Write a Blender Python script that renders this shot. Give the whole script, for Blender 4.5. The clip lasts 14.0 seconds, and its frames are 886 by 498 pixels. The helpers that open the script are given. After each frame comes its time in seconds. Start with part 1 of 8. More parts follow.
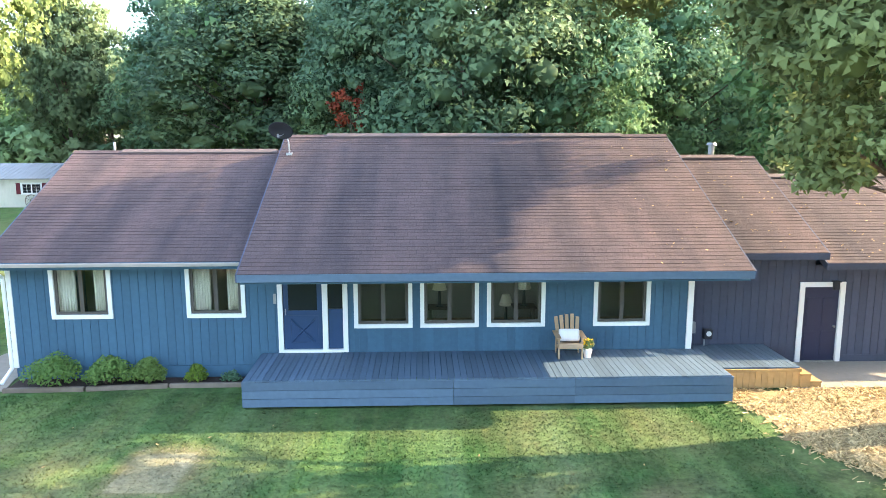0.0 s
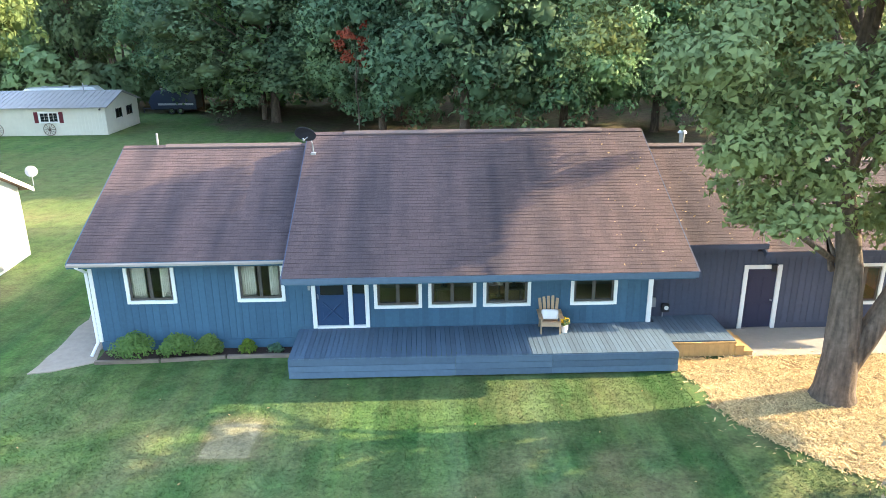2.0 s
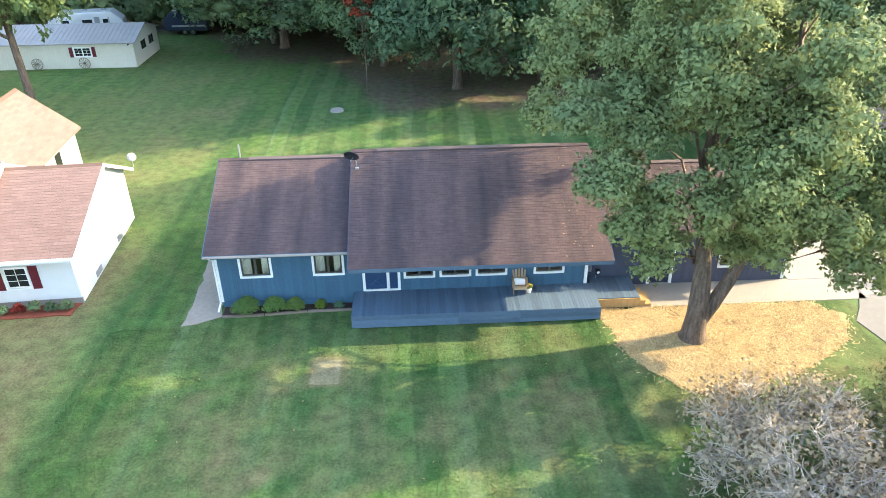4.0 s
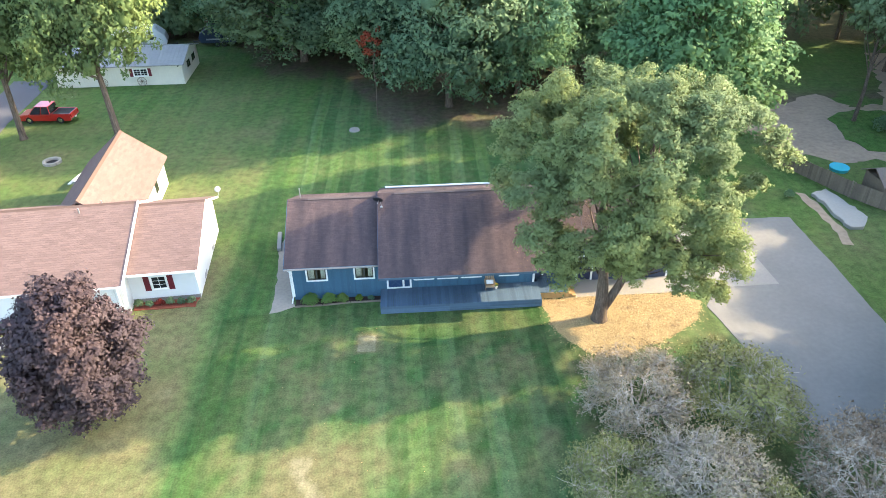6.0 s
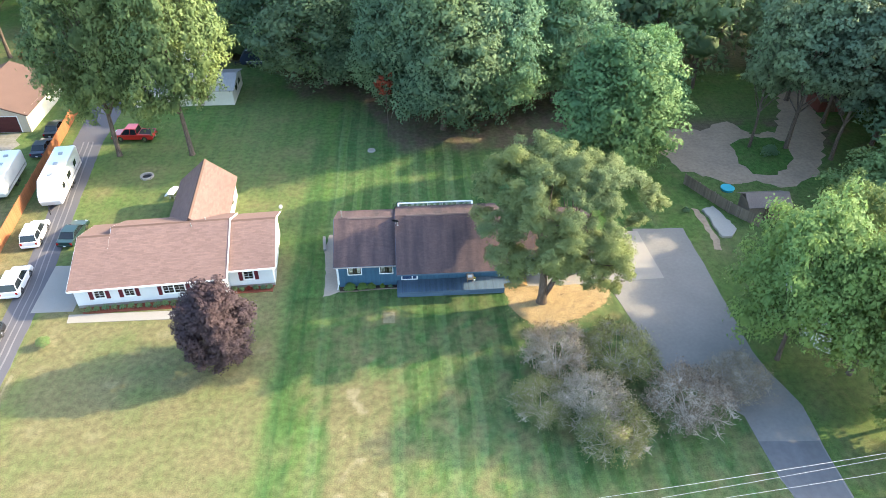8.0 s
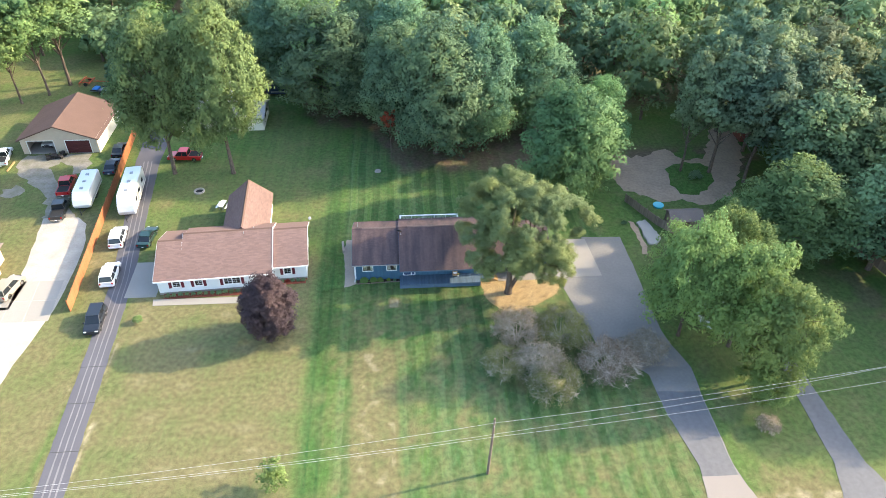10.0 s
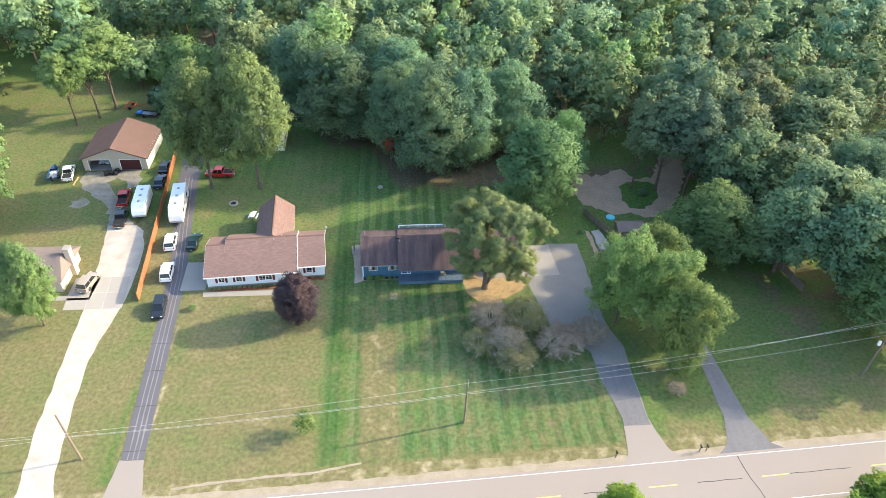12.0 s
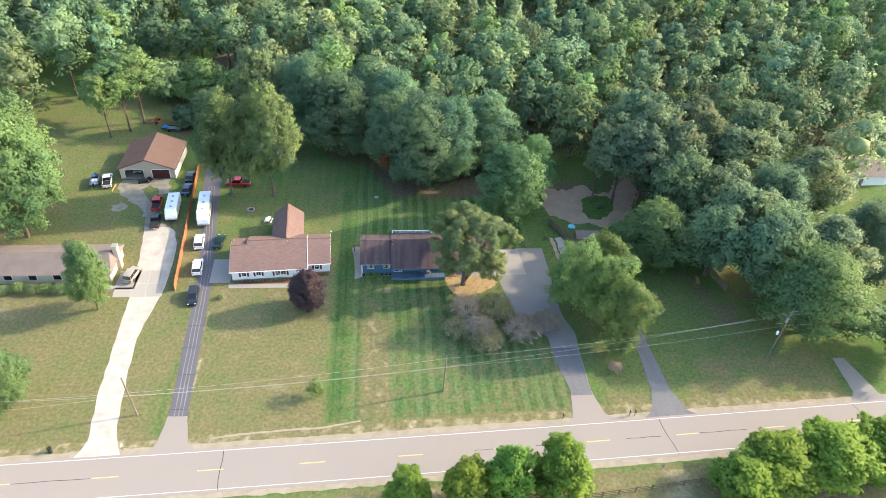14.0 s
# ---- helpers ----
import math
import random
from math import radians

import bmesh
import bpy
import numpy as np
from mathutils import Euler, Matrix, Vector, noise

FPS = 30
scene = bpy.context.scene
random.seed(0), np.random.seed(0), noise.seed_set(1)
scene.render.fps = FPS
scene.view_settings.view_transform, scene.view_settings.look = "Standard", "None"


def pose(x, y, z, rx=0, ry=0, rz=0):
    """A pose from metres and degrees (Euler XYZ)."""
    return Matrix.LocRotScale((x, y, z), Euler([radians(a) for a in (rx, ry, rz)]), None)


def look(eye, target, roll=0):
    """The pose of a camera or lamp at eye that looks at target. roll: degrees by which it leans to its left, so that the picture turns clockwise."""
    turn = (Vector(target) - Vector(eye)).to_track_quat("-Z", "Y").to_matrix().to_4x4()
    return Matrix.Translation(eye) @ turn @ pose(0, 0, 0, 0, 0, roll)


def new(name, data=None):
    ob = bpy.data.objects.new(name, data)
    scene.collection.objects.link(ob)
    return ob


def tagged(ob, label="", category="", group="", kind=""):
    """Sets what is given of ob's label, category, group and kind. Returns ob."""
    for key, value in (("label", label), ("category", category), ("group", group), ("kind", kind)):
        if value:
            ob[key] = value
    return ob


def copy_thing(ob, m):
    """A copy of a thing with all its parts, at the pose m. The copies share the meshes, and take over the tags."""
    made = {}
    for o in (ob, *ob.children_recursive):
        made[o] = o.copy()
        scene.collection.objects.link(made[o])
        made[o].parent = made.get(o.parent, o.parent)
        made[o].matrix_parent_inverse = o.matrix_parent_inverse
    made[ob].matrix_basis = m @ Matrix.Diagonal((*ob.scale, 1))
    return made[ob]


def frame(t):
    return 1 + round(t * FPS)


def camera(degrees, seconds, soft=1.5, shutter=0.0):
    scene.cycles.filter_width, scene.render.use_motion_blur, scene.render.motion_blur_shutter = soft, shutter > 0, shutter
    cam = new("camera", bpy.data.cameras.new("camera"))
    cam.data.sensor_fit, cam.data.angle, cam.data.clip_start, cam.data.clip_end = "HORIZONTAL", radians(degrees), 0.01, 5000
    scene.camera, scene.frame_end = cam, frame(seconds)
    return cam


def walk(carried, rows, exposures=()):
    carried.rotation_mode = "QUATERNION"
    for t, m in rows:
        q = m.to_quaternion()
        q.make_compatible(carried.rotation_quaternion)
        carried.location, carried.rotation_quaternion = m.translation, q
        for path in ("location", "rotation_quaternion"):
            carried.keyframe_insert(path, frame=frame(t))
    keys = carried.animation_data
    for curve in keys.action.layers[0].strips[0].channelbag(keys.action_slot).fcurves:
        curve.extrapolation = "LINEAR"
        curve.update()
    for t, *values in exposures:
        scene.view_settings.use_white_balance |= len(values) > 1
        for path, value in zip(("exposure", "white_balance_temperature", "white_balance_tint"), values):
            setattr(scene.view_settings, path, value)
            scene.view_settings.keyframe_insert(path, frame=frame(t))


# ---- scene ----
cam = camera(64.4, 14.0, soft=0.6)
EXPOSURES = [(0, 3.34, 6500, 8), (3, 3.12, 6500, 6), (6.5, 2.84, 6350, 6), (10.5, 2.36, 6280, 8), (14, 2.14, 6280, 8)]
PATH = [
    (0, (-0.478, -16.829, 5.95), (-0.417, -14.856, 5.63), -0.1),
    (0.5, (-0.489, -17.409, 6.798), (-0.431, -15.447, 6.414), -0.2),
    (1, (-0.533, -18.047, 7.695), (-0.475, -16.098, 7.251), -0.3),
    (1.5, (-0.544, -18.807, 8.555), (-0.492, -16.879, 8.024), -0.5),
    (2, (-0.612, -19.582, 9.55), (-0.559, -17.682, 8.925), -0.5),
    (2.5, (-0.555, -20.961, 11.463), (-0.512, -19.106, 10.717), -1.0),
    (3, (-0.878, -22.941, 13.373), (-0.815, -21.129, 12.528), -0.8),
    (5.5, (-1.966, -35.327, 26.719), (-1.882, -33.654, 25.626), -0.8),
    (6, (-2.079, -39.021, 30.03), (-1.994, -37.364, 28.913), -1.0),
    (6.5, (-2.351, -43.032, 34.353), (-2.258, -41.398, 33.205), -0.7),
    (7, (-2.565, -47.099, 38.756), (-2.472, -45.485, 37.579), -0.6),
    (7.5, (-2.637, -51.438, 43.065), (-2.546, -49.84, 41.866), -0.5),
    (8, (-3.27, -55.574, 47.561), (-3.168, -53.996, 46.337), -0.1),
    (10.5, (-4.506, -78.112, 66.553), (-4.38, -76.544, 65.319), 1.0),
    (11, (-4.415, -82.779, 70.673), (-4.291, -81.212, 69.438), 1.0),
    (11.5, (-4.54, -87.219, 74.876), (-4.413, -85.655, 73.636), 1.1),
    (12, (-4.887, -91.788, 78.861), (-4.751, -90.227, 77.619), 1.5),
    (12.5, (-5.107, -96.399, 82.624), (-4.964, -94.838, 81.382), 1.9),
    (13, (-5.429, -101.06, 86.504), (-5.276, -99.5, 85.261), 2.4),
    (13.5, (-5.601, -105.583, 90.432), (-5.44, -104.025, 89.189), 2.8),
    (14, (-5.894, -110.292, 94.069), (-5.727, -108.732, 92.829), 3.1),
]
walk(cam, [(t, look(eye, target, roll)) for t, eye, target, roll in PATH], EXPOSURES)

# ---- world, sun, exposure ----
SUN_X, SUN_Y = 2.03, 0.38            # run of the light for each metre it falls
sun_way = Vector((SUN_X, SUN_Y, 1.0)).normalized()
world = bpy.data.worlds.new("sky")
scene.world = world
world.use_nodes = True
wn = world.node_tree.nodes
sky = wn.new("ShaderNodeTexSky")
sky.sky_type = "NISHITA"
sky.sun_disc = False
sky.sun_elevation = math.asin(sun_way.z)
sky.sun_rotation = math.atan2(SUN_X, SUN_Y)
sky.air_density, sky.dust_density, sky.ozone_density = 1.0, 2.2, 1.0
wn["Background"].inputs["Strength"].default_value = 0.15
world.node_tree.links.new(sky.outputs[0], wn["Background"].inputs[0])
sun_data = bpy.data.lights.new("sun", "SUN")
sun_data.energy, sun_data.angle, sun_data.color = 2.25, radians(0.6), (1.0, 0.80, 0.53)
sun = new("sun", sun_data)
sun.matrix_world = look(sun_way * 200, (0, 0, 0))

# ---- materials ----
def material(name, colour, rough=0.8, vary=0.25, grain=6.0, stain=0.5, bump=0.2, bump_scale=30.0, metal=0.0, tone=None, spec=0.3, per=0.0, by="object", drag=(1, 1, 1)):
    """A surface with two scales of change in its colour, and fine relief. tone: the colour of stains. per: change from piece to piece."""
    m = bpy.data.materials.new(name)
    m.use_nodes = True
    nt = m.node_tree
    n, ln = nt.nodes, nt.links
    b = n["Principled BSDF"]
    b.inputs["Roughness"].default_value = rough
    b.inputs["Metallic"].default_value = metal
    b.inputs["Specular IOR Level"].default_value = spec
    co = n.new("ShaderNodeTexCoord")
    fine, wide = n.new("ShaderNodeTexNoise"), n.new("ShaderNodeTexNoise")
    fine.inputs["Scale"].default_value, fine.inputs["Detail"].default_value = grain, 6
    wide.inputs["Scale"].default_value, wide.inputs["Detail"].default_value = stain, 4
    geo = n.new("ShaderNodeNewGeometry")
    ln.new(geo.outputs["Position"], fine.inputs["Vector"])
    stretch = n.new("ShaderNodeVectorMath")
    stretch.operation = "MULTIPLY"
    stretch.inputs[1].default_value = drag
    ln.new(geo.outputs["Position"], stretch.inputs[0])
    ln.new(stretch.outputs[0], wide.inputs["Vector"])
    mix = n.new("ShaderNodeMix")
    mix.data_type = "RGBA"
    tone = tone or tuple(c * 0.6 for c in colour)
    mix.inputs[6].default_value, mix.inputs[7].default_value = (*colour, 1), (*tone, 1)
    ramp = n.new("ShaderNodeMapRange")
    ramp.inputs[1].default_value, ramp.inputs[2].default_value = 0.35, 0.75
    ramp.inputs[3].default_value, ramp.inputs[4].default_value = 0.0, min(1.0, vary * 2.2)
    ln.new(wide.outputs[0], ramp.inputs[0])
    ln.new(ramp.outputs[0], mix.inputs[0])
    hsv = n.new("ShaderNodeHueSaturation")
    val = n.new("ShaderNodeMapRange")
    val.inputs[3].default_value, val.inputs[4].default_value = 1 - vary, 1 + vary
    ln.new(fine.outputs[0], val.inputs[0])
    last = val.outputs[0]
    if per:
        info = n.new("ShaderNodeObjectInfo")
        pr = n.new("ShaderNodeMapRange")
        pr.inputs[3].default_value, pr.inputs[4].default_value = 1 - per, 1 + per
        ln.new(info.outputs["Random"] if by == "object" else geo.outputs["Random Per Island"], pr.inputs[0])
        mul = n.new("ShaderNodeMath")
        mul.operation = "MULTIPLY"
        ln.new(last, mul.inputs[0])
        ln.new(pr.outputs[0], mul.inputs[1])
        last = mul.outputs[0]
    ln.new(last, hsv.inputs["Value"])
    ln.new(mix.outputs[2], hsv.inputs["Color"])
    ln.new(hsv.outputs[0], b.inputs["Base Color"])
    if bump:
        bn, bt = n.new("ShaderNodeBump"), n.new("ShaderNodeTexNoise")
        bt.inputs["Scale"].default_value, bt.inputs["Detail"].default_value = bump_scale, 5
        bn.inputs["Strength"].default_value, bn.inputs["Distance"].default_value = bump, 0.02
        ln.new(geo.outputs["Position"], bt.inputs["Vector"])
        ln.new(bt.outputs[0], bn.inputs["Height"])
        ln.new(bn.outputs[0], b.inputs["Normal"])
    return m


def leaf_material(name, colour, light, glow=0.32, spread=0.2):
    """Leaves: lets some light through; each spray and each tree has its own shade."""
    m = bpy.data.materials.new(name)
    m.use_nodes = True
    n, ln = m.node_tree.nodes, m.node_tree.links
    b, out = n["Principled BSDF"], n["Material Output"]
    b.inputs["Roughness"].default_value, b.inputs["Specular IOR Level"].default_value = 0.6, 0.1
    geo, info = n.new("ShaderNodeNewGeometry"), n.new("ShaderNodeObjectInfo")
    mix = n.new("ShaderNodeMix")
    mix.data_type = "RGBA"
    mix.inputs[6].default_value, mix.inputs[7].default_value = (*colour, 1), (*light, 1)
    wide = n.new("ShaderNodeTexNoise")
    wide.inputs["Scale"].default_value, wide.inputs["Detail"].default_value = 0.35, 3
    ln.new(geo.outputs["Position"], wide.inputs["Vector"])
    add = n.new("ShaderNodeMath")
    add.operation = "MULTIPLY"
    ln.new(wide.outputs[0], add.inputs[0])
    ln.new(geo.outputs["Random Per Island"], add.inputs[1])
    sc = n.new("ShaderNodeMapRange")
    sc.inputs[1].default_value, sc.inputs[2].default_value = -0.45, 0.90
    ln.new(add.outputs[0], sc.inputs[0])
    ln.new(sc.outputs[0], mix.inputs[0])
    hsv = n.new("ShaderNodeHueSaturation")
    hue, val = n.new("ShaderNodeMapRange"), n.new("ShaderNodeMapRange")
    hue.inputs[3].default_value, hue.inputs[4].default_value = 0.485, 0.515
    val.inputs[3].default_value, val.inputs[4].default_value = 1.04 - spread, 1.04 + spread
    ln.new(info.outputs["Random"], hue.inputs[0])
    ln.new(info.outputs["Random"], val.inputs[0])
    ln.new(hue.outputs[0], hsv.inputs["Hue"])
    own, plus = n.new("ShaderNodeAttribute"), n.new("ShaderNodeMath")
    own.attribute_name = "own"
    ln.new(val.outputs[0], plus.inputs[0])
    ln.new(own.outputs["Fac"], plus.inputs[1])
    ln.new(plus.outputs[0], hsv.inputs["Value"])
    broad = n.new("ShaderNodeTexNoise")
    broad.inputs["Scale"].default_value, broad.inputs["Detail"].default_value = 0.085, 2
    ln.new(geo.outputs["Position"], broad.inputs["Vector"])
    tint = n.new("ShaderNodeMix")
    tint.data_type, tint.blend_type = "RGBA", "MULTIPLY"
    tint.inputs[0].default_value = 1.0
    ramp = n.new("ShaderNodeValToRGB")
    ramp.color_ramp.elements[0].position, ramp.color_ramp.elements[0].color = 0.32, (0.78, 0.84, 0.94, 1)
    ramp.color_ramp.elements[1].position, ramp.color_ramp.elements[1].color = 0.68, (1.34, 1.20, 1.02, 1)
    ln.new(broad.outputs[0], ramp.inputs[0])
    ln.new(mix.outputs[2], tint.inputs[6])
    ln.new(ramp.outputs[0], tint.inputs[7])
    ln.new(tint.outputs[2], hsv.inputs["Color"])
    ln.new(hsv.outputs[0], b.inputs["Base Color"])
    tr, sh = n.new("ShaderNodeBsdfTranslucent"), n.new("ShaderNodeMixShader")
    ln.new(hsv.outputs[0], tr.inputs["Color"])
    sh.inputs[0].default_value = glow
    ln.new(b.outputs[0], sh.inputs[1])
    ln.new(tr.outputs[0], sh.inputs[2])
    ln.new(sh.outputs[0], out.inputs["Surface"])
    return m


def glass_material(name, tint=(0.75, 0.8, 0.8)):
    m = bpy.data.materials.new(name)
    m.use_nodes = True
    b = m.node_tree.nodes["Principled BSDF"]
    b.inputs["Base Color"].default_value = (*tint, 1)
    b.inputs["Roughness"].default_value, b.inputs["Transmission Weight"].default_value = 0.02, 1.0
    b.inputs["IOR"].default_value = 1.45
    return m


def gloss_material(name, colour, rough=0.25, metal=0.0, coat=0.6):
    m = bpy.data.materials.new(name)
    m.use_nodes = True
    nt = m.node_tree
    b = nt.nodes["Principled BSDF"]
    b.inputs["Roughness"].default_value, b.inputs["Metallic"].default_value = rough, metal
    b.inputs["Coat Weight"].default_value = coat
    noise_tex, mr, hsv = nt.nodes.new("ShaderNodeTexNoise"), nt.nodes.new("ShaderNodeMapRange"), nt.nodes.new("ShaderNodeHueSaturation")
    noise_tex.inputs["Scale"].default_value = 2.5
    mr.inputs[3].default_value, mr.inputs[4].default_value = 0.9, 1.08
    hsv.inputs["Color"].default_value = (*colour, 1)
    nt.links.new(noise_tex.outputs[0], mr.inputs[0])
    nt.links.new(mr.outputs[0], hsv.inputs["Value"])
    nt.links.new(hsv.outputs[0], b.inputs["Base Color"])
    return m


def metal_sheet(name, colour):
    """Ribbed metal sheet: colour with streaks."""
    return material(name, colour, 0.45, 0.12, 3, 0.8, 0.1, 12, 0.3)


M_siding = material("blue_stained_siding", (0.050, 0.112, 0.170), 0.7, 0.16, 9, 0.7, 0.35, 60, tone=(0.042, 0.096, 0.150), per=0.10)
M_siding_dark = material("navy_siding", (0.064, 0.074, 0.112), 0.7, 0.14, 9, 0.7, 0.3, 60, per=0.10)
M_deck = material("blue_grey_deck_stain", (0.085, 0.128, 0.178), 0.6, 0.16, 10, 0.9, 0.25, 40, tone=(0.072, 0.108, 0.150), per=0.16, spec=0.3)
M_white = material("white_trim_paint", (0.78, 0.78, 0.76), 0.5, 0.06, 5, 0.8, 0.08, 40)
M_door = material("navy_door_paint", (0.024, 0.056, 0.125), 0.4, 0.1, 6, 0.8, 0.05, 40)
M_door_dark = material("dark_navy_door_paint", (0.026, 0.030, 0.062), 0.45, 0.1, 6, 0.8, 0.05, 40)
M_bronze = material("bronze_sash", (0.085, 0.075, 0.065), 0.45, 0.1, 6, 0.8, 0.05, 40)
SHINGLE = ((0.098, 0.066, 0.064), 0.95, 0.42, 26, 1.1, 0.5, 90, 0.0, (0.036, 0.030, 0.035), 0.3, 0.09)
M_shingle = material("brown_asphalt_shingle", *SHINGLE, "island", (1.0, 0.16, 0.08))
M_shingle_piece = material("brown_asphalt_shingle_tab", *SHINGLE, "object", (1.0, 0.16, 0.08))
M_felt = material("dark_roof_felt", (0.050, 0.037, 0.036), 0.95, 0.1, 5, 0.5, 0.1, 30)
M_roof_n = material("tan_asphalt_shingle", (0.172, 0.112, 0.096), 0.95, 0.2, 9, 0.5, 0.5, 60, tone=(0.135, 0.089, 0.079), per=0.10, by="island")
M_roof_b = material("rust_brown_shingle", (0.125, 0.078, 0.062), 0.95, 0.16, 8, 0.4, 0.4, 50)
M_roof_g = material("grey_brown_shingle", (0.175, 0.142, 0.125), 0.95, 0.2, 8, 0.4, 0.4, 50)
M_vinyl = material("white_vinyl_siding", (0.68, 0.69, 0.68), 0.5, 0.05, 3, 0.5, 0.05, 20)
M_cream = material("cream_metal_siding", (0.66, 0.63, 0.54), 0.5, 0.07, 3, 0.5, 0.05, 20)
M_beige = material("beige_steel_siding", (0.50, 0.42, 0.33), 0.55, 0.08, 3, 0.5, 0.05, 20)
M_shutter = material("maroon_shutter_paint", (0.12, 0.015, 0.025), 0.5, 0.1, 5, 0.8, 0.05, 20)
M_concrete = material("pale_concrete", (0.27, 0.25, 0.225), 0.9, 0.12, 8, 0.4, 0.25, 40, tone=(0.20, 0.185, 0.165))
M_asphalt = material("worn_grey_asphalt", (0.196, 0.186, 0.172), 0.85, 0.16, 3, 0.35, 0.4, 60, tone=(0.128, 0.124, 0.118), spec=0.35)
M_asphalt_n = material("dark_sealed_asphalt", (0.10, 0.098, 0.11), 0.85, 0.14, 12, 0.25, 0.4, 60)
M_road = material("bleached_road_asphalt", (0.240, 0.211, 0.186), 0.9, 0.10, 14, 0.15, 0.35, 60, tone=(0.220, 0.194, 0.172))
M_roadwhite = material("road_paint_white", (0.60, 0.59, 0.56), 0.6, 0.08, 5, 1.0, 0.1, 40)
M_roadyellow = material("road_paint_yellow", (0.60, 0.46, 0.15), 0.6, 0.1, 5, 1.0, 0.1, 40)
M_gravel = material("pale_limestone_gravel", (0.43, 0.39, 0.335), 0.95, 0.26, 5, 0.45, 0.8, 25, tone=(0.23, 0.20, 0.165))
M_verge = material("dusty_gravel_verge", (0.285, 0.245, 0.185), 0.95, 0.3, 5, 0.6, 0.8, 25, tone=(0.18, 0.155, 0.095))
M_dirt = material("bare_sandy_dirt", (0.345, 0.25, 0.172), 0.95, 0.32, 2.2, 0.35, 0.8, 8, tone=(0.24, 0.18, 0.13))
M_mulch = material("dark_bark_mulch", (0.05, 0.032, 0.025), 0.95, 0.4, 30, 1.5, 0.9, 40)
M_bark = material("grey_brown_bark", (0.150, 0.112, 0.085), 0.95, 0.5, 9, 3.0, 1.0, 16, tone=(0.055, 0.040, 0.030), drag=(3.0, 3.0, 0.5))
M_bark_dead = material("pale_bare_twigs", (0.56, 0.48, 0.40), 0.95, 0.2, 9, 1.2, 0.4, 16)
M_rawwood = material("fresh_pine_boards", (0.46, 0.29, 0.12), 0.7, 0.2, 9, 1.0, 0.2, 30, per=0.12)
M_chairwood = material("pale_cedar_chair", (0.45, 0.31, 0.19), 0.7, 0.18, 12, 1.5, 0.2, 40, per=0.1)
M_fence = material("orange_cedar_fence", (0.34, 0.13, 0.055), 0.75, 0.2, 8, 0.7, 0.3, 30, per=0.15)
M_fence_old = material("weathered_fence_boards", (0.20, 0.155, 0.12), 0.85, 0.25, 8, 0.7, 0.3, 30, per=0.2)
M_black = material("black_rubber", (0.02, 0.02, 0.02), 0.8, 0.15, 6, 1.0, 0.1, 30)
M_grey = material("galvanised_grey", (0.35, 0.36, 0.37), 0.45, 0.12, 6, 1.0, 0.05, 30, metal=0.6)
M_dark = material("dark_metal", (0.03, 0.03, 0.035), 0.5, 0.1, 6, 1.0, 0.05, 30, metal=0.2)
M_metalroof = metal_sheet("grey_ribbed_metal_roof", (0.30, 0.29, 0.28))
M_glass = glass_material("window_glass", (0.93, 0.96, 0.94))
M_darkglass = gloss_material("tinted_glass", (0.012, 0.016, 0.02), 0.06, 0.0, 0.0)
M_interior = material("dim_interior_paint", (0.32, 0.29, 0.25), 0.9, 0.05, 3, 0.5, 0)
M_curtain = material("cream_curtain_cloth", (0.72, 0.68, 0.58), 0.9, 0.08, 12, 2.0, 0.1, 30)
M_shade = material("cream_lamp_shade", (0.75, 0.66, 0.50), 0.8, 0.05, 6, 1.0, 0)
M_pole = material("weathered_pole_wood", (0.20, 0.15, 0.115), 0.9, 0.25, 6, 1.0, 0.4, 20)
M_wire = material("aluminium_wire", (0.42, 0.42, 0.42), 0.5, 0.05, 2, 1, 0)
M_leaf = leaf_material("oak_leaves", (0.088, 0.154, 0.080), (0.205, 0.272, 0.134))
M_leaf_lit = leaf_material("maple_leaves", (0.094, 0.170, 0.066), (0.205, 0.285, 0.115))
M_leaf_fresh = leaf_material("fresh_green_leaves", (0.076, 0.160, 0.066), (0.178, 0.274, 0.106))
M_leaf_dark = leaf_material("deep_green_leaves", (0.070, 0.146, 0.086), (0.170, 0.252, 0.134))
M_leaf_grey = leaf_material("dusty_oak_leaves", (0.112, 0.156, 0.078), (0.228, 0.270, 0.130))
M_leaf_oak = leaf_material("shade_oak_leaves", (0.102, 0.142, 0.062), (0.212, 0.248, 0.108))
M_leaf_airy = leaf_material("pale_ash_leaves", (0.098, 0.166, 0.056), (0.220, 0.292, 0.100), 0.42)
M_leaf_pine = leaf_material("pine_needles", (0.088, 0.146, 0.084), (0.185, 0.248, 0.140), 0.3)
M_leaf_plum = leaf_material("plum_leaves", (0.040, 0.029, 0.034), (0.102, 0.074, 0.078), 0.25, 0.0)
M_leaf_bronze = leaf_material("dry_bronze_leaves", (0.215, 0.178, 0.125), (0.330, 0.280, 0.205), 0.3, 0.2)
M_leaf_olive = leaf_material("olive_sparse_leaves", (0.165, 0.185, 0.080), (0.270, 0.285, 0.120), 0.3, 0.1)
M_leaf_lime = leaf_material("yellow_green_leaves", (0.100, 0.180, 0.028), (0.200, 0.290, 0.048))
M_leaf_red = leaf_material("red_leaves", (0.16, 0.025, 0.018), (0.24, 0.05, 0.03))

# ---- building tools ----
def part(name, bm, mat, parent=None, label="", smooth=False):
    """Links a bmesh as one mesh object under a thing or a part."""
    me = bpy.data.meshes.new(name)
    bm.to_mesh(me)
    bm.free()
    me.materials.append(mat)
    if smooth:
        for p in me.polygons:
            p.use_smooth = True
    ob = new(name, me)
    if parent:
        ob.parent = parent
    if label:
        ob["label"] = label
    return ob


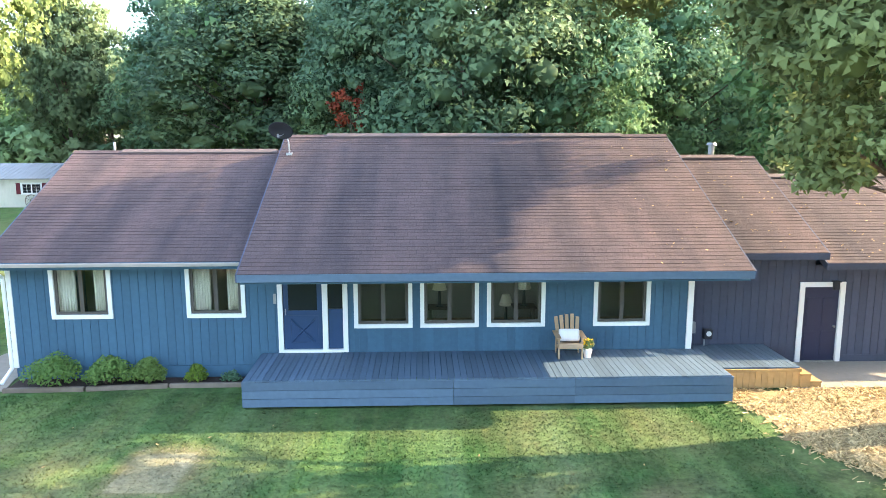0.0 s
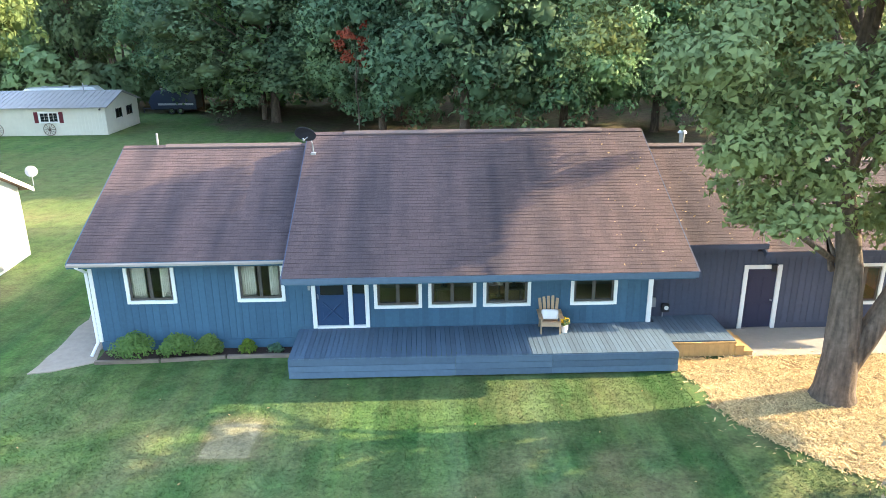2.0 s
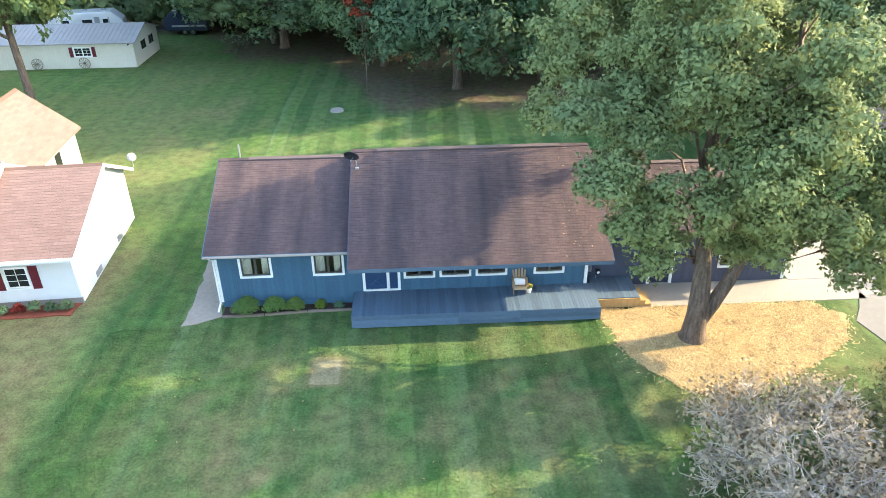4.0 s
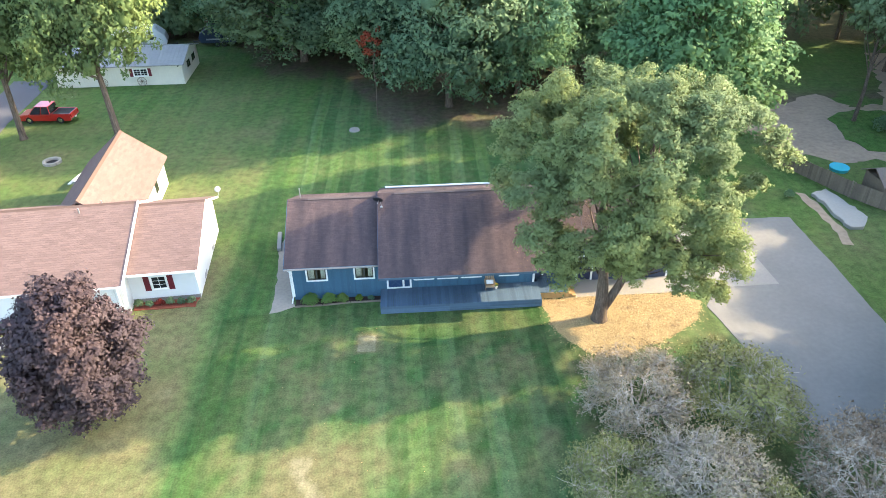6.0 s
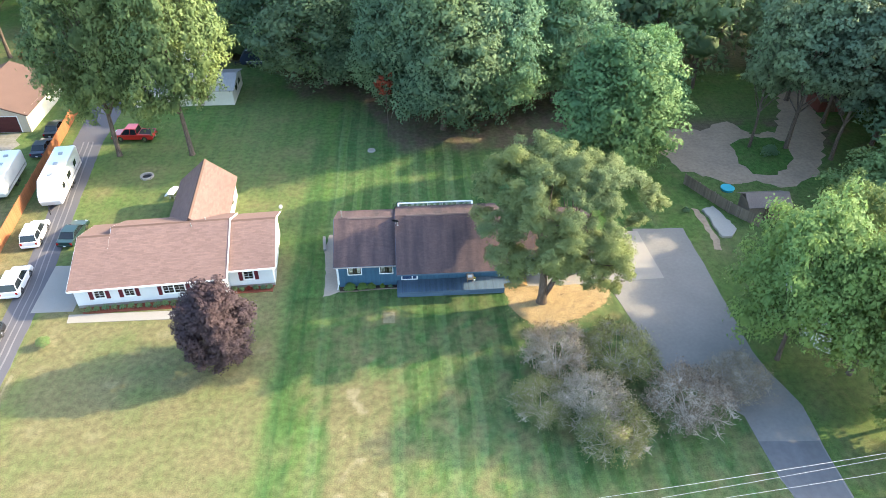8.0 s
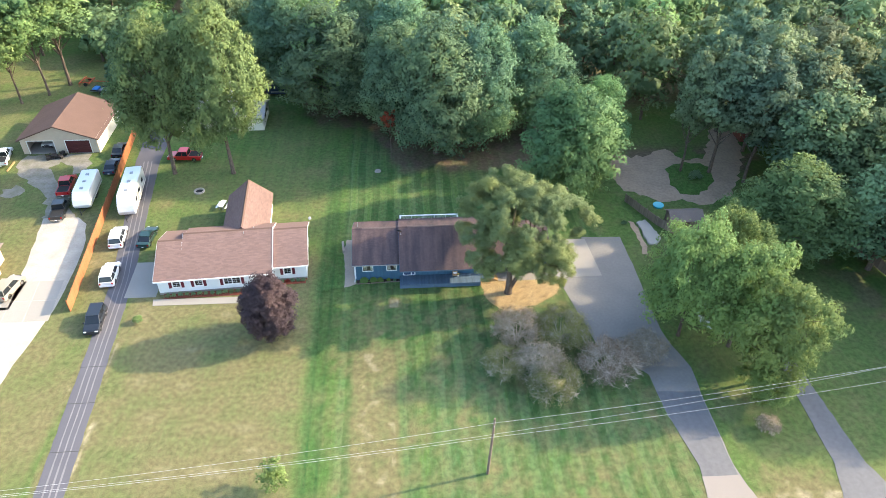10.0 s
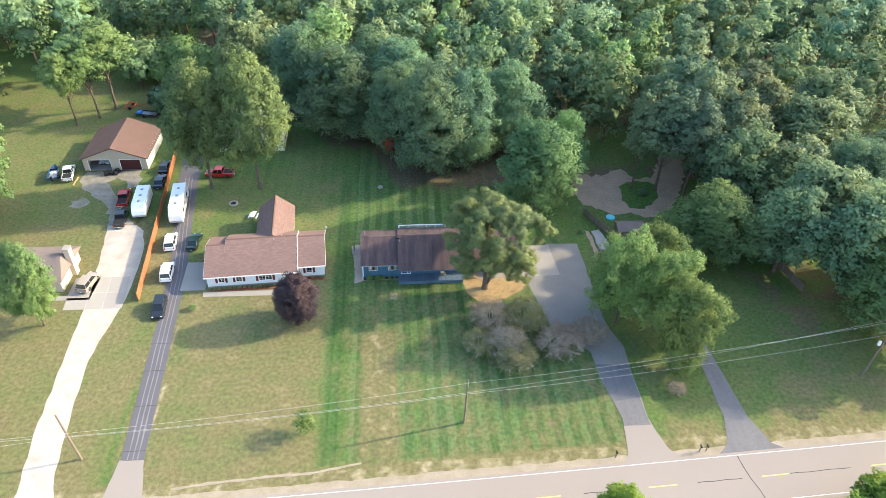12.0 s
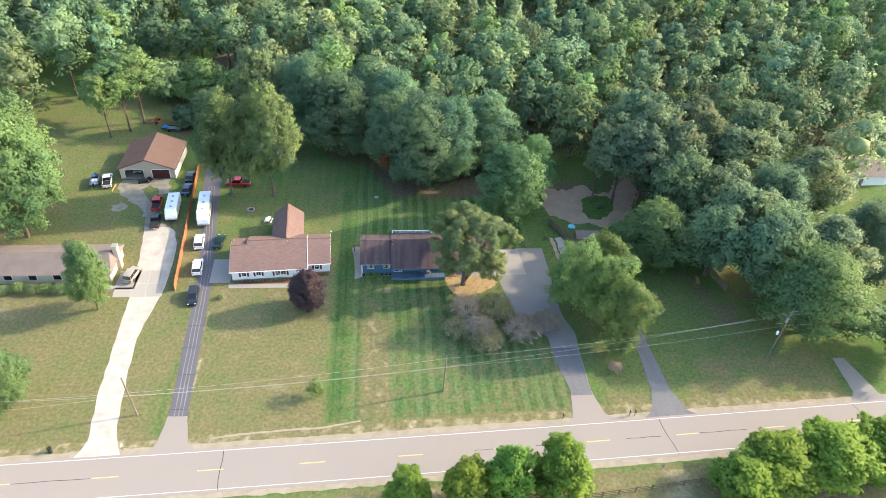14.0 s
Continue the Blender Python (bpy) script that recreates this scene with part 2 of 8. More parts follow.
def piece(name, me, parent, m=None):
    """One more object on a shared mesh."""
    ob = new(name, me)
    ob.parent = parent
    if m is not None:
        ob.matrix_basis = m
    return ob


def empty(name, label, category, group="", at=(0, 0, 0), turn=0.0, kind=""):
    ob = new(name)
    ob.matrix_basis = pose(*at, 0, 0, turn)
    return tagged(ob, label, category, group, kind)


def box(bm, x0, x1, y0, y1, z0, z1, bevel=0.0):
    r = bmesh.ops.create_cube(bm, size=1.0)
    for v in r["verts"]:
        v.co = Vector(((x0 + x1) / 2 + v.co.x * (x1 - x0), (y0 + y1) / 2 + v.co.y * (y1 - y0), (z0 + z1) / 2 + v.co.z * (z1 - z0)))
    if bevel:
        es = list({e for v in r["verts"] for e in v.link_edges})
        bmesh.ops.bevel(bm, geom=es, offset=bevel, segments=2, affect="EDGES", profile=0.6)
    return bm


def boxes(*rows, bevel=0.0):
    bm = bmesh.new()
    for r in rows:
        box(bm, *r, bevel=bevel)
    return bm


def rod(bm, a, b, r0, r1=None, seg=8):
    a, b = Vector(a), Vector(b)
    r1 = r0 if r1 is None else r1
    d = b - a
    m = Matrix.Translation((a + b) / 2) @ d.to_track_quat("Z", "Y").to_matrix().to_4x4()
    bmesh.ops.create_cone(bm, cap_ends=True, segments=seg, radius1=r0, radius2=r1, depth=d.length, matrix=m)
    return bm


def rods(*rows, seg=8):
    bm = bmesh.new()
    for r in rows:
        rod(bm, *r, seg=seg)
    return bm


def prism(points, z0, z1):
    """A flat slab over a plan outline."""
    bm = bmesh.new()
    low = [bm.verts.new((x, y, z0)) for x, y in points]
    f = bm.faces.new(low)
    ext = bmesh.ops.extrude_face_region(bm, geom=[f])
    for v in ext["geom"]:
        if isinstance(v, bmesh.types.BMVert):
            v.co.z = z1
    bmesh.ops.recalc_face_normals(bm, faces=bm.faces)
    return bm


def profile(points, x0, x1, axis="X"):
    """An outline in (y, z) drawn out along x (or in (x, z) along y)."""
    bm = bmesh.new()
    def at(p, d):
        return (d, p[0], p[1]) if axis == "X" else (p[0], d, p[1])
    a = [bm.verts.new(at(p, x0)) for p in points]
    b = [bm.verts.new(at(p, x1)) for p in points]
    bm.faces.new(a)
    bm.faces.new(b[::-1])
    for i in range(len(a)):
        j = (i + 1) % len(a)
        bm.faces.new((a[i], b[i], b[j], a[j]))
    bmesh.ops.recalc_face_normals(bm, faces=bm.faces)
    return bm


def mesh_from(name, verts, faces, mat, smooth=False, normals=None):
    me = bpy.data.meshes.new(name)
    verts, faces = np.asarray(verts, dtype=np.float32), np.asarray(faces, dtype=np.int32)
    k = faces.shape[1]
    me.vertices.add(len(verts))
    me.vertices.foreach_set("co", verts.ravel())
    me.loops.add(faces.size)
    me.loops.foreach_set("vertex_index", faces.ravel())
    me.polygons.add(len(faces))
    me.polygons.foreach_set("loop_start", np.arange(0, faces.size, k, dtype=np.int32))
    me.polygons.foreach_set("loop_total", np.full(len(faces), k, dtype=np.int32))
    me.polygons.foreach_set("use_smooth", np.full(len(faces), bool(smooth) or normals is not None))
    me.materials.append(mat)
    me.update(calc_edges=True)
    if normals is not None:
        me.normals_split_custom_set_from_vertices(np.asarray(normals, dtype=np.float32))
    return me


def wobble(points, amount, step, seed):
    """An outline with an uneven edge."""
    rng = random.Random(seed)
    out = []
    for i, p in enumerate(points):
        q = points[(i + 1) % len(points)]
        n = max(1, int(math.dist(p, q) / step))
        for k in range(n):
            f = k / n
            out.append((p[0] + (q[0] - p[0]) * f + rng.uniform(-amount, amount), p[1] + (q[1] - p[1]) * f + rng.uniform(-amount, amount)))
    return out


def sheet(name, points, mat, label, z=0.012, thick=0.1, kind="structure", uneven=0.0, step=1.0, seed=1, category=""):
    pts = wobble(points, uneven, step, seed) if uneven else points
    ob = part(name, prism(pts, z - thick, z), mat)
    return tagged(ob, label, category, "", kind)

# ---- ground ----
def soft(v, a, b):
    return np.clip((v - a) / (b - a), 0, 1)


def band(v, a, b, edge):
    return soft(v, a - edge, a + edge) * (1 - soft(v, b - edge, b + edge))


def patchy(x, y, scale, seed):
    """Smooth uneven field between 0 and 1."""
    rng = np.random.RandomState(seed)
    out, total = np.zeros_like(x), 0.0
    for k in range(14):
        a, f, p, w = rng.uniform(0, 6.283), rng.uniform(0.5, 2.6) / scale, rng.uniform(0, 6.283), rng.uniform(0.4, 1)
        out += w * np.sin((x * math.cos(a) + y * math.sin(a)) * f * 6.283 + p + 1.7 * np.sin(y * f * 2.1 + p))
        total += w * w
    return np.clip(0.5 + out / math.sqrt(total) * 0.36, 0, 1)


FIELDS = ("dry", "stripe", "dirt", "hatch", "lush")


def ground_fields(x, y):
    """How dry, how striped and how bare the ground is."""
    n1, n2, n3 = patchy(x, y, 30, 3), patchy(x, y, 9, 5), patchy(x, y, 4, 8)
    ours = band(x, -13.9, 26, 0.4) * band(y, -37, 60, 1.0)
    theirs = band(x, -40, -15.8 + 0.5 * (n3 - 0.5), 0.9) * band(y, -43, 8, 1.5)
    dry = 0.25 * n1 + 0.25 * n2 * n1
    dry = np.maximum(dry, soft(-x, 42, 43) * band(y, -60, 20, 4) * (0.46 + 0.42 * n1 + 0.25 * n2))
    dry = np.maximum(dry, band(x, -49, -43.5, 0.6) * band(y, -40, 20, 2) * (0.42 + 0.35 * n2))
    dry = np.maximum(dry, band(x, 30, 76, 2) * band(y, -40, -5, 3) * (0.22 + 0.45 * n1 * n2))
    dry = np.maximum(dry, band(x, -75, -58, 3) * band(y, 22, 62, 3) * (0.30 + 0.5 * n2))
    dry = dry * (1 - ours) + ours * (0.85 * n2 * n3 * soft(-y, 1, 6) + 0.18 * n3)
    dry = np.maximum(dry, theirs * (0.54 + 0.50 * n2 + 0.20 * (n1 - 0.5)))
    strip = band(x, -10.5, -5.0, 0.5) * band(y, -37, -12.5, 1.5)
    dry = np.maximum(dry, strip * (0.62 + 0.55 * n3))
    dry = np.maximum(dry, band(y - 0.0455 * x, -40.6, -36.6, 0.5) * band(x, -75, 75, 2) * (0.80 + 0.5 * n3))
    dry = np.maximum(dry, band(x, 50, 76, 2) * band(y, -33, -24, 1.5) * (0.4 + 0.6 * n2))
    dry = np.maximum(dry, band(x, -5.95, -4.45, 0.12) * band(y, -5.75, -3.85, 0.12) * (1.15 + 0.25 * n3))
    dry = np.maximum(dry, band(x + 38.1 + 0.062 * (y + 34.9), -0.1, 0.7, 0.25) * band(y, -37, -4, 1) * (1.0 + 0.35 * n3))
    dry = np.maximum(dry, band(x + 41.1 + 0.058 * (y + 34.8), -0.6, 0.2, 0.25) * band(y, -37, -4, 1) * (0.7 + 0.45 * n3))
    dry = np.maximum(dry, band(x, -44, -14, 2) * band(y, 8, 34, 3) * (0.25 + 0.55 * n2 * n1))
    dry = np.maximum(dry, soft(0.0455 * x - y, 48.6, 50.0) * (0.72 + 0.45 * n2))
    dry = np.maximum(dry, band(x, -104, -57, 2) * band(y, 16, 80, 3) * (0.34 + 0.4 * n2))
    dry = np.maximum(dry, band(x, 31.5, 39.5, 1.0) * band(y, -36.5, -32.0, 1.2) * (0.55 + 0.6 * n3))
    dry = np.maximum(dry, band(x, 46, 64, 2.0) * band(y, -35.5, -30.0, 1.4) * (0.60 + 0.5 * n3))
    # mowing stripes
    stripe = np.maximum(ours * band(x, -12.2, 30, 0.4), 0.35 * band(x, -36, -14.4, 1) * (y > -36))
    # bare ground under the woods
    edge_y = 43 - 17 * soft(x, -11, -3) - 2 * soft(x, 14, 20) + 4 * (n2 - 0.5) + 14 * soft(-x, 18, 26)
    dirt = soft(y, edge_y - 1.5, edge_y + 3) * (0.75 + 0.25 * n3) * (x > -60) * soft(-x, -31, -29)
    dirt = np.maximum(dirt, soft(y, 46, 52) * (x > 28) * 0.8)
    dirt = np.maximum(dirt, band(x, 33, 60, 2) * band(y, 24, 34, 2) * soft(n2, 0.3, 0.5) * 0.9)
    dirt = np.maximum(dirt, band(x, 55, 74, 3) * band(y, -20, 12, 4) * soft(n2, 0.35, 0.6) * 0.7)
    dirt = np.maximum(dirt, band(x, 30.3, 32.5, 0.4) * band(y, -35, -14, 2) * 0.5 * n3)
    # cross-cut mowing near the road, and the well-watered strip along the boundary
    hatch = ours * band(x, -4.5, 24, 1.0) * band(y, -36.5, -9, 5.0)
    lush = band(x, -15.4, -13.0, 0.5) * band(y, -37, 30, 2.0) + 0.6 * band(x, -7.5, -4.5, 1.0) * band(y, 9, 30, 2.0)
    return dry * (1 - 0.5 * np.clip(lush, 0, 1)), stripe, dirt, hatch, lush


def lawn():
    xs = np.concatenate([[-1600, -900, -500, -300, -200, -150], np.arange(-112, -16, 0.8), np.arange(-16, 20, 0.35), np.arange(20, 132, 0.8), [160, 220, 320, 500, 900, 1600]])
    ys = np.concatenate([[-1600, -800, -400, -200, -120], np.arange(-74, -14, 0.8), np.arange(-14, 0, 0.35), np.arange(0, 92, 0.8), [110, 150, 220, 320, 500, 900, 1600]])
    X, Y = np.meshgrid(xs, ys)
    x, y = X.ravel(), Y.ravel()
    z = np.zeros_like(x)
    # a shallow ditch along the road and the fall of ground beyond it
    z -= 0.02 * band(y - 0.0455 * x, -38.3, -37.2, 0.9) * band(x, -34, 22, 2)
    verts = np.stack([x, y, z], 1)
    nx, ny = len(xs), len(ys)
    i = np.arange(nx * ny).reshape(ny, nx)
    faces = np.stack([i[:-1, :-1].ravel(), i[:-1, 1:].ravel(), i[1:, 1:].ravel(), i[1:, :-1].ravel()], 1)
    me = mesh_from("ground", verts, faces, M_lawn, True)
    fields = ground_fields(x, y)
    for key, v in zip(FIELDS, fields):
        at = me.attributes.new(key, "FLOAT", "POINT")
        at.data.foreach_set("value", v.astype(np.float32))
    ob = new("ground", me)
    return tagged(ob, "mown green lawn with dry yellow patches and stripes", "lawn", "", "structure")


def lawn_material():
    m = bpy.data.materials.new("lawn")
    m.use_nodes = True
    n, ln = m.node_tree.nodes, m.node_tree.links
    b = n["Principled BSDF"]
    b.inputs["Roughness"].default_value, b.inputs["Specular IOR Level"].default_value = 0.9, 0.1
    geo = n.new("ShaderNodeNewGeometry")

    def attr(key):
        a = n.new("ShaderNodeAttribute")
        a.attribute_name = key
        return a.outputs["Fac"]

    def tex(scale, detail=5):
        t = n.new("ShaderNodeTexNoise")
        t.inputs["Scale"].default_value, t.inputs["Detail"].default_value = scale, detail
        ln.new(geo.outputs["Position"], t.inputs["Vector"])
        return t.outputs[0]

    def mix(f, a, c):
        x = n.new("ShaderNodeMix")
        x.data_type = "RGBA"
        for s, v in ((0, f), (6, a), (7, c)):
            if isinstance(v, tuple):
                x.inputs[s].default_value = (*v, 1)
            elif isinstance(v, float):
                x.inputs[s].default_value = v
            else:
                ln.new(v, x.inputs[s])
        return x.outputs[2]

    def calc(op, a, c):
        x = n.new("ShaderNodeMath")
        x.operation = op
        x.use_clamp = True
        for s, v in ((0, a), (1, c)):
            if isinstance(v, float):
                x.inputs[s].default_value = v
            else:
                ln.new(v, x.inputs[s])
        return x.outputs[0]

    def streaks(across, along, detail):
        v = n.new("ShaderNodeVectorMath")
        v.operation, v.inputs[1].default_value = "MULTIPLY", (across, along, 0.0)
        ln.new(geo.outputs["Position"], v.inputs[0])
        t = n.new("ShaderNodeTexNoise")
        t.inputs["Scale"].default_value, t.inputs["Detail"].default_value = 1.0, detail
        ln.new(v.outputs[0], t.inputs["Vector"])
        r = n.new("ShaderNodeMapRange")
        r.inputs[1].default_value, r.inputs[2].default_value = 0.38, 0.62
        ln.new(t.outputs[0], r.inputs[0])
        return r.outputs[0]

    def bands(turn, pitch, wander, lo=0.36, hi=0.64):
        """Mower passes: soft-edged bands that wander a little."""
        m = n.new("ShaderNodeMapping")
        m.inputs["Rotation"].default_value = (0, 0, radians(turn))
        ln.new(geo.outputs["Position"], m.inputs["Vector"])
        w = n.new("ShaderNodeTexWave")
        w.inputs["Scale"].default_value = 6.2832 / (20 * pitch)
        w.inputs["Distortion"].default_value, w.inputs["Detail"].default_value, w.inputs["Detail Scale"].default_value = wander, 1.0, 0.6
        ln.new(m.outputs[0], w.inputs["Vector"])
        r = n.new("ShaderNodeMapRange")
        r.interpolation_type = "SMOOTHSTEP"
        r.inputs[1].default_value, r.inputs[2].default_value = lo, hi
        ln.new(w.outputs["Fac"], r.inputs[0])
        return r.outputs[0]

    green = mix(tex(0.5), (0.048, 0.108, 0.025), (0.084, 0.144, 0.034))
    mown = calc("ADD", calc("MULTIPLY", streaks(0.62, 0.012, 1), 0.45), calc("MULTIPLY", streaks(2.6, 0.03, 2), 0.30))
    green = mix(calc("MULTIPLY", attr("stripe"), mown), green, (0.098, 0.152, 0.068))
    passes = calc("MULTIPLY", calc("MULTIPLY", attr("stripe"), bands(0.6, 2.3, 1.6)), calc("ADD", calc("MULTIPLY", streaks(0.16, 0.05, 1), 0.5), 0.45))
    green = mix(passes, green, (0.030, 0.082, 0.020))
    cross = calc("MULTIPLY", calc("MULTIPLY", attr("hatch"), bands(28, 1.25, 1.2)), 0.18)
    green = mix(cross, green, (0.100, 0.150, 0.068))
    cross = calc("MULTIPLY", calc("MULTIPLY", attr("hatch"), bands(-22, 1.5, 1.2)), 0.10)
    green = mix(cross, green, (0.034, 0.088, 0.024))
    green = mix(calc("MULTIPLY", attr("lush"), calc("ADD", calc("MULTIPLY", streaks(1.5, 0.03, 1), 0.5), 0.35)), green, (0.032, 0.084, 0.024))
    ragged = calc("ADD", attr("dry"), calc("ADD", calc("MULTIPLY", calc("SUBTRACT", calc("ADD", calc("MULTIPLY", tex(2.6, 8), 0.5), calc("MULTIPLY", streaks(3.2, 0.35, 3), 0.5)), 0.5), 0.48), calc("MULTIPLY", calc("SUBTRACT", tex(0.33, 6), 0.5), 1.3)))
    straw = mix(tex(1.8), (0.172, 0.142, 0.070), (0.118, 0.120, 0.054))
    colour = mix(ragged, green, straw)
    over = calc("MULTIPLY", calc("SUBTRACT", attr("dry"), 1.0), 3.0)
    colour = mix(calc("MULTIPLY", over, tex(2.2, 6)), colour, (0.42, 0.36, 0.24))
    ragged2 = calc("ADD", attr("dirt"), calc("MULTIPLY", calc("SUBTRACT", tex(1.4), 0.55), 0.9))
    soil = mix(tex(3.0), (0.085, 0.062, 0.045), (0.16, 0.115, 0.085))
    colour = mix(calc("MULTIPLY", ragged2, attr("dirt")), colour, soil)
    hsv = n.new("ShaderNodeHueSaturation")
    mr = n.new("ShaderNodeMapRange")
    mr.inputs[1].default_value, mr.inputs[2].default_value = 0.34, 0.66
    mr.inputs[3].default_value, mr.inputs[4].default_value = 0.62, 1.38
    both = n.new("ShaderNodeMix")
    both.inputs[0].default_value = 0.5
    ln.new(tex(9.0, 9), both.inputs[2])
    ln.new(tex(1.7, 10), both.inputs[3])
    ln.new(both.outputs[0], mr.inputs[0])
    ln.new(mr.outputs[0], hsv.inputs["Value"])
    ln.new(colour, hsv.inputs["Color"])
    ln.new(hsv.outputs[0], b.inputs["Base Color"])
    bn = n.new("ShaderNodeBump")
    bn.inputs["Strength"].default_value, bn.inputs["Distance"].default_value = 0.6, 0.05
    ln.new(tex(22.0, 6), bn.inputs["Height"])
    ln.new(bn.outputs[0], b.inputs["Normal"])
    return m


def grass_blades():
    """Tufts of grass over the lawn before the house."""
    rng = np.random.RandomState(61)
    n = 150000
    x = rng.uniform(-15, 17, n)
    y = -1.0 - 16.6 * rng.uniform(0, 1, n) ** 1.2
    keep = ~((x > 6.4) & (y > -7.2 + 0.25 * np.abs(x - 11))) & ~((y > -2.12) & (x > -4.6)) & ~((y > -1.45) & (x < -10.2))
    x, y = x[keep], y[keep]
    n = len(x)
    fields = ground_fields(x, y)
    a, w, h = rng.uniform(0, 6.28, n), rng.uniform(0.010, 0.020, n), rng.uniform(0.02, 0.055, n) * (1 - 0.4 * np.clip(fields[0], 0, 1))
    lx, ly = rng.normal(scale=0.035, size=n), rng.normal(scale=0.035, size=n)
    z = np.zeros(n)
    v = np.stack([np.stack([x - np.cos(a) * w, y - np.sin(a) * w, z], 1), np.stack([x + np.cos(a) * w, y + np.sin(a) * w, z], 1), np.stack([x + lx, y + ly, h], 1)], 1).reshape(-1, 3)
    me = mesh_from("grass", v, np.arange(3 * n).reshape(-1, 3), M_lawn)
    for key, val in zip(FIELDS, fields):
        at = me.attributes.new(key, "FLOAT", "POINT")
        at.data.foreach_set("value", np.repeat(val, 3).astype(np.float32))
    tagged(new("grass", me), "short mown grass before the house", "grass", "", "stuff")


M_lawn = lawn_material()
lawn()
grass_blades()

# ---- road, drives, paths ----
def road_y(x, off):
    """The near edge line of the road at x, shifted by off away from the houses."""
    return -40.25 + 0.0455 * (x - 3.3) + 0.00006 * (x - 3.3) ** 2 - off


def road_strip(name, a, c, x0, x1, mat, label, z, category="", uneven=0.0):
    xs = [x0 + (x1 - x0) * k / 40 for k in range(41)]
    if uneven:
        rng = random.Random(5)
        xs = [x0] + [-130 + 1.1 * k for k in range(240)] + [x1]
        pts = [(x, road_y(x, c + rng.uniform(-uneven, uneven))) for x in xs] + [(x, road_y(x, a + rng.uniform(-uneven, uneven))) for x in reversed(xs)]
    else:
        pts = [(x, road_y(x, c)) for x in xs] + [(x, road_y(x, a)) for x in reversed(xs)]
    return tagged(part(name, prism(pts, z - 0.1, z), mat), label, category, "", "structure")


road = road_strip("road", -0.45, 7.35, -400, 400, M_road, "sun-bleached two-lane asphalt country road", 0.045, "road")
shoulder = road_strip("road_shoulder", -1.55, 8.35, -400, 400, M_verge, "dusty gravel shoulder beside the road", 0.02, "shoulder", 0.16)
for off in (0.0, 6.85):
    ob = part("edge_line", prism([(x, road_y(x, off + 0.04)) for x in range(-200, 201, 5)] + [(x, road_y(x, off - 0.04)) for x in range(200, -201, -5)], 0.04, 0.050), M_roadwhite, road)
for k in range(-11, 12):
    x = -34.5 + 15.24 * (k + 2)
    a = [(x, road_y(x, 3.5)), (x + 3.8, road_y(x + 3.8, 3.5)), (x + 3.8, road_y(x + 3.8, 3.36)), (x, road_y(x, 3.36))]
    part("centre_dash", prism(a, 0.04, 0.050), M_roadyellow, road)

M_tar = material("dark_tar_seam", (0.05, 0.048, 0.048), 0.6, 0.15, 6, 1.0, 0.1, 20)
for x, lean in ((39.6, 1.2), (-31.2, 0.2), (75, 1.5), (-68, 0.4)):
    a = [(x + lean * f + 0.12 * math.sin(7 * f + x), road_y(x, 7.0 * f)) for f in (0, 0.25, 0.5, 0.75, 1)]
    part("tar_seam", prism([(p + 0.06, q) for p, q in a] + [(p - 0.06, q) for p, q in reversed(a)], 0.04, 0.049), M_tar, road)
for x0, x1 in ((18, 24), (33, 39), (-66, -50), (45, 54), (8, 12)):
    a = [(x0 + (x1 - x0) * k / 6, road_y(x0 + (x1 - x0) * k / 6, 3.43) + 0.05 * math.sin(k * 2.0)) for k in range(7)]
    part("tar_seam", prism([(p, q + 0.05) for p, q in a] + [(p, q - 0.05) for p, q in reversed(a)], 0.04, 0.049), M_tar, road)
ours_drive = sheet("driveway", [(17.6, -2.9), (18.6, -8.4), (19.7, -14.3), (22.5, -16.6), (24.6, -19), (24.9, -25.1), (26.2, -31.7), (25.6, -37.3), (24.4, -39.4), (33.0, -39.0), (30.6, -36.9),
    (29.7, -31.8), (29.7, -23.8), (30.0, -18.2), (28.9, -14.5), (28.3, -11.7), (28.5, 0), (28.4, 7.8), (22.6, 8.0), (22.8, -0.6), (18.9, -0.8)], M_asphalt, "worn grey asphalt driveway widening beside the house", 0.03, 0.1, uneven=0.06, step=1.2, category="driveway")
M_seal = material("faded_sealed_asphalt", (0.138, 0.136, 0.140), 0.85, 0.2, 2.0, 0.5, 0.4, 50, tone=(0.095, 0.094, 0.100), drag=(1.6, 0.25, 1))
sheet("driveway_lower", [(24.66, -21.6), (24.95, -25.1), (26.1, -31.7), (25.9, -33.4), (29.7, -33.4), (29.6, -31.8), (29.6, -21.9)], M_seal, "dark faded sealed lower run of the driveway", 0.034, 0.1, uneven=0.04, step=1.0, seed=12, category="driveway")
sheet("driveway_apron", [(25.9, -33.0), (25.3, -37.4), (24.0, -39.5), (33.4, -39.1), (30.9, -37.0), (29.8, -33.0)], M_road, "bleached asphalt apron where the drive meets the road", 0.038, 0.1, uneven=0.05, category="driveway")
sheet("garage_pad", [(19.0, -0.95), (23.5, -0.85), (23.0, 7.6), (16.2, 7.6), (16.2, 0.6), (19.0, 0.6)], M_concrete, "pale concrete pad in front of the garage", 0.045, 0.1, category="pad")
walkway = sheet("walkway", [(8.4, 0.7), (8.4, -1.2), (19.0, -1.2), (19.0, 0.7)], M_concrete, "pale concrete walk along the garage wall", 0.03, 0.1, category="walkway")
sheet("neighbour_driveway", [(-41.1, -34.8), (-42.6, -9.1), (-43.4, 1.8), (-45.6, 16), (-48.4, 33.0), (-49.4, 46), (-44.6, 46), (-44.4, 33), (-42.4, 16), (-40.4, 1.7), (-39.7, -9.1), (-38.1, -34.9)],
    M_asphalt_n, "dark sealed asphalt drive with worn wheel tracks", 0.03, 0.1, uneven=0.05, category="driveway")
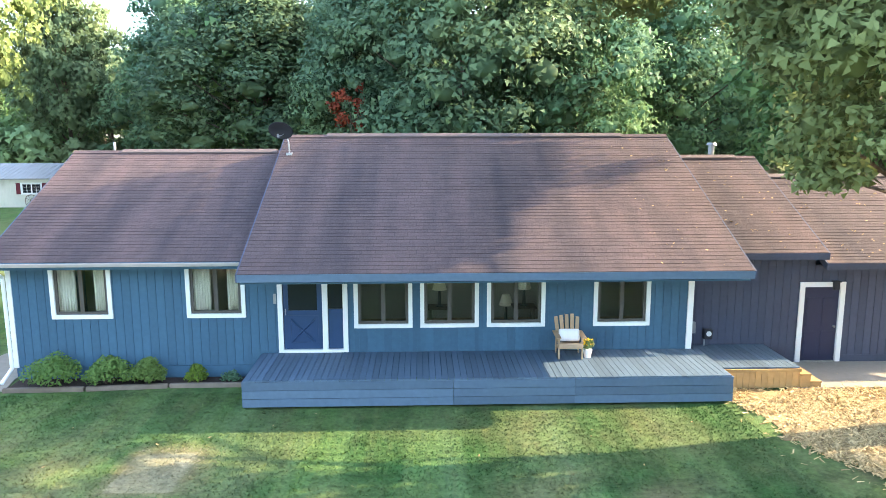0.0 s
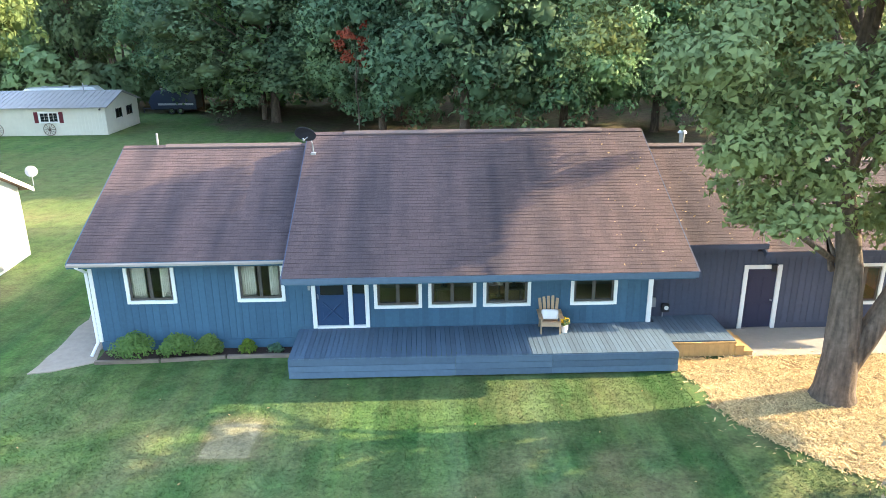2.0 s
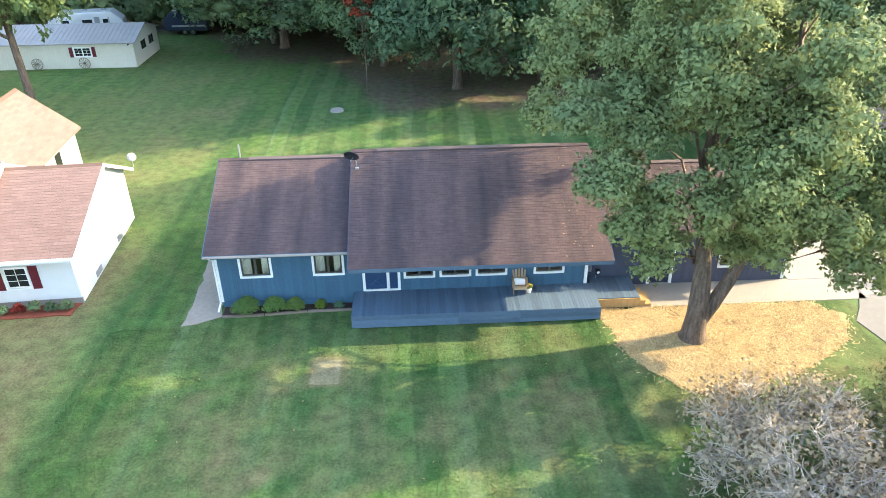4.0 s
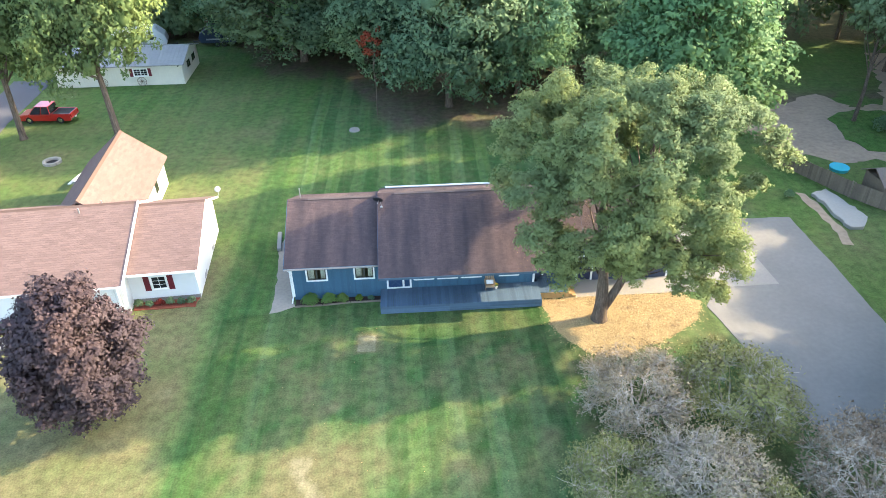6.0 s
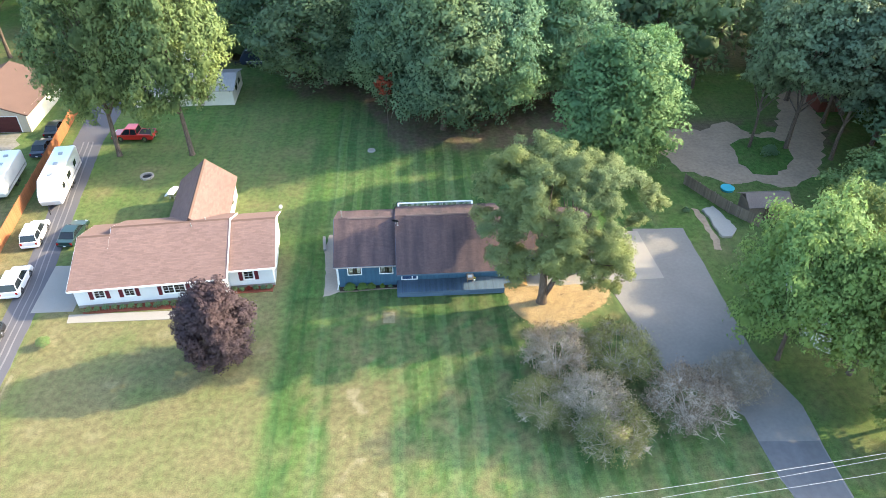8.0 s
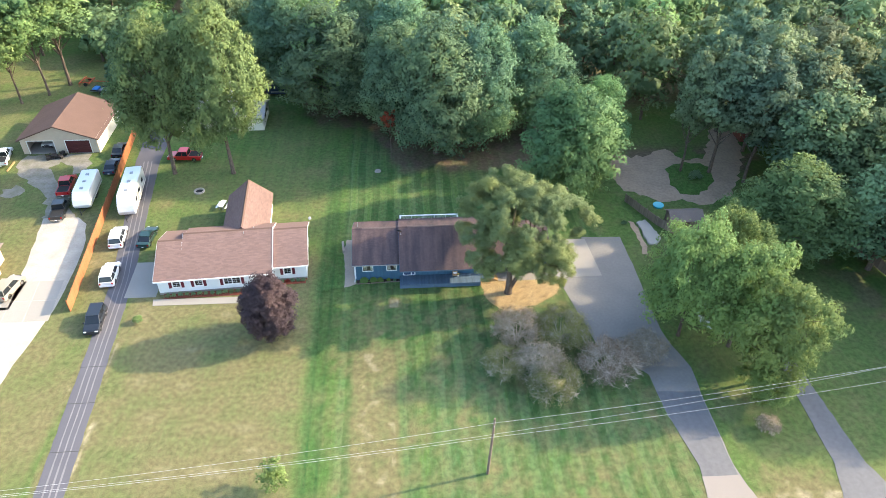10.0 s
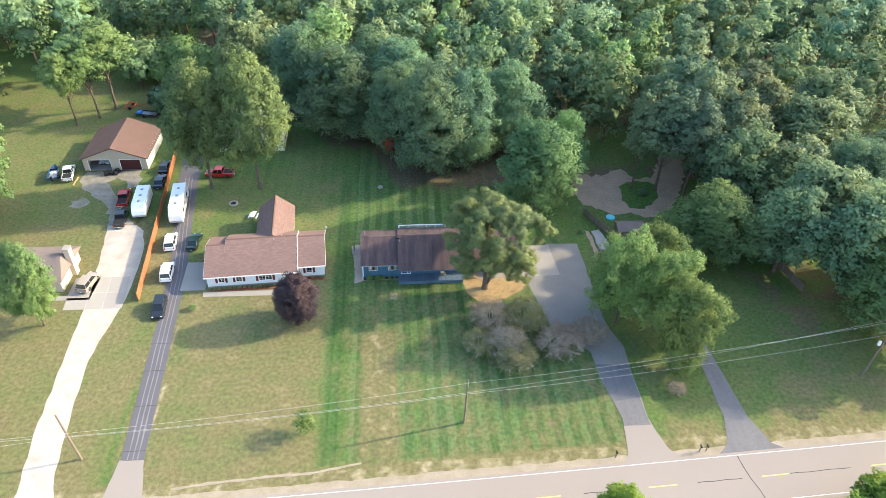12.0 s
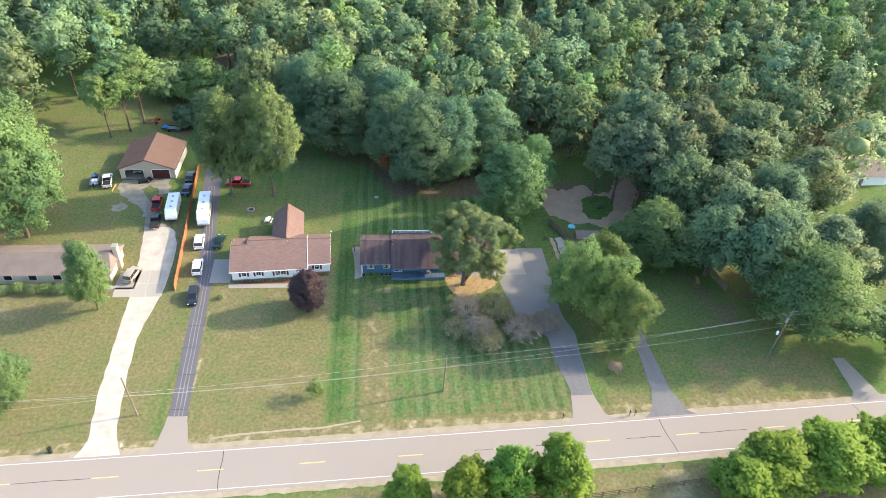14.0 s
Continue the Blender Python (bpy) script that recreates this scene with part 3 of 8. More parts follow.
M_track = material("worn_pale_asphalt", (0.185, 0.175, 0.18), 0.9, 0.2, 9, 0.5, 0.3, 40)
for off in (-0.62, 0.05, 0.66):
    mid = [(-39.6, -34.7), (-41.15, -9.1), (-41.9, 1.75), (-43.9, 16), (-46.4, 33)]
    part("wheel_track", prism(wobble([(x + off - 0.07, y) for x, y in mid] + [(x + off + 0.07, y) for x, y in reversed(mid)], 0.04, 1.5, 7), 0.02, 0.036), M_track, bpy.data.objects["neighbour_driveway"])
for k, y in enumerate((-33.5, -26, -19.5, -14)):
    x = -39.6 - 0.06 * (y + 34.7)
    part("tar_seam", prism([(x - 1.5, y), (x - 1.5, y + 0.09), (x + 1.5, y + 0.13), (x + 1.5, y + 0.04)], 0.02, 0.037), M_tar, bpy.data.objects["neighbour_driveway"])
sheet("driveway_apron", [(-41.2, -34.8), (-38.1, -34.9), (-37.0, -40.0), (-34.6, -42.4), (-44.2, -42.9), (-41.8, -40.4)], M_road, "bleached asphalt apron where the drive meets the road", 0.038, 0.1, uneven=0.05, category="driveway")
sheet("parking_pad", [(-40.7, -1.9), (-36.6, -1.9), (-36.6, 5.4), (-40.9, 5.5)], M_concrete, "pale concrete parking pad beside the white house", 0.04, 0.1, category="pad")
sheet("front_walk", [(-36.8, -2.4), (-36.6, -3.6), (-24.0, -3.7), (-22.2, -3.4), (-22.2, -2.5)], M_concrete, "pale concrete walk along the white house", 0.035, 0.1, category="walkway")
sheet("gravel_driveway", [(-53.6, -42.5), (-52.4, -39), (-53.7, -30), (-54.3, -17), (-55.3, -1.4), (-56.6, 9.5), (-57.8, 17.0), (-52.6, 17.0), (-50.9, 15.3), (-49.4, 9.3), (-48.9, -1.5), (-50.7, -17), (-49.6, -30), (-48.4, -38), (-46.5, -42.3)],
    M_gravel, "long pale limestone gravel driveway", 0.03, 0.1, uneven=0.14, step=1.8, category="driveway")
sheet("second_driveway", [(40.9, -16.0), (42.8, -16.0), (43.8, -32.3), (45.2, -36.8), (47.5, -38.3), (36.8, -38.8), (39.2, -36.6), (40.4, -32.2)], M_seal, "narrow grey asphalt drive to the road", 0.03, 0.1, uneven=0.06, category="driveway")
sheet("third_driveway", [(77.0, -26.0), (79.2, -26.0), (81.2, -34.5), (83.5, -36.4), (74.5, -37), (76.6, -34.0)], M_asphalt, "narrow grey asphalt drive to the road", 0.03, 0.1, uneven=0.06, category="driveway")
sheet("patio", [(37.0 + 3.3 * math.cos(k * 0.2618), -9.7 + 3.3 * math.sin(k * 0.2618)) for k in range(24)], M_white, "round pale patio under the trees", 0.05, 0.15, category="patio")
M_oldpath = material("broken_path_concrete", (0.31, 0.26, 0.21), 0.95, 0.2, 5, 0.9, 0.5, 14, tone=(0.24, 0.21, 0.16))
sheet("side_path", [(-11.9, -1.4), (-10.35, -0.75), (-10.45, 0.2), (-10.5, 9.0), (-12.0, 9.2), (-12.3, 6.0), (-12.0, 3.0)], M_oldpath, "old broken concrete path beside the blue house", 0.03, 0.1, uneven=0.09, step=0.5, category="path")
sheet("play_yard", [(31.4, 24.5), (32.0, 21.1), (35.2, 18.4), (37.6, 16.5), (41.2, 17.2), (44.4, 15.4), (49.1, 17.7), (52.2, 21.9), (56.2, 29.4), (58.3, 37.8), (59.8, 44.6), (56.8, 46.0), (52.6, 35.8), (49.4, 29.7), (45.3, 28.5), (44.0, 33.0), (41.0, 31.6), (36.4, 30.4), (33.4, 31.5)], M_dirt, "bare sandy dirt turnaround under the trees", 0.02, 0.1, uneven=0.55, step=0.9, category="dirt")

M_slab = material("bleached_concrete_slab", (0.30, 0.28, 0.25), 0.9, 0.12, 6, 0.5, 0.25, 40, tone=(0.27, 0.245, 0.21), per=0.06)
for y0, y1, mid in ((-5.7, -1.8, -52.1), (-1.65, 2.2, -52.5)):
    for x0, x1, x2, x3 in ((-54.75 - 0.1 * (y0 + 5.7), mid - 0.06, mid - 0.46, -54.75 - 0.1 * (y1 + 5.7)), (mid + 0.06, -49.0 - 0.09 * (y0 + 5.7), -49.0 - 0.09 * (y1 + 5.7), mid - 0.34)):
        part("slab", prism([(x0, y0), (x1, y0), (x2, y1), (x3, y1)], 0.0, 0.04), M_slab, bpy.data.objects["gravel_driveway"])
part("slab", prism([(-58.2, -5.7), (-54.85, -5.7), (-55.1, -2.9), (-58.5, -2.9)], 0.0, 0.04), M_slab, bpy.data.objects["gravel_driveway"])
wash = [(-33.7, -39.4), (-29.2, -38.8), (-25.3, -38.55), (-21.3, -38.2), (-16.8, -38.1), (-13.2, -37.5), (-10.0, -36.9)]
sheet("gravel_wash", [(x, y - 0.17) for x, y in wash] + [(x, y + 0.17) for x, y in reversed(wash)], M_verge, "thin line of washed-out pale gravel in the dry verge", 0.008, 0.2, uneven=0.09, step=0.8, category="gravel")
M_yard = material("dirty_thin_gravel", (0.235, 0.215, 0.185), 0.95, 0.35, 3, 0.7, 0.8, 20, tone=(0.125, 0.125, 0.075))
sheet("gravel_yard", [(-57.8, 16.9), (-58.6, 20.4), (-60.0, 23.6), (-62.6, 26.2), (-65.6, 29.2), (-67.6, 32.6), (-67.6, 36.0), (-56.6, 36.0), (-55.8, 33.0), (-55.7, 30.0), (-57.6, 29.6), (-58.6, 32.4), (-60.6, 33.6), (-62.4, 32.0), (-59.8, 27.4), (-57.0, 24.6), (-55.4, 20.5), (-52.8, 16.9)], M_yard, "thin dirty gravel yard before the barn", 0.026, 0.1, uneven=0.5, step=1.1, category="gravel")

# ---- trees ----
def sprays(rng, centres, radii, count, leaf, flat=0.8, inner=0.25, ragged=0.5):
    """Leaf sprays on and in round clumps: folded four-cornered leaves. Returns corners and faces."""
    centres, radii = np.asarray(centres, float), np.asarray(radii, float)
    w = radii ** 2
    pick = rng.choice(len(centres), count, p=w / w.sum())
    d = rng.normal(size=(count, 3))
    d[:, 2] += 0.25
    d /= np.linalg.norm(d, axis=1)[:, None]
    deep = np.where(rng.uniform(size=count) < inner, rng.uniform(0.3, 0.85, count), rng.uniform(0.85, 1.12, count))
    p = centres[pick] + d * (radii[pick] * deep)[:, None] * np.array([1, 1, flat])
    nrm = d + rng.normal(scale=ragged, size=(count, 3)) + np.array([0, 0, 0.35])
    nrm /= np.linalg.norm(nrm, axis=1)[:, None]
    t = np.cross(nrm, rng.normal(size=(count, 3)))
    t /= np.linalg.norm(t, axis=1)[:, None] + 1e-9
    b = np.cross(nrm, t)
    s = leaf * rng.uniform(0.6, 1.35, count)[:, None]
    a0 = p - t * s * 0.5 - nrm * s * 0.12
    a1 = p - b * s * 0.34 + t * s * 0.05
    a2 = p + t * s * 0.55 - nrm * s * 0.15
    a3 = p + b * s * 0.34 + t * s * 0.05
    verts = np.stack([a0, a1, a2, a3], 1).reshape(-1, 3)
    k = np.arange(count)[:, None] * 4
    return verts, np.concatenate([k + np.array([0, 1, 3]), k + np.array([1, 2, 3])])


def unit(v):
    return v / (np.linalg.norm(v, axis=1)[:, None] + 1e-9)


def leaves(rng, centres, radii, count, leaf, middle, flat=0.8, inner=0.15, ragged=0.45, below=-0.6, form=(0.46, 0.52, 0.34), loose=0.75):
    """Small three-cornered leaf sprays over round clumps, shaded along the swell of clump and crown. Returns corners, faces, normals."""
    centres, radii = np.asarray(centres, float), np.asarray(radii, float)
    w = radii ** 2
    pick = rng.choice(len(centres), count, p=w / w.sum())
    d = rng.normal(size=(count, 3))
    d[:, 2] += 0.35
    d = unit(d)
    d[:, 2] = np.where(d[:, 2] < below, -0.5 * d[:, 2], d[:, 2])
    d = unit(d)
    deep = np.where(rng.uniform(size=count) < inner, rng.uniform(0.3, 0.8, count), 1.0 + loose * (rng.gamma(3.0, 0.125, count) - 0.34))
    p = centres[pick] + d * (radii[pick] * deep)[:, None] * np.array([1, 1, flat])
    swell = unit(p - np.asarray(middle, float))
    stray = rng.normal(size=(count, 3))
    nrm = unit(d + ragged * stray + np.array([0, 0, 0.3]))
    shade = unit(form[0] * d + form[1] * swell + form[2] * unit(stray) + np.array([0, 0, 0.16]))
    nrm = np.where(((nrm * shade).sum(1) < 0)[:, None], -nrm, nrm)
    t = unit(np.cross(nrm, rng.normal(size=(count, 3))))
    b = np.cross(nrm, t)
    s = leaf * rng.uniform(0.6, 1.4, count)[:, None]
    wide = rng.uniform(0.34, 0.56, count)[:, None]
    a0 = p + t * s * 0.62 - nrm * s * 0.14
    a1 = p - t * s * 0.36 + b * s * wide
    a2 = p - t * s * 0.36 - b * s * wide
    verts = np.stack([a0, a1, a2], 1).reshape(-1, 3)
    return verts, np.arange(3 * count).reshape(-1, 3), np.repeat(shade, 3, 0)


def lobes(rng, height, radius, low, count, shape="round", rough=1.0):
    """Centres and sizes of the clumps on the outside of a crown, with an uneven outline."""
    c, r = [], []
    span = height - low
    w1, w2, w3 = rng.uniform(0, 6.28, 3)
    for k in range(count):
        u = -0.86 + 1.80 * (k + rng.uniform(0.2, 0.8)) / count
        if shape == "tall":
            ring = math.sqrt(max(0.03, 1 - abs(u) ** 2.6)) * (1.0 - 0.22 * u)
        else:
            ring = math.sqrt(max(0.03, 1 - u * u)) * (1.0 if u > -0.2 else 1.08)
        a = k * 2.39996 + rng.uniform(-0.5, 0.5)
        ring *= 1 + rough * (0.13 * math.sin(2 * a + w1 + 2.0 * u) + 0.10 * math.sin(3 * a + w2 - 3 * u))
        size = radius * rng.uniform(0.22, 0.40)
        out = max(0.0, ring * radius - 0.75 * size) * rng.uniform(0.84, 1.04)
        up = low + span * 0.47 + u * (span * 0.5 - 0.45 * size) * (1 + rough * 0.12 * math.sin(2 * a + w3))
        c.append((out * math.cos(a), out * math.sin(a), up))
        r.append(size)
    return c, r


def inside(c, r, height, radius, low):
    """The clumps with the crown's middle filled in."""
    span = height - low
    return c + [(0, 0, low + span * f) for f in (0.25, 0.5, 0.74)], r + [radius * q for q in (0.66, 0.78, 0.58)]


def hearts(rng, c, r, share=0.7):
    """The dense leafy heart of each clump, an uneven twenty-sided lump hidden under its sprays."""
    g = (1 + 5 ** 0.5) / 2
    base = np.array([(-1, g, 0), (1, g, 0), (-1, -g, 0), (1, -g, 0), (0, -1, g), (0, 1, g), (0, -1, -g), (0, 1, -g), (g, 0, -1), (g, 0, 1), (-g, 0, -1), (-g, 0, 1)]) / math.hypot(1, g)
    tris = np.array([(0, 11, 5), (0, 5, 1), (0, 1, 7), (0, 7, 10), (0, 10, 11), (1, 5, 9), (5, 11, 4), (11, 10, 2), (10, 7, 6), (7, 1, 8), (3, 9, 4), (3, 4, 2), (3, 2, 6), (3, 6, 8), (3, 8, 9), (4, 9, 5), (2, 4, 11), (6, 2, 10), (8, 6, 7), (9, 8, 1)])
    verts, faces = [], []
    for k, (p, q) in enumerate(zip(c, r)):
        lump = base * q * share * rng.uniform(0.75, 1.1, (12, 1)) * np.array([1, 1, 0.8])
        verts.append(lump + np.asarray(p))
        faces.append(tris + 12 * k)
    return np.concatenate(verts), np.concatenate(faces), np.tile(base, (len(c), 1))


def budded(rng, c, r, buds=6):
    """Each clump broken up into smaller ones that sit on it."""
    c2, r2 = [], []
    for p, q in zip(c, r):
        c2.append(p)
        r2.append(q * 0.72)
        for k in range(buds):
            d = rng.normal(size=3)
            d[2] = d[2] * 0.8 + 0.25
            d /= np.linalg.norm(d)
            s = q * rng.uniform(0.28, 0.5)
            c2.append(tuple(np.asarray(p) + d * q * rng.uniform(0.65, 0.95)))
            r2.append(s)
    return c2, r2


def tube(points, radii, seg=7):
    verts, faces = [], []
    pts = [Vector(p) for p in points]
    for i, p in enumerate(pts):
        d = (pts[min(i + 1, len(pts) - 1)] - pts[max(i - 1, 0)]).normalized()
        u = d.orthogonal().normalized()
        v = d.cross(u)
        for k in range(seg):
            a = 6.28319 * k / seg
            q = p + (u * math.cos(a) + v * math.sin(a)) * radii[i]
            verts.append(tuple(q))
    for i in range(len(pts) - 1):
        for k in range(seg):
            a, b = i * seg + k, i * seg + (k + 1) % seg
            faces.append((a, b, b + seg, a + seg))
    return verts, faces


def leafage(parts_):
    """Leaves and hearts as one set of corners, faces and normals."""
    v, f = join([p[:2] for p in parts_])
    return v, f, np.concatenate([p[2] for p in parts_])


def join(parts_):
    verts, faces, base = [], [], 0
    for v, f in parts_:
        v, f = np.asarray(v, float), np.asarray(f, int)
        verts.append(v)
        faces.append(f + base)
        base += len(v)
    return np.concatenate(verts), np.concatenate(faces)


def limbs(rng, height, radius, low, centres, girth, lean=0.0, forks=1):
    """A tapered trunk that bends, with limbs out to the clumps."""
    out = []
    top = low + (height - low) * 0.62
    bend = [(lean * k / 5 * 1.2 + rng.uniform(-1, 1) * 0.06 * height * k / 14, rng.uniform(-1, 1) * 0.04 * height * k / 10, top * k / 5) for k in range(6)]
    flare = [(0, 0, -0.2)] + [(bend[0][0], bend[0][1], 0.25)] + bend[1:]
    out.append(tube(flare, [girth * 1.5, girth * 1.05] + [girth * (1 - 0.16 * k) for k in range(1, 6)], 9))
    order = sorted(range(len(centres)), key=lambda i: -centres[i][2])
    for i in order[:: max(1, len(centres) // 14)]:
        c = Vector(centres[i])
        f = min(0.95, max(0.3, (c.z - 0.25 * height) / top)) if top else 0.5
        k = f * 5
        a = Vector(bend[int(k)]).lerp(Vector(bend[min(5, int(k) + 1)]), k - int(k))
        mid = a.lerp(c, 0.5) + Vector((rng.uniform(-0.4, 0.4), rng.uniform(-0.4, 0.4), rng.uniform(-0.2, 0.7)))
        g = girth * (0.42 - 0.2 * f)
        out.append(tube([a, mid, c], [g, g * 0.6, g * 0.2], 5))
    return out


nominal = {}                         # height and crown radius of each kind of tree


def tree(name, label, mat, seed, height, radius, low, clumps, count, leaf, shape="round", girth=None, bark=None, group="", category="tree", lean=0.0, inner=0.25, squash=0.8, rough=1.0, heart=0.40):
    rng = np.random.RandomState(seed)
    c, r = lobes(rng, height, radius, low, clumps, shape, rough)
    ob = empty(name, label, category, group)
    nominal[ob.name] = (height, radius)
    v, f = join(limbs(rng, height, radius, low, c, girth or 0.018 * height + 0.05, lean))
    piece("trunk", mesh_from("trunk", v, f, bark or M_bark, True), ob)
    core = hearts(rng, *inside(c, r, height, radius, low), heart) if heart else None
    mid_c, mid_r = inside([], [], height, radius, low)
    c, r = budded(rng, c, r)
    if heart:
        c, r = c + mid_c, r + [q * 0.72 for q in mid_r]
    middle = (0, 0, low + 0.40 * (height - low))
    rows = [leaves(rng, c, r, count, leaf, middle, squash, inner)] + ([core] if core else [])
    v, f, nrm = leafage(rows)
    piece("crown", mesh_from("crown", v, f, mat, True, nrm), ob)
    return ob


def planted(ob, x, y, turn=0.0, size=1.0, wide=1.0, z=0.0):
    ob.matrix_basis = pose(x, y, z, 0, 0, turn) @ Matrix.Diagonal((size * wide, size * wide, size, 1))
    return ob


def planted_copy(ob, x, y, turn=0.0, size=1.0, wide=1.0):
    keep = ob.matrix_basis.copy()
    ob.matrix_basis = Matrix()
    c = copy_thing(ob, pose(x, y, 0, 0, 0, turn) @ Matrix.Diagonal((size * wide, size * wide, size, 1)))
    ob.matrix_basis = keep
    return c


# the oak by the walk
def big_oak(x, y):
    rng = np.random.RandomState(12)
    ob = empty("oak_tree", "large shade tree with a forked trunk, standing in straw mulch", "tree", "", (x, y, 0))
    stems = [tube([(0, 0, -0.2), (0.0, 0, 0.3), (0.02, 0.0, 1.2), (0.0, 0.1, 2.4), (-0.05, 0.2, 3.6), (-0.3, 0.5, 5.6), (-0.6, 0.6, 8.0), (-0.3, 0.3, 11.0)], [0.66, 0.50, 0.43, 0.38, 0.31, 0.24, 0.17, 0.09], 14),
             tube([(0.15, 0.0, 0.9), (0.55, -0.05, 1.75), (1.0, -0.1, 2.9), (1.55, 0.0, 4.4), (2.3, 0.0, 6.2), (3.2, -0.3, 8.5), (3.6, -0.4, 11.0)], [0.34, 0.30, 0.26, 0.22, 0.18, 0.13, 0.07], 12)]
    c, r = [], []
    for k in range(110):
        f = (k + 0.5) / 110
        u, a = 1 - 1.9 * f, k * 2.39996 + rng.uniform(-0.4, 0.4)
        q = math.sqrt(max(0, 1 - u * u))
        bulge = (1 + 0.20 * math.sin(2 * a + 0.6) + 0.18 * math.sin(3 * a + 4 * u)) * rng.uniform(0.55, 1.04)
        px, py, pz = 2.0 + 7.2 * q * math.cos(a) * bulge, 1.2 + 6.2 * q * math.sin(a) * bulge, 9.7 + 5.9 * u * (0.85 + 0.15 * bulge)
        if py > 0.6 and pz < 7.4 or pz < 3.6:
            continue
        c.append((px, py, pz))
        r.append(rng.uniform(0.75, 1.55))
    for px, py, pz, pr in ((-3.7, -3.4, 5.9, 0.8), (-3.0, -3.2, 6.4, 0.9), (-4.4, -3.2, 7.0, 1.0), (-5.4, -3.2, 8.6, 1.2), (-1.8, -3.4, 7.9, 1.1), (-3.4, -3.4, 7.8, 1.1), (0.7, -3.4, 6.0, 0.8), (0.0, -3.6, 7.2, 1.0), (-0.6, -2.6, 8.6, 1.2), (1.6, -3.2, 7.4, 1.0),
                           (2.8, -3.2, 7.0, 1.1), (4.2, -3.0, 6.2, 1.1), (5.6, -2.0, 4.6, 1.1), (6.9, -2.2, 5.6, 1.2), (6.2, -2.8, 3.9, 0.8), (-5.6, -1.2, 10.2, 1.3), (3.6, -1.0, 8.4, 1.3), (6.4, -3.4, 7.0, 1.2), (0.5, -2.8, 9.6, 1.3), (2.0, -3.0, 9.4, 1.3), (1.2, -2.0, 10.8, 1.4), (2.8, -2.4, 8.6, 1.2), (-0.6, -2.0, 10.2, 1.3), (6.5, -0.5, 5.0, 1.2), (5.0, -3.2, 4.8, 1.0), (3.6, -3.4, 5.4, 0.9), (7.4, 0.5, 6.5, 1.3),
                           (-4.0, 6.6, 12.5, 1.5), (-1.5, 8.0, 12.5, 1.5), (0.5, 7.6, 13.5, 1.5), (-5.0, 4.6, 11.5, 1.4), (-5.4, 4.2, 10.4, 1.3), (2.0, 8.0, 12.0, 1.5), (-2.5, 5.1, 14.0, 1.4), (-3.4, 8.0, 11.0, 1.3), (-2.2, 6.8, 11.4, 1.5), (3.8, 8.3, 11.0, 1.3), (2.2, 6.9, 10.5, 1.3), (3.6, 7.2, 10.2, 1.2), (2.8, 8.7, 12.0, 1.4), (4.0, 5.4, 11.4, 1.3), (1.0, 7.6, 11.2, 1.3), (4.6, 7.0, 11.8, 1.2)):
        c.append((px, py, pz))
        r.append(pr)
    # low light reaches the deck under the crown
    clear = [Vector((dx - x, dy - y, 0.45)) for dx in (4.2, 6.3, 8.4) for dy in (-2.5, -1.8)]
    clear += [Vector((a - x, b - y, h)) for a, b, h in ((-2, -3.9, 0), (0.5, -3.7, 0), (3, -3.3, 0), (5.5, -3.2, 0), (8, -3.2, 0), (9, -6.6, 0), (3.8, -0.5, 3.0), (6, -0.3, 3.1), (8.5, -0.3, 3.1), (6.5, 1.5, 4.0), (8.5, 1.5, 4.0), (12, 2, 3.5), (15, 2, 3.5))]
    clear += [Vector((a - x, b - y, h)) for a, b, h in ((2.5, -1.6, 3.3), (4.8, -0.6, 3.8), (6.4, 1.6, 4.8), (8.6, 2.0, 4.0), (12.0, 1.4, 3.3), (15.0, 1.6, 3.4))]
    open_sky = [all((Vector(p) - d).cross(sun_way).length > 0.9 * q + 0.3 for d in clear) for p, q in zip(c, r)]
    c, r = [p for p, ok in zip(c, open_sky) if ok], [q for q, ok in zip(r, open_sky) if ok]
    for i in range(0, len(c), 4):
        q = Vector(c[i])
        stem = (Vector((-0.3, 0.5, 0)), Vector((2.2, -0.1, 0)))[q.x > 1.4]
        a = Vector((stem.x, stem.y, max(3.4, min(9.0, q.z * 0.62))))
        mid = a.lerp(q, 0.5) + Vector((rng.uniform(-0.9, 0.9), rng.uniform(-0.7, 0.7), rng.uniform(0, 1.0)))
        stems.append(tube([a, mid, q], [0.09, 0.05, 0.015], 6))
    v, f = join(stems)
    piece("trunk", mesh_from("trunk", v, f, M_bark, True), ob)
    core = hearts(rng, c, r, 0.36)
    c, r = budded(rng, c, r, 7)
    v, f, nrm = leafage([leaves(rng, c, r, 240000, 0.132, (1.2, 1.2, 8.5), 0.75, 0.3, 0.6, form=(0.62, 0.50, 0.34), loose=0.75), core])
    piece("crown", mesh_from("crown", v, f, M_leaf_oak, True, nrm), ob)
    return ob


big_oak(10.0, -3.6)
# trees standing singly round the houses: x, y, turn, height, crown radius
def stand(src, x, y, turn, height, radius):
    h, r = nominal[src.name]
    return planted_copy(src, x, y, turn, height / h, (radius / r) / (height / h))


def stand_first(src, x, y, height, radius):
    h, r = nominal[src.name]
    return planted(src, x, y, 0, height / h, (radius / r) / (height / h))


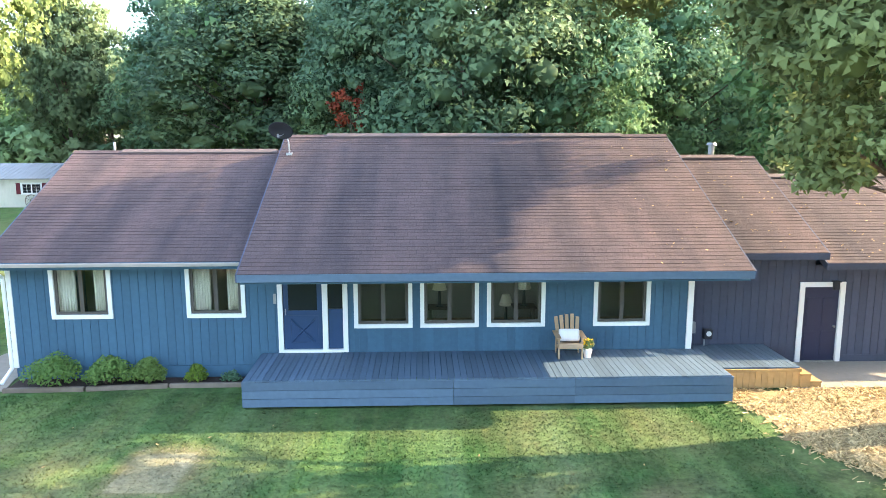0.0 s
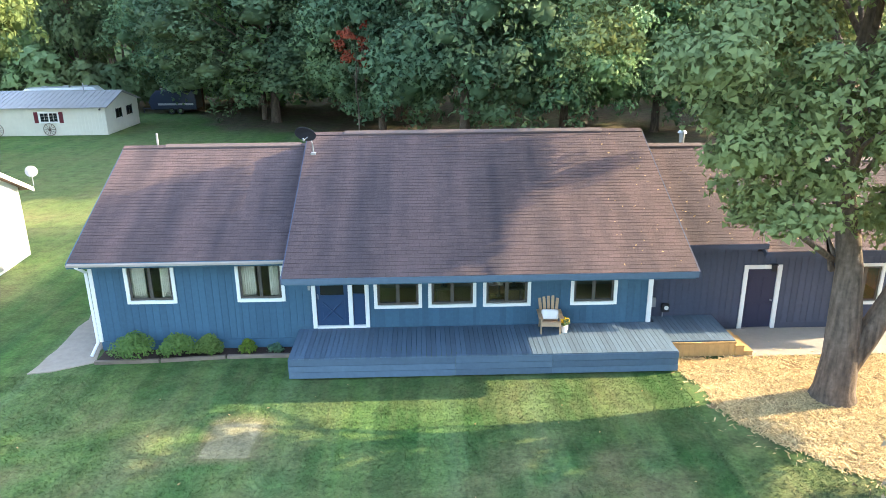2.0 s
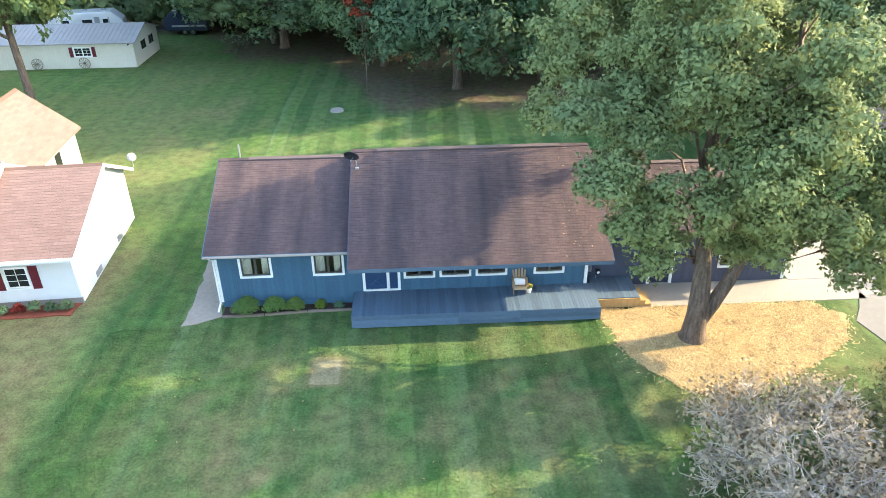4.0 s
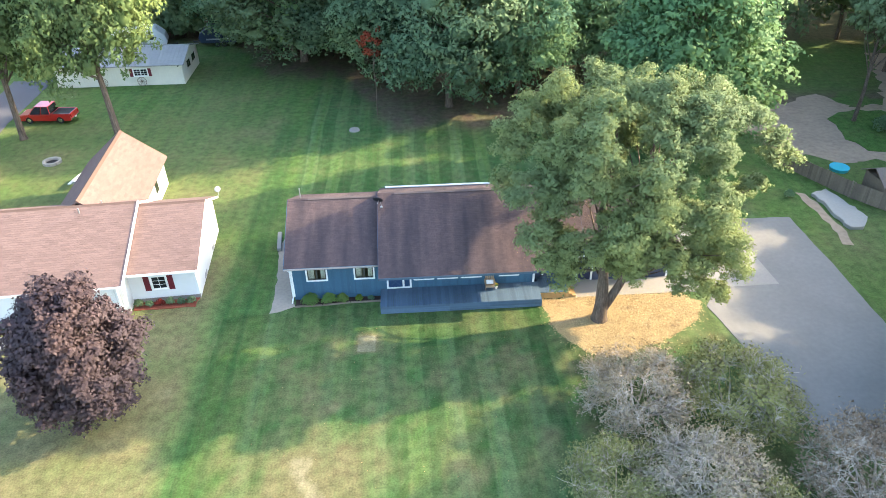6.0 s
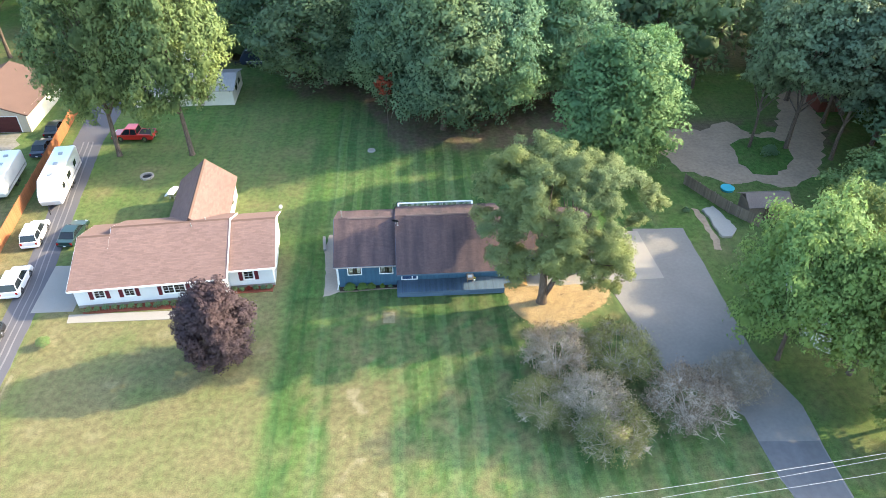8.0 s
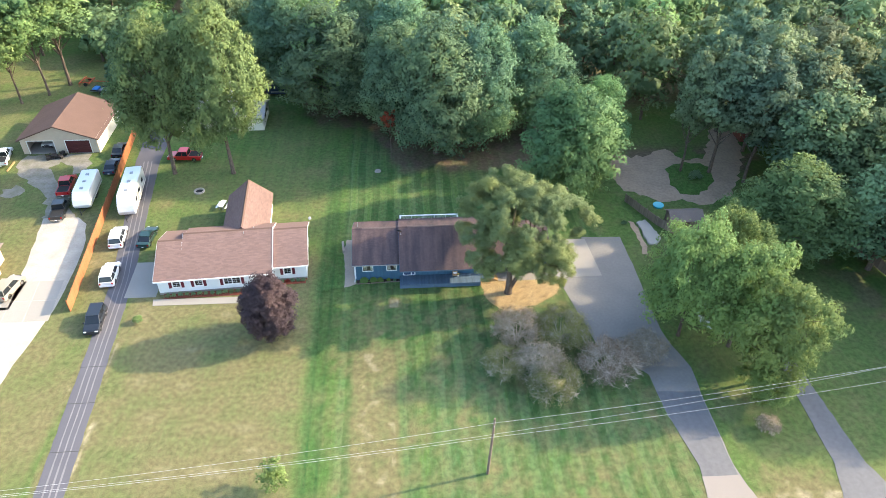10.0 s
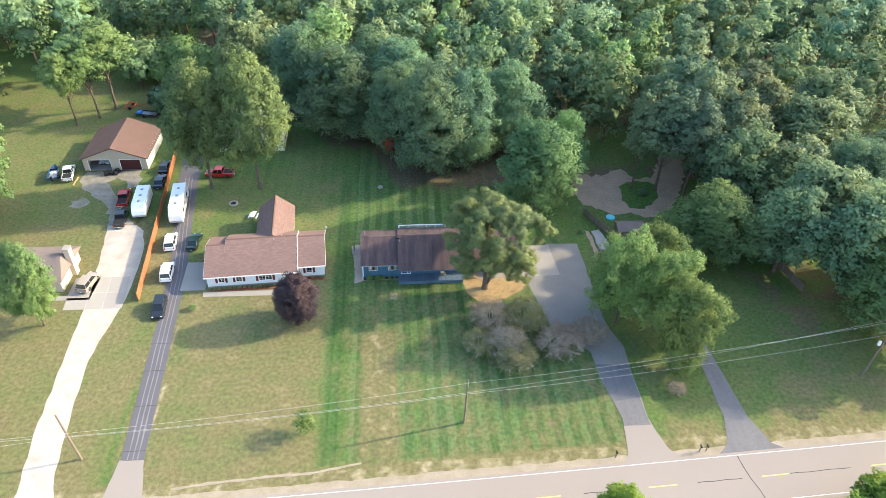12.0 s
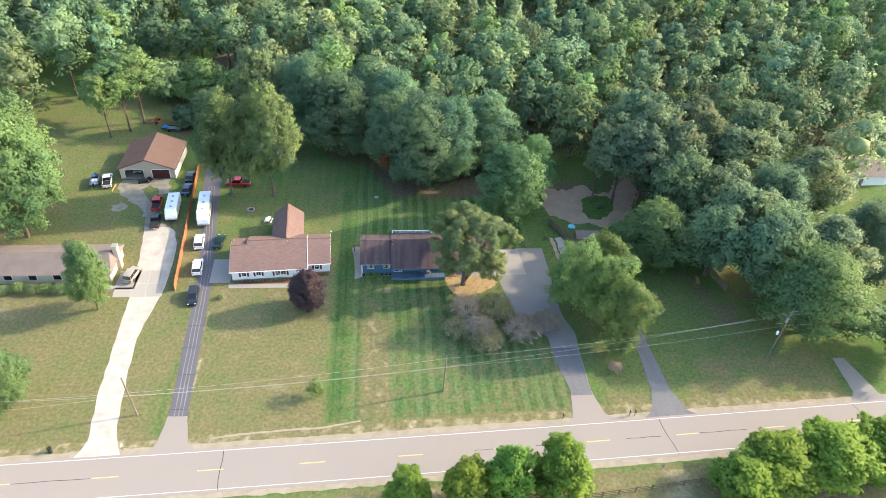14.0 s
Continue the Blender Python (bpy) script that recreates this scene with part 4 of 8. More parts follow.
lots, edge = "trees round the lots", "trees at the wood edge"
broad = tree("shade_tree", "tall leafy deciduous shade tree", M_leaf_lit, 21, 25, 7.8, 5.0, 60, 34000, 0.34, "round", 0.42, group=lots)
tall = tree("shade_tree", "full bright green deciduous shade tree", M_leaf_fresh, 22, 20, 7.2, 2.6, 60, 34000, 0.32, "tall", 0.36, group=lots)
deep = tree("shade_tree", "dark green dense deciduous tree at the wood edge", M_leaf_dark, 23, 24, 8.5, 1.2, 74, 38000, 0.35, "tall", 0.42, group=edge)
broad2 = tree("shade_tree", "tall leafy deciduous shade tree", M_leaf, 25, 22, 7.5, 4.0, 50, 17000, 0.48, "round", 0.4, group=lots)
tall2 = tree("shade_tree", "dusty olive deciduous shade tree", M_leaf_grey, 26, 21, 7.0, 3.0, 50, 17000, 0.46, "round", 0.36, group=lots)
airy = tree("shade_tree", "airy yellow-green tree beside the driveway", M_leaf_airy, 28, 15.5, 6.4, 3.0, 54, 25000, 0.28, "tall", 0.26, group=lots, heart=0.35, rough=1.9)
sparse = tree("shade_tree", "thin-crowned tree on a long bare trunk", M_leaf_lit, 27, 20, 5.0, 9.0, 26, 11000, 0.36, "round", 0.24, group=lots, heart=0.4)
pine = tree("pine_tree", "tall pine with a bare trunk and high drooping boughs", M_leaf_pine, 29, 24, 5.2, 8.0, 44, 17000, 0.40, "tall", 0.30, group=lots, heart=0.3, squash=0.62, rough=1.7, inner=0.2)
stand_first(pine, 43.6, 25.5, 22, 3.6)
stand_first(broad2, 67.5, 2.0, 20, 8.5)
stand_first(tall2, 63.0, 27.0, 20, 7.5)
stand_first(broad, -41.0, 29.0, 27.0, 6.2)
stand_first(tall, 22.0, 17.5, 20, 7.4)
stand_first(deep, 2.6, 33.5, 24, 8.6)
stand_first(airy, 30.2, -12.8, 17.5, 5.4)
stand_first(sparse, -75.9, 56.0, 18, 4.8)
for src, x, y, turn, height, radius in (
        (broad, -31.4, 28.6, 140, 29, 6.4), (deep, -14.8, 50.0, 70, 20.5, 9.8), (deep, -25.0, 60.0, 170, 22, 8.0), (deep, 19.5, 41.0, 200, 21, 7.5), (deep, 10.5, 36.0, 130, 22, 7.0), (deep, -4.0, 41.5, 310, 20, 7.0), (deep, -3.0, 50.0, 250, 22, 8.0), (deep, -8.5, 59.0, 20, 21, 8.0),
        (pine, 48.4, 24.9, 120, 23, 5.4), (pine, 53.0, 21.6, 220, 22, 4.8), (pine, 57.0, 31.6, 40, 24, 5.4), (pine, 60.5, 25.0, 300, 22, 5.2), (airy, 35.8, -15.0, 160, 16, 5.6), (airy, 37.8, -20.6, 100, 15, 5.2), (airy, 37.4, -7.0, 100, 15.0, 4.8), (tall, 50.6, 2.0, 300, 15, 7.6),
        (tall, 74.0, -19.0, 100, 19.5, 9.4), (broad2, 61.5, -1.5, 70, 18, 7.0), (tall2, 82.0, -8.0, 180, 18, 8.0), (tall, -81.0, 14.0, 0, 30, 9.4), (tall, -85.0, 25.0, 60, 29, 8.5), (tall, 29.5, 29.5, 80, 16, 5.0),
        (pine, 55.0, 39.0, 77, 24, 5.5), (tall2, 70.0, 40.0, 137, 20, 8.0), (broad2, 60.0, 16.0, 200, 19, 7.6), (broad2, 76.0, 24.0, 20, 21, 8.5), (broad2, 85.0, 36.0, 90, 21, 8.5), (deep, 79.0, 11.0, 90, 19, 8.0), (tall2, 92.0, 18.0, 170, 18, 8.0), (deep, 94.0, -3.0, 40, 18, 8.0),
        (broad2, 90.0, -25.0, 200, 13, 6.5), (tall, -66.6, -32.0, 200, 13.5, 4.4), (tall, -59.8, -9.0, 20, 16.5, 3.5), (sparse, -72.0, 59.5, 95, 20, 5.4), (sparse, -69.5, 64.0, 185, 21, 7.0),
        (broad2, 70.0, -8.0, 230, 21, 7.6), (tall2, 67.0, 11.0, 110, 19, 7.0), (tall2, 61.0, 34.0, 280, 21, 7.0), (tall2, 71.0, 32.0, 200, 20, 7.0), (broad2, -39.0, 63.0, 30, 22.5, 5.6), (airy, 36.0, -23.6, 200, 6.0, 2.6)):
    stand(src, x, y, turn, height, radius)

bright = tree("roadside_tree", "sunlit yellow-green tree across the road", M_leaf_lime, 24, 13, 3.7, 1.5, 46, 15000, 0.33, "tall", 0.25, group="trees across the road", rough=0.8)
stand_first(bright, 11.6, -53.0, 13.4, 3.8)
for x, y, turn, height, radius in ((19.2, -52.6, 90, 14.2, 4.2), (5.4, -54.0, 200, 12.2, 3.6), (-2.8, -52.6, 250, 8.0, 3.2), (53.6, -50.8, 20, 9.6, 5.4), (62.5, -50.0, 130, 10.2, 6.2), (47.5, -53.6, 220, 8.4, 4.8), (72.0, -49.5, 300, 10.0, 6.0)):
    stand(bright, x, y, turn, height, radius)
plum = planted(tree("plum_tree", "round dark purple ornamental tree on the lawn", M_leaf_plum, 31, 9.4, 3.5, 0.6, 70, 48000, 0.17, "tall", 0.16, category="tree", inner=0.15, rough=0.25), -20.4, -9.8)
def thicket(label, mat, seed, height, radius, count):
    """A half-bare spreading shrub: many fine twigs that fork outwards under a thin flat-topped crown of small leaves."""
    rng = np.random.RandomState(seed)
    ob = empty("thicket_shrub", label, "shrub", "shrubs by the driveway")
    wood, tips = [], []
    for k in range(9):
        a = 0.7 * k + rng.uniform(-0.3, 0.3)
        foot = np.array([0.18 * math.cos(a), 0.18 * math.sin(a), -0.1])
        reach = radius * rng.uniform(0.35, 0.6)
        fork = np.array([reach * math.cos(a), reach * math.sin(a), height * rng.uniform(0.45, 0.68)])
        wood.append(tube([foot, foot * 0.5 + fork * 0.5 + np.array([0, 0, 0.3]), fork], [0.075, 0.055, 0.04], 5))
        for i in range(9):
            b = a + rng.uniform(-1.1, 1.1)
            q = radius * math.sqrt(rng.uniform(0.0, 1.0))
            end = np.array([q * math.cos(b), q * math.sin(b), height * (0.98 - 0.42 * (q / radius) ** 2) * rng.uniform(0.58, 1.05)])
            bend = fork * 0.45 + end * 0.55 + np.array([0, 0, rng.uniform(0.0, 0.35)])
            wood.append(tube([fork, bend, end], [0.036, 0.024, 0.012], 3))
            for t in range(20):
                w = bend + (end - bend) * rng.uniform(0.0, 1.0)
                way = rng.normal(size=3) * np.array([1, 1, 0.55]) + np.array([0.5 * math.cos(b), 0.5 * math.sin(b), 0.25])
                tip = w + way / np.linalg.norm(way) * rng.uniform(0.35, 0.85)
                wood.append(tube([w, (w + tip) / 2 + rng.normal(scale=0.06, size=3), tip], [0.019, 0.015, 0.009], 3))
                tips.append(tip)
    v, f = join(wood)
    piece("trunk", mesh_from("trunk", v, f, M_bark_dead, True), ob)
    tips = np.array(tips)
    leafy = tips[tips[:, 0] * math.cos(seed) + tips[:, 1] * math.sin(seed) > -0.8 * radius]
    v, f, nrm = leaves(rng, leafy, rng.uniform(0.25, 0.62, len(leafy)), count, 0.12, (0, 0, height * 0.3), 0.8, 0.4, 0.8)
    piece("crown", mesh_from("crown", v, f, mat, True, nrm), ob)
    return ob


shrub = planted(thicket("bronze half-bare ornamental shrub beside the driveway", M_leaf_bronze, 41, 3.5, 3.3, 7500), 9.9, -12.0)
shrub2 = planted(thicket("olive half-leafy ornamental shrub beside the driveway", M_leaf_olive, 42, 3.5, 3.5, 13000), 15.2, -12.4)
planted_copy(shrub2, 7.4, -17.7, 160, 0.82, 0.95)
planted_copy(shrub2, 12.8, -21.0, 250, 0.95, 0.95)
for x, y, turn, size, wide in ((11.6, -18.2, 240, 1.0, 1.0), (19.8, -18.7, 300, 1.08, 1.05), (24.8, -16.0, 30, 0.85, 0.95), (35.0, -27.6, 80, 0.5, 0.8)):
    planted_copy(shrub, x, y, turn, size, wide)
red = planted(tree("red_sapling", "slender sapling with red leaves at the wood edge", M_leaf_red, 53, 9.5, 1.5, 6.0, 9, 700, 0.22, "round", 0.07, heart=0), -5.2, 31.8)
sapling = planted(tree("sapling", "small thin-leaved young tree on the lawn", M_leaf_airy, 51, 4.0, 1.9, 1.0, 14, 900, 0.22, "round", 0.06, category="tree"), -17.6, -31.6)


def far_woods():
    """The wood behind the lots, tree by tree in one mesh for each kind of leaf."""
    rng = np.random.RandomState(77)
    spots, tries = [], 0
    for x, y in ((98, 44), (108, 30), (114, 52), (100, 62), (-114, 30), (-108, 48), (-98, 64), (-92, 80), (-66, 82), (-56, 80), (-47, 74), (-38, 78), (-29, 70), (-19, 66), (-124, 8), (-122, -14)):
        spots.append((x, y, rng.uniform(6.5, 8.5)))
    for k in range(11):
        spots.append((-67 + 5.0 * k + rng.uniform(-1, 1), 61.5 + rng.uniform(-1, 2) + (14 if k < 2 else 0), rng.uniform(3.0, 3.9)))
    while tries < 60000 and len(spots) < 900:
        tries += 1
        x, y = rng.uniform(-230, 260), 44 + 256 * rng.uniform() ** 1.15
        if abs(x) > 96 + 0.70 * y or rng.uniform() < (y - 190) / 260:
            continue
        if y < 60 and -64 < x < -20 or y < 78 and -100 < x < -62 or y < 52 and x < 36 or (x + 130) ** 2 + (y - 215) ** 2 < 45 ** 2 or (x - 92) ** 2 + (y - 102) ** 2 < 13 ** 2:
            continue
        size = 4.0 + 5.0 * rng.uniform() ** 1.4
        if any((x - a) ** 2 + (y - b) ** 2 < (0.84 * (size + q)) ** 2 for a, b, q in spots):
            continue
        spots.append((x, y, size))
    sets = [[], [], [], []]
    shades = [[], [], [], []]
    stems = []
    for x, y, size in spots:
        h = rng.uniform(14, 20) + size * 0.75
        near = y < 110
        if y < 80 and x < 20:
            h = rng.uniform(20, 25)
        if y < 85 and -70 < x < -42:
            h = rng.uniform(8, 11)
        elif y < 85 and -42 <= x < -26:
            h = rng.uniform(14, 17)
        if size < 4 and y < 78:
            h = rng.uniform(5, 8)
        low = h * (0.08 if y < 70 else 0.3)
        c, r = lobes(rng, h, size, low, 17, ("round", "round", "tall")[rng.randint(3)])
        core = hearts(rng, *inside(c[1::3], r[1::3], h, size, low), 0.55)
        mid_c, mid_r = inside([], [], h, size, low)
        c, r = budded(rng, c, [q * 1.30 for q in r], 4)
        c, r = c + mid_c, r + [q * 0.80 for q in mid_r]
        v, f, nrm = leafage([leaves(rng, c, r, 2000 if near else 880, 0.66 if near else 1.0, (0, 0, low + 0.4 * (h - low)), 0.9, 0.06, 0.42, -0.35, (0.42, 0.70, 0.26), 0.35), core])
        stems.append(tube([(x, y, 0), (x + rng.uniform(-.4, .4), y, h * 0.3), (x + rng.uniform(-.5, .5), y, h * 0.62)], [0.32, 0.24, 0.12], 5))
        k = rng.choice(4, p=(0.38, 0.26, 0.20, 0.16))
        sets[k].append((v + np.array([x, y, 0]), f, nrm))
        shades[k].append(np.full(len(v), rng.uniform(-0.34, 0.36)))
    for mat, rows, own, say in ((M_leaf, sets[0], shades[0], "dense green deciduous woods behind the houses"), (M_leaf_dark, sets[1], shades[1], "dark green trees within the woods"), (M_leaf_grey, sets[2], shades[2], "paler olive trees within the woods"), (M_leaf_lit, sets[3], shades[3], "bright green trees within the woods")):
        v, f, nrm = leafage(rows)
        me = mesh_from("woods", v, f, mat, True, nrm)
        at = me.attributes.new("own", "FLOAT", "POINT")
        at.data.foreach_set("value", np.concatenate(own).astype(np.float32))
        tagged(new("woods", me), say, "woods", "", "stuff")
    v, f = join(stems)
    tagged(new("woods_trunks", mesh_from("woods_trunks", v, f, M_bark, True)), "bare grey-brown trunks within the woods", "tree trunks", "", "stuff")


far_woods()

# ---- house tools ----
def wall_slab(x0, x1, z0, z1, y0, y1, holes=()):
    """A wall along x with rectangular openings (x0, x1, z0, z1) right through it."""
    bm = bmesh.new()
    holes = sorted(holes)
    x = x0
    for a, b, c, d in holes:
        if a > x:
            box(bm, x, a, y0, y1, z0, z1)
        if c > z0:
            box(bm, a, b, y0, y1, z0, c)
        if d < z1:
            box(bm, a, b, y0, y1, d, z1)
        x = b
    if x < x1:
        box(bm, x, x1, y0, y1, z0, z1)
    bmesh.ops.remove_doubles(bm, verts=bm.verts, dist=0.0005)
    return bm


def siding(parent, x0, x1, z0, z1, y, holes, mat, pitch=0.203, proud=0.014, gap=0.012):
    """Upright boards with grooves between them, cut round the openings."""
    cache = {}
    n = round((x1 - x0) / pitch)
    pitch = (x1 - x0) / n
    for k in range(n):
        a, b = x0 + k * pitch + gap / 2, x0 + (k + 1) * pitch - gap / 2
        runs = [(a, b, z0, z1)]
        for ha, hb, hc, hd in holes:
            nxt = []
            for ra, rb, rc, rd in runs:
                if rb <= ha or ra >= hb or rd <= hc or rc >= hd:
                    nxt.append((ra, rb, rc, rd))
                    continue
                if ra < ha:
                    nxt.append((ra, ha, rc, rd))
                if rb > hb:
                    nxt.append((hb, rb, rc, rd))
                a2, b2 = max(ra, ha), min(rb, hb)
                if rc < hc:
                    nxt.append((a2, b2, rc, hc))
                if rd > hd:
                    nxt.append((a2, b2, hd, rd))
            runs = nxt
        for ra, rb, rc, rd in runs:
            if rb - ra < 0.012 or rd - rc < 0.02:
                continue
            key = (round(rb - ra, 3), round(rd - rc, 3))
            if key not in cache:
                me = bpy.data.meshes.new("siding_board")
                bm = boxes((-key[0] / 2, key[0] / 2, -proud, 0.004, 0, key[1]))
                bm.to_mesh(me)
                bm.free()
                me.materials.append(mat)
                cache[key] = me
            piece("siding_board", cache[key], parent, pose((ra + rb) / 2, y, rc))


def window(parent, x0, x1, z0, z1, y, trim=0.10, sashes=2, sash_mat=None, grid=False, trim_mat=None, glass=None, deep=0.12):
    """A window: white casing, sash frames and panes, set into the wall that faces -y."""
    trim_mat, sash_mat, glass = trim_mat or M_white, sash_mat or M_bronze, glass or M_glass
    w = empty("window", "", "")
    w.parent = parent
    f = part("window_frame", boxes((x0, x0 + trim, y - 0.035, y + 0.02, z0, z1), (x1 - trim, x1, y - 0.035, y + 0.02, z0, z1), (x0 + trim, x1 - trim, y - 0.033, y + 0.02, z1 - trim, z1), (x0 + trim, x1 - trim, y - 0.045, y + 0.02, z0, z0 + trim)), trim_mat, w, "white painted casing")
    a, b, c, d = x0 + trim, x1 - trim, z0 + trim, z1 - trim
    part("jamb", boxes((a, a + 0.02, y + 0.021, y + deep, c, d), (b - 0.02, b, y + 0.021, y + deep, c, d), (a + 0.02, b - 0.02, y + 0.021, y + deep, c, c + 0.02), (a + 0.02, b - 0.02, y + 0.021, y + deep, d - 0.02, d)), sash_mat, w)
    wid = (b - a - 0.04) / sashes
    for k in range(sashes):
        p, q = a + 0.02 + k * wid, a + 0.02 + (k + 1) * wid
        s = 0.05
        part("sash", boxes((p, p + s, y + 0.01, y + 0.05, c + 0.02, d - 0.02), (q - s, q, y + 0.01, y + 0.05, c + 0.02, d - 0.02), (p + s, q - s, y + 0.012, y + 0.05, c + 0.02, c + 0.02 + s), (p + s, q - s, y + 0.012, y + 0.05, d - 0.02 - s, d - 0.02)), sash_mat, w)
        ob = part("pane", boxes((p + s, q - s, y + 0.026, y + 0.032, c + 0.02 + s, d - 0.02 - s)), glass, w)
        ob.visible_shadow = False
        if grid:
            bars = [((p + q) / 2 - 0.012, (p + q) / 2 + 0.012, y + 0.012, y + 0.024, c + 0.07, d - 0.07)]
            bars += [(p + s, q - s, y + 0.014, y + 0.024, c + (d - c) * f - 0.012, c + (d - c) * f + 0.012) for f in (0.35, 0.65)]
            part("glazing_bars", boxes(*bars), trim_mat, w)
    return w


def shingles(parent, x0, x1, eave, ridge, mat, seed, singles=None, exposure=0.143, width=0.305, single_mat=None):
    """Courses of tabs over the front slope from eave (y, z) to ridge (y, z). singles: (x0, x1, courses) laid one by one."""
    rng = np.random.RandomState(seed)
    (y0, z0), (y1, z1) = eave, ridge
    run = math.hypot(y1 - y0, z1 - z0)
    uy, uz = (y1 - y0) / run, (z1 - z0) / run
    ny, nz = (-uz, uy) if uy > 0 else (uz, -uy)
    verts, faces = [], []
    courses = int(run / exposure)
    me = None
    for c in range(courses):
        s = c * exposure - 0.02
        off = (0.0, 0.5, 0.17, 0.67)[c % 4] * width
        x = x0 - off
        while x < x1:
            a, b = max(x, x0), min(x + width - 0.007, x1)
            lift = rng.uniform(0, 0.003)
            if b - a > 0.03:
                slip = rng.uniform(-0.004, 0.004)
                s0, s1 = s + slip, s + exposure + 0.012
                lo, hi = 0.010 + lift, 0.004
                if singles and singles[0] <= a and b <= singles[1] and singles[2] <= c < singles[3] and b - a > width - 0.02:
                    if me is None:
                        bm = bmesh.new()
                        q = [bm.verts.new(v) for v in ((0, 0, 0.0), (width - 0.007, 0, 0.0), (0, 0, 0.010), (width - 0.007, 0, 0.010), (0, exposure + 0.012, 0.004), (width - 0.007, exposure + 0.012, 0.004))]
                        for fc in ((0, 1, 3, 2), (2, 3, 5, 4), (0, 2, 4), (1, 5, 3)):
                            bm.faces.new([q[i] for i in fc])
                        me = bpy.data.meshes.new("shingle")
                        bm.to_mesh(me)
                        bm.free()
                        me.materials.append(single_mat or mat)
                    m = Matrix(((1, 0, 0, a), (0, uy, ny, y0 + uy * s0 + ny * lift), (0, uz, nz, z0 + uz * s0 + nz * lift), (0, 0, 0, 1)))
                    piece("shingle", me, parent, m)
                else:
                    k = len(verts)
                    for xx, ss, hh in ((a, s0, 0), (b, s0, 0), (a, s0, lo), (b, s0, lo), (a, s1, hi), (b, s1, hi)):
                        verts.append((xx, y0 + uy * ss + ny * hh, z0 + uz * ss + nz * hh))
                    faces += [(k, k + 1, k + 3, k + 2), (k + 2, k + 3, k + 5, k + 4)]
            x += width
    ob = piece("shingle_field", mesh_from("shingle_field", verts, faces, mat), parent)
    ob["kind"] = "stuff"
    return ob


def roof(parent, x0, x1, front, ridge, back, thick=0.13, mat=None, fascia=None, name="roof"):
    """Two slopes as one slab, with painted fascia boards. front, ridge, back: (y, z) of the top side."""
    (fy, fz), (ry, rz), (by, bz) = front, ridge, back
    ob = part(name, profile([(fy, fz), (ry, rz), (by, bz), (by, bz - thick), (ry, rz - thick * 1.12), (fy, fz - thick)], x0, x1), mat or M_shingle, parent)
    if fascia:
        part("fascia", boxes((x0 - 0.002, x1 + 0.002, fy - 0.035, fy - 0.003, fz - thick - 0.05, fz - 0.012)), fascia, ob)
        for xa, xb in ((x0 - 0.035, x0 - 0.003), (x1 + 0.003, x1 + 0.035)):
            t = thick + 0.05
            part("rake_board", profile([(fy - 0.03, fz - 0.012), (ry, rz - 0.012), (by, bz - 0.012), (by, bz - t), (ry, rz - t), (fy - 0.03, fz - t)], xa, xb), M_siding_dark if fascia is M_deck else fascia, ob)
    return ob


def ridge_cap(parent, x0, x1, y, z, mat, name="ridge_cap", w=0.14, h=0.03):
    return part(name, profile([(y - w, z - w * 0.47 + h), (y, z + h + 0.012), (y + w, z - w * 0.47 + h), (y + w, z - w * 0.47 - 0.01), (y, z - 0.01), (y - w, z - w * 0.47 - 0.01)], x0, x1), mat, parent)


def gable_wall(x0, x1, pts):
    return profile(pts, x0, x1)


M_vent = material("brown_ridge_vent", (0.115, 0.085, 0.078), 0.8, 0.15, 9, 0.8, 0.2, 40)

# ---- the blue house ----
house = empty("house", "long blue-stained wooden ranch house with brown shingle roofs", "house")
W = 0.15
wing_win = [(-9.41, -7.95, 1.57, 2.96), (-6.18, -4.76, 1.57, 2.96)]
main_win = [(-2.14, -0.71, 1.27, 2.78), (-0.52, 0.92, 1.27, 2.78), (1.12, 2.56, 1.27, 2.78), (3.76, 5.17, 1.27, 2.78)]
DOOR = (-3.99, -2.29, 0.67, 2.84)
GDOOR = (9.33, 10.53, 0.02, 2.17)
GWIN = (12.64, 13.82, 0.78, 2.16)
inner = lambda h, t=0.1: (h[0] + t, h[1] - t, h[2] + t, h[3] - t)
front_holes = [inner(h) for h in wing_win + main_win] + [(DOOR[0] + 0.1, DOOR[1] - 0.1, DOOR[2], DOOR[3] - 0.1)]
part("front_wall", wall_slab(-10.35, 6.25, 0.0, 3.1, 0.0, W, front_holes), M_siding, house)
garage_holes = [(GDOOR[0] + 0.1, GDOOR[1] - 0.1, GDOOR[2], GDOOR[3] - 0.1), inner(GWIN)]
part("garage_wall", wall_slab(6.25, 15.95, 0.0, 2.62, 0.75, 0.9, garage_holes), M_siding_dark, house)
part("return_wall", boxes((6.1, 6.245, 0.152, 0.9, 0, 3.0)), M_siding, house)
for nm, xa, xb, pts in (("end_wall", -10.35, -10.2, [(0.152, 0), (8.8, 0), (8.8, 3.0), (4.5, 5.25), (0.152, 3.08)]), ("gable_wall", -4.35, -4.2, [(0.152, 0), (8.8, 0), (8.8, 3.35), (4.0, 5.72), (0.152, 3.9), (0.0, 3.8), (0.0, 3.12), (0.152, 3.12)]),
        ("gable_wall", 6.26, 6.4, [(0.902, 0), (8.8, 0), (8.8, 3.35), (4.0, 5.72), (0.152, 3.9), (-1.6, 3.03), (0.902, 3.03)]), ("gable_wall", 9.5, 9.65, [(0.902, 0), (8.8, 0), (8.8, 2.8), (4.6, 5.06), (0.902, 3.1)]), ("end_wall", 15.8, 15.948, [(0.902, 0), (8.8, 0), (8.8, 2.6), (4.5, 4.5), (0.902, 2.8)])):
    part(nm, gable_wall(xa, xb, pts), M_siding, house)
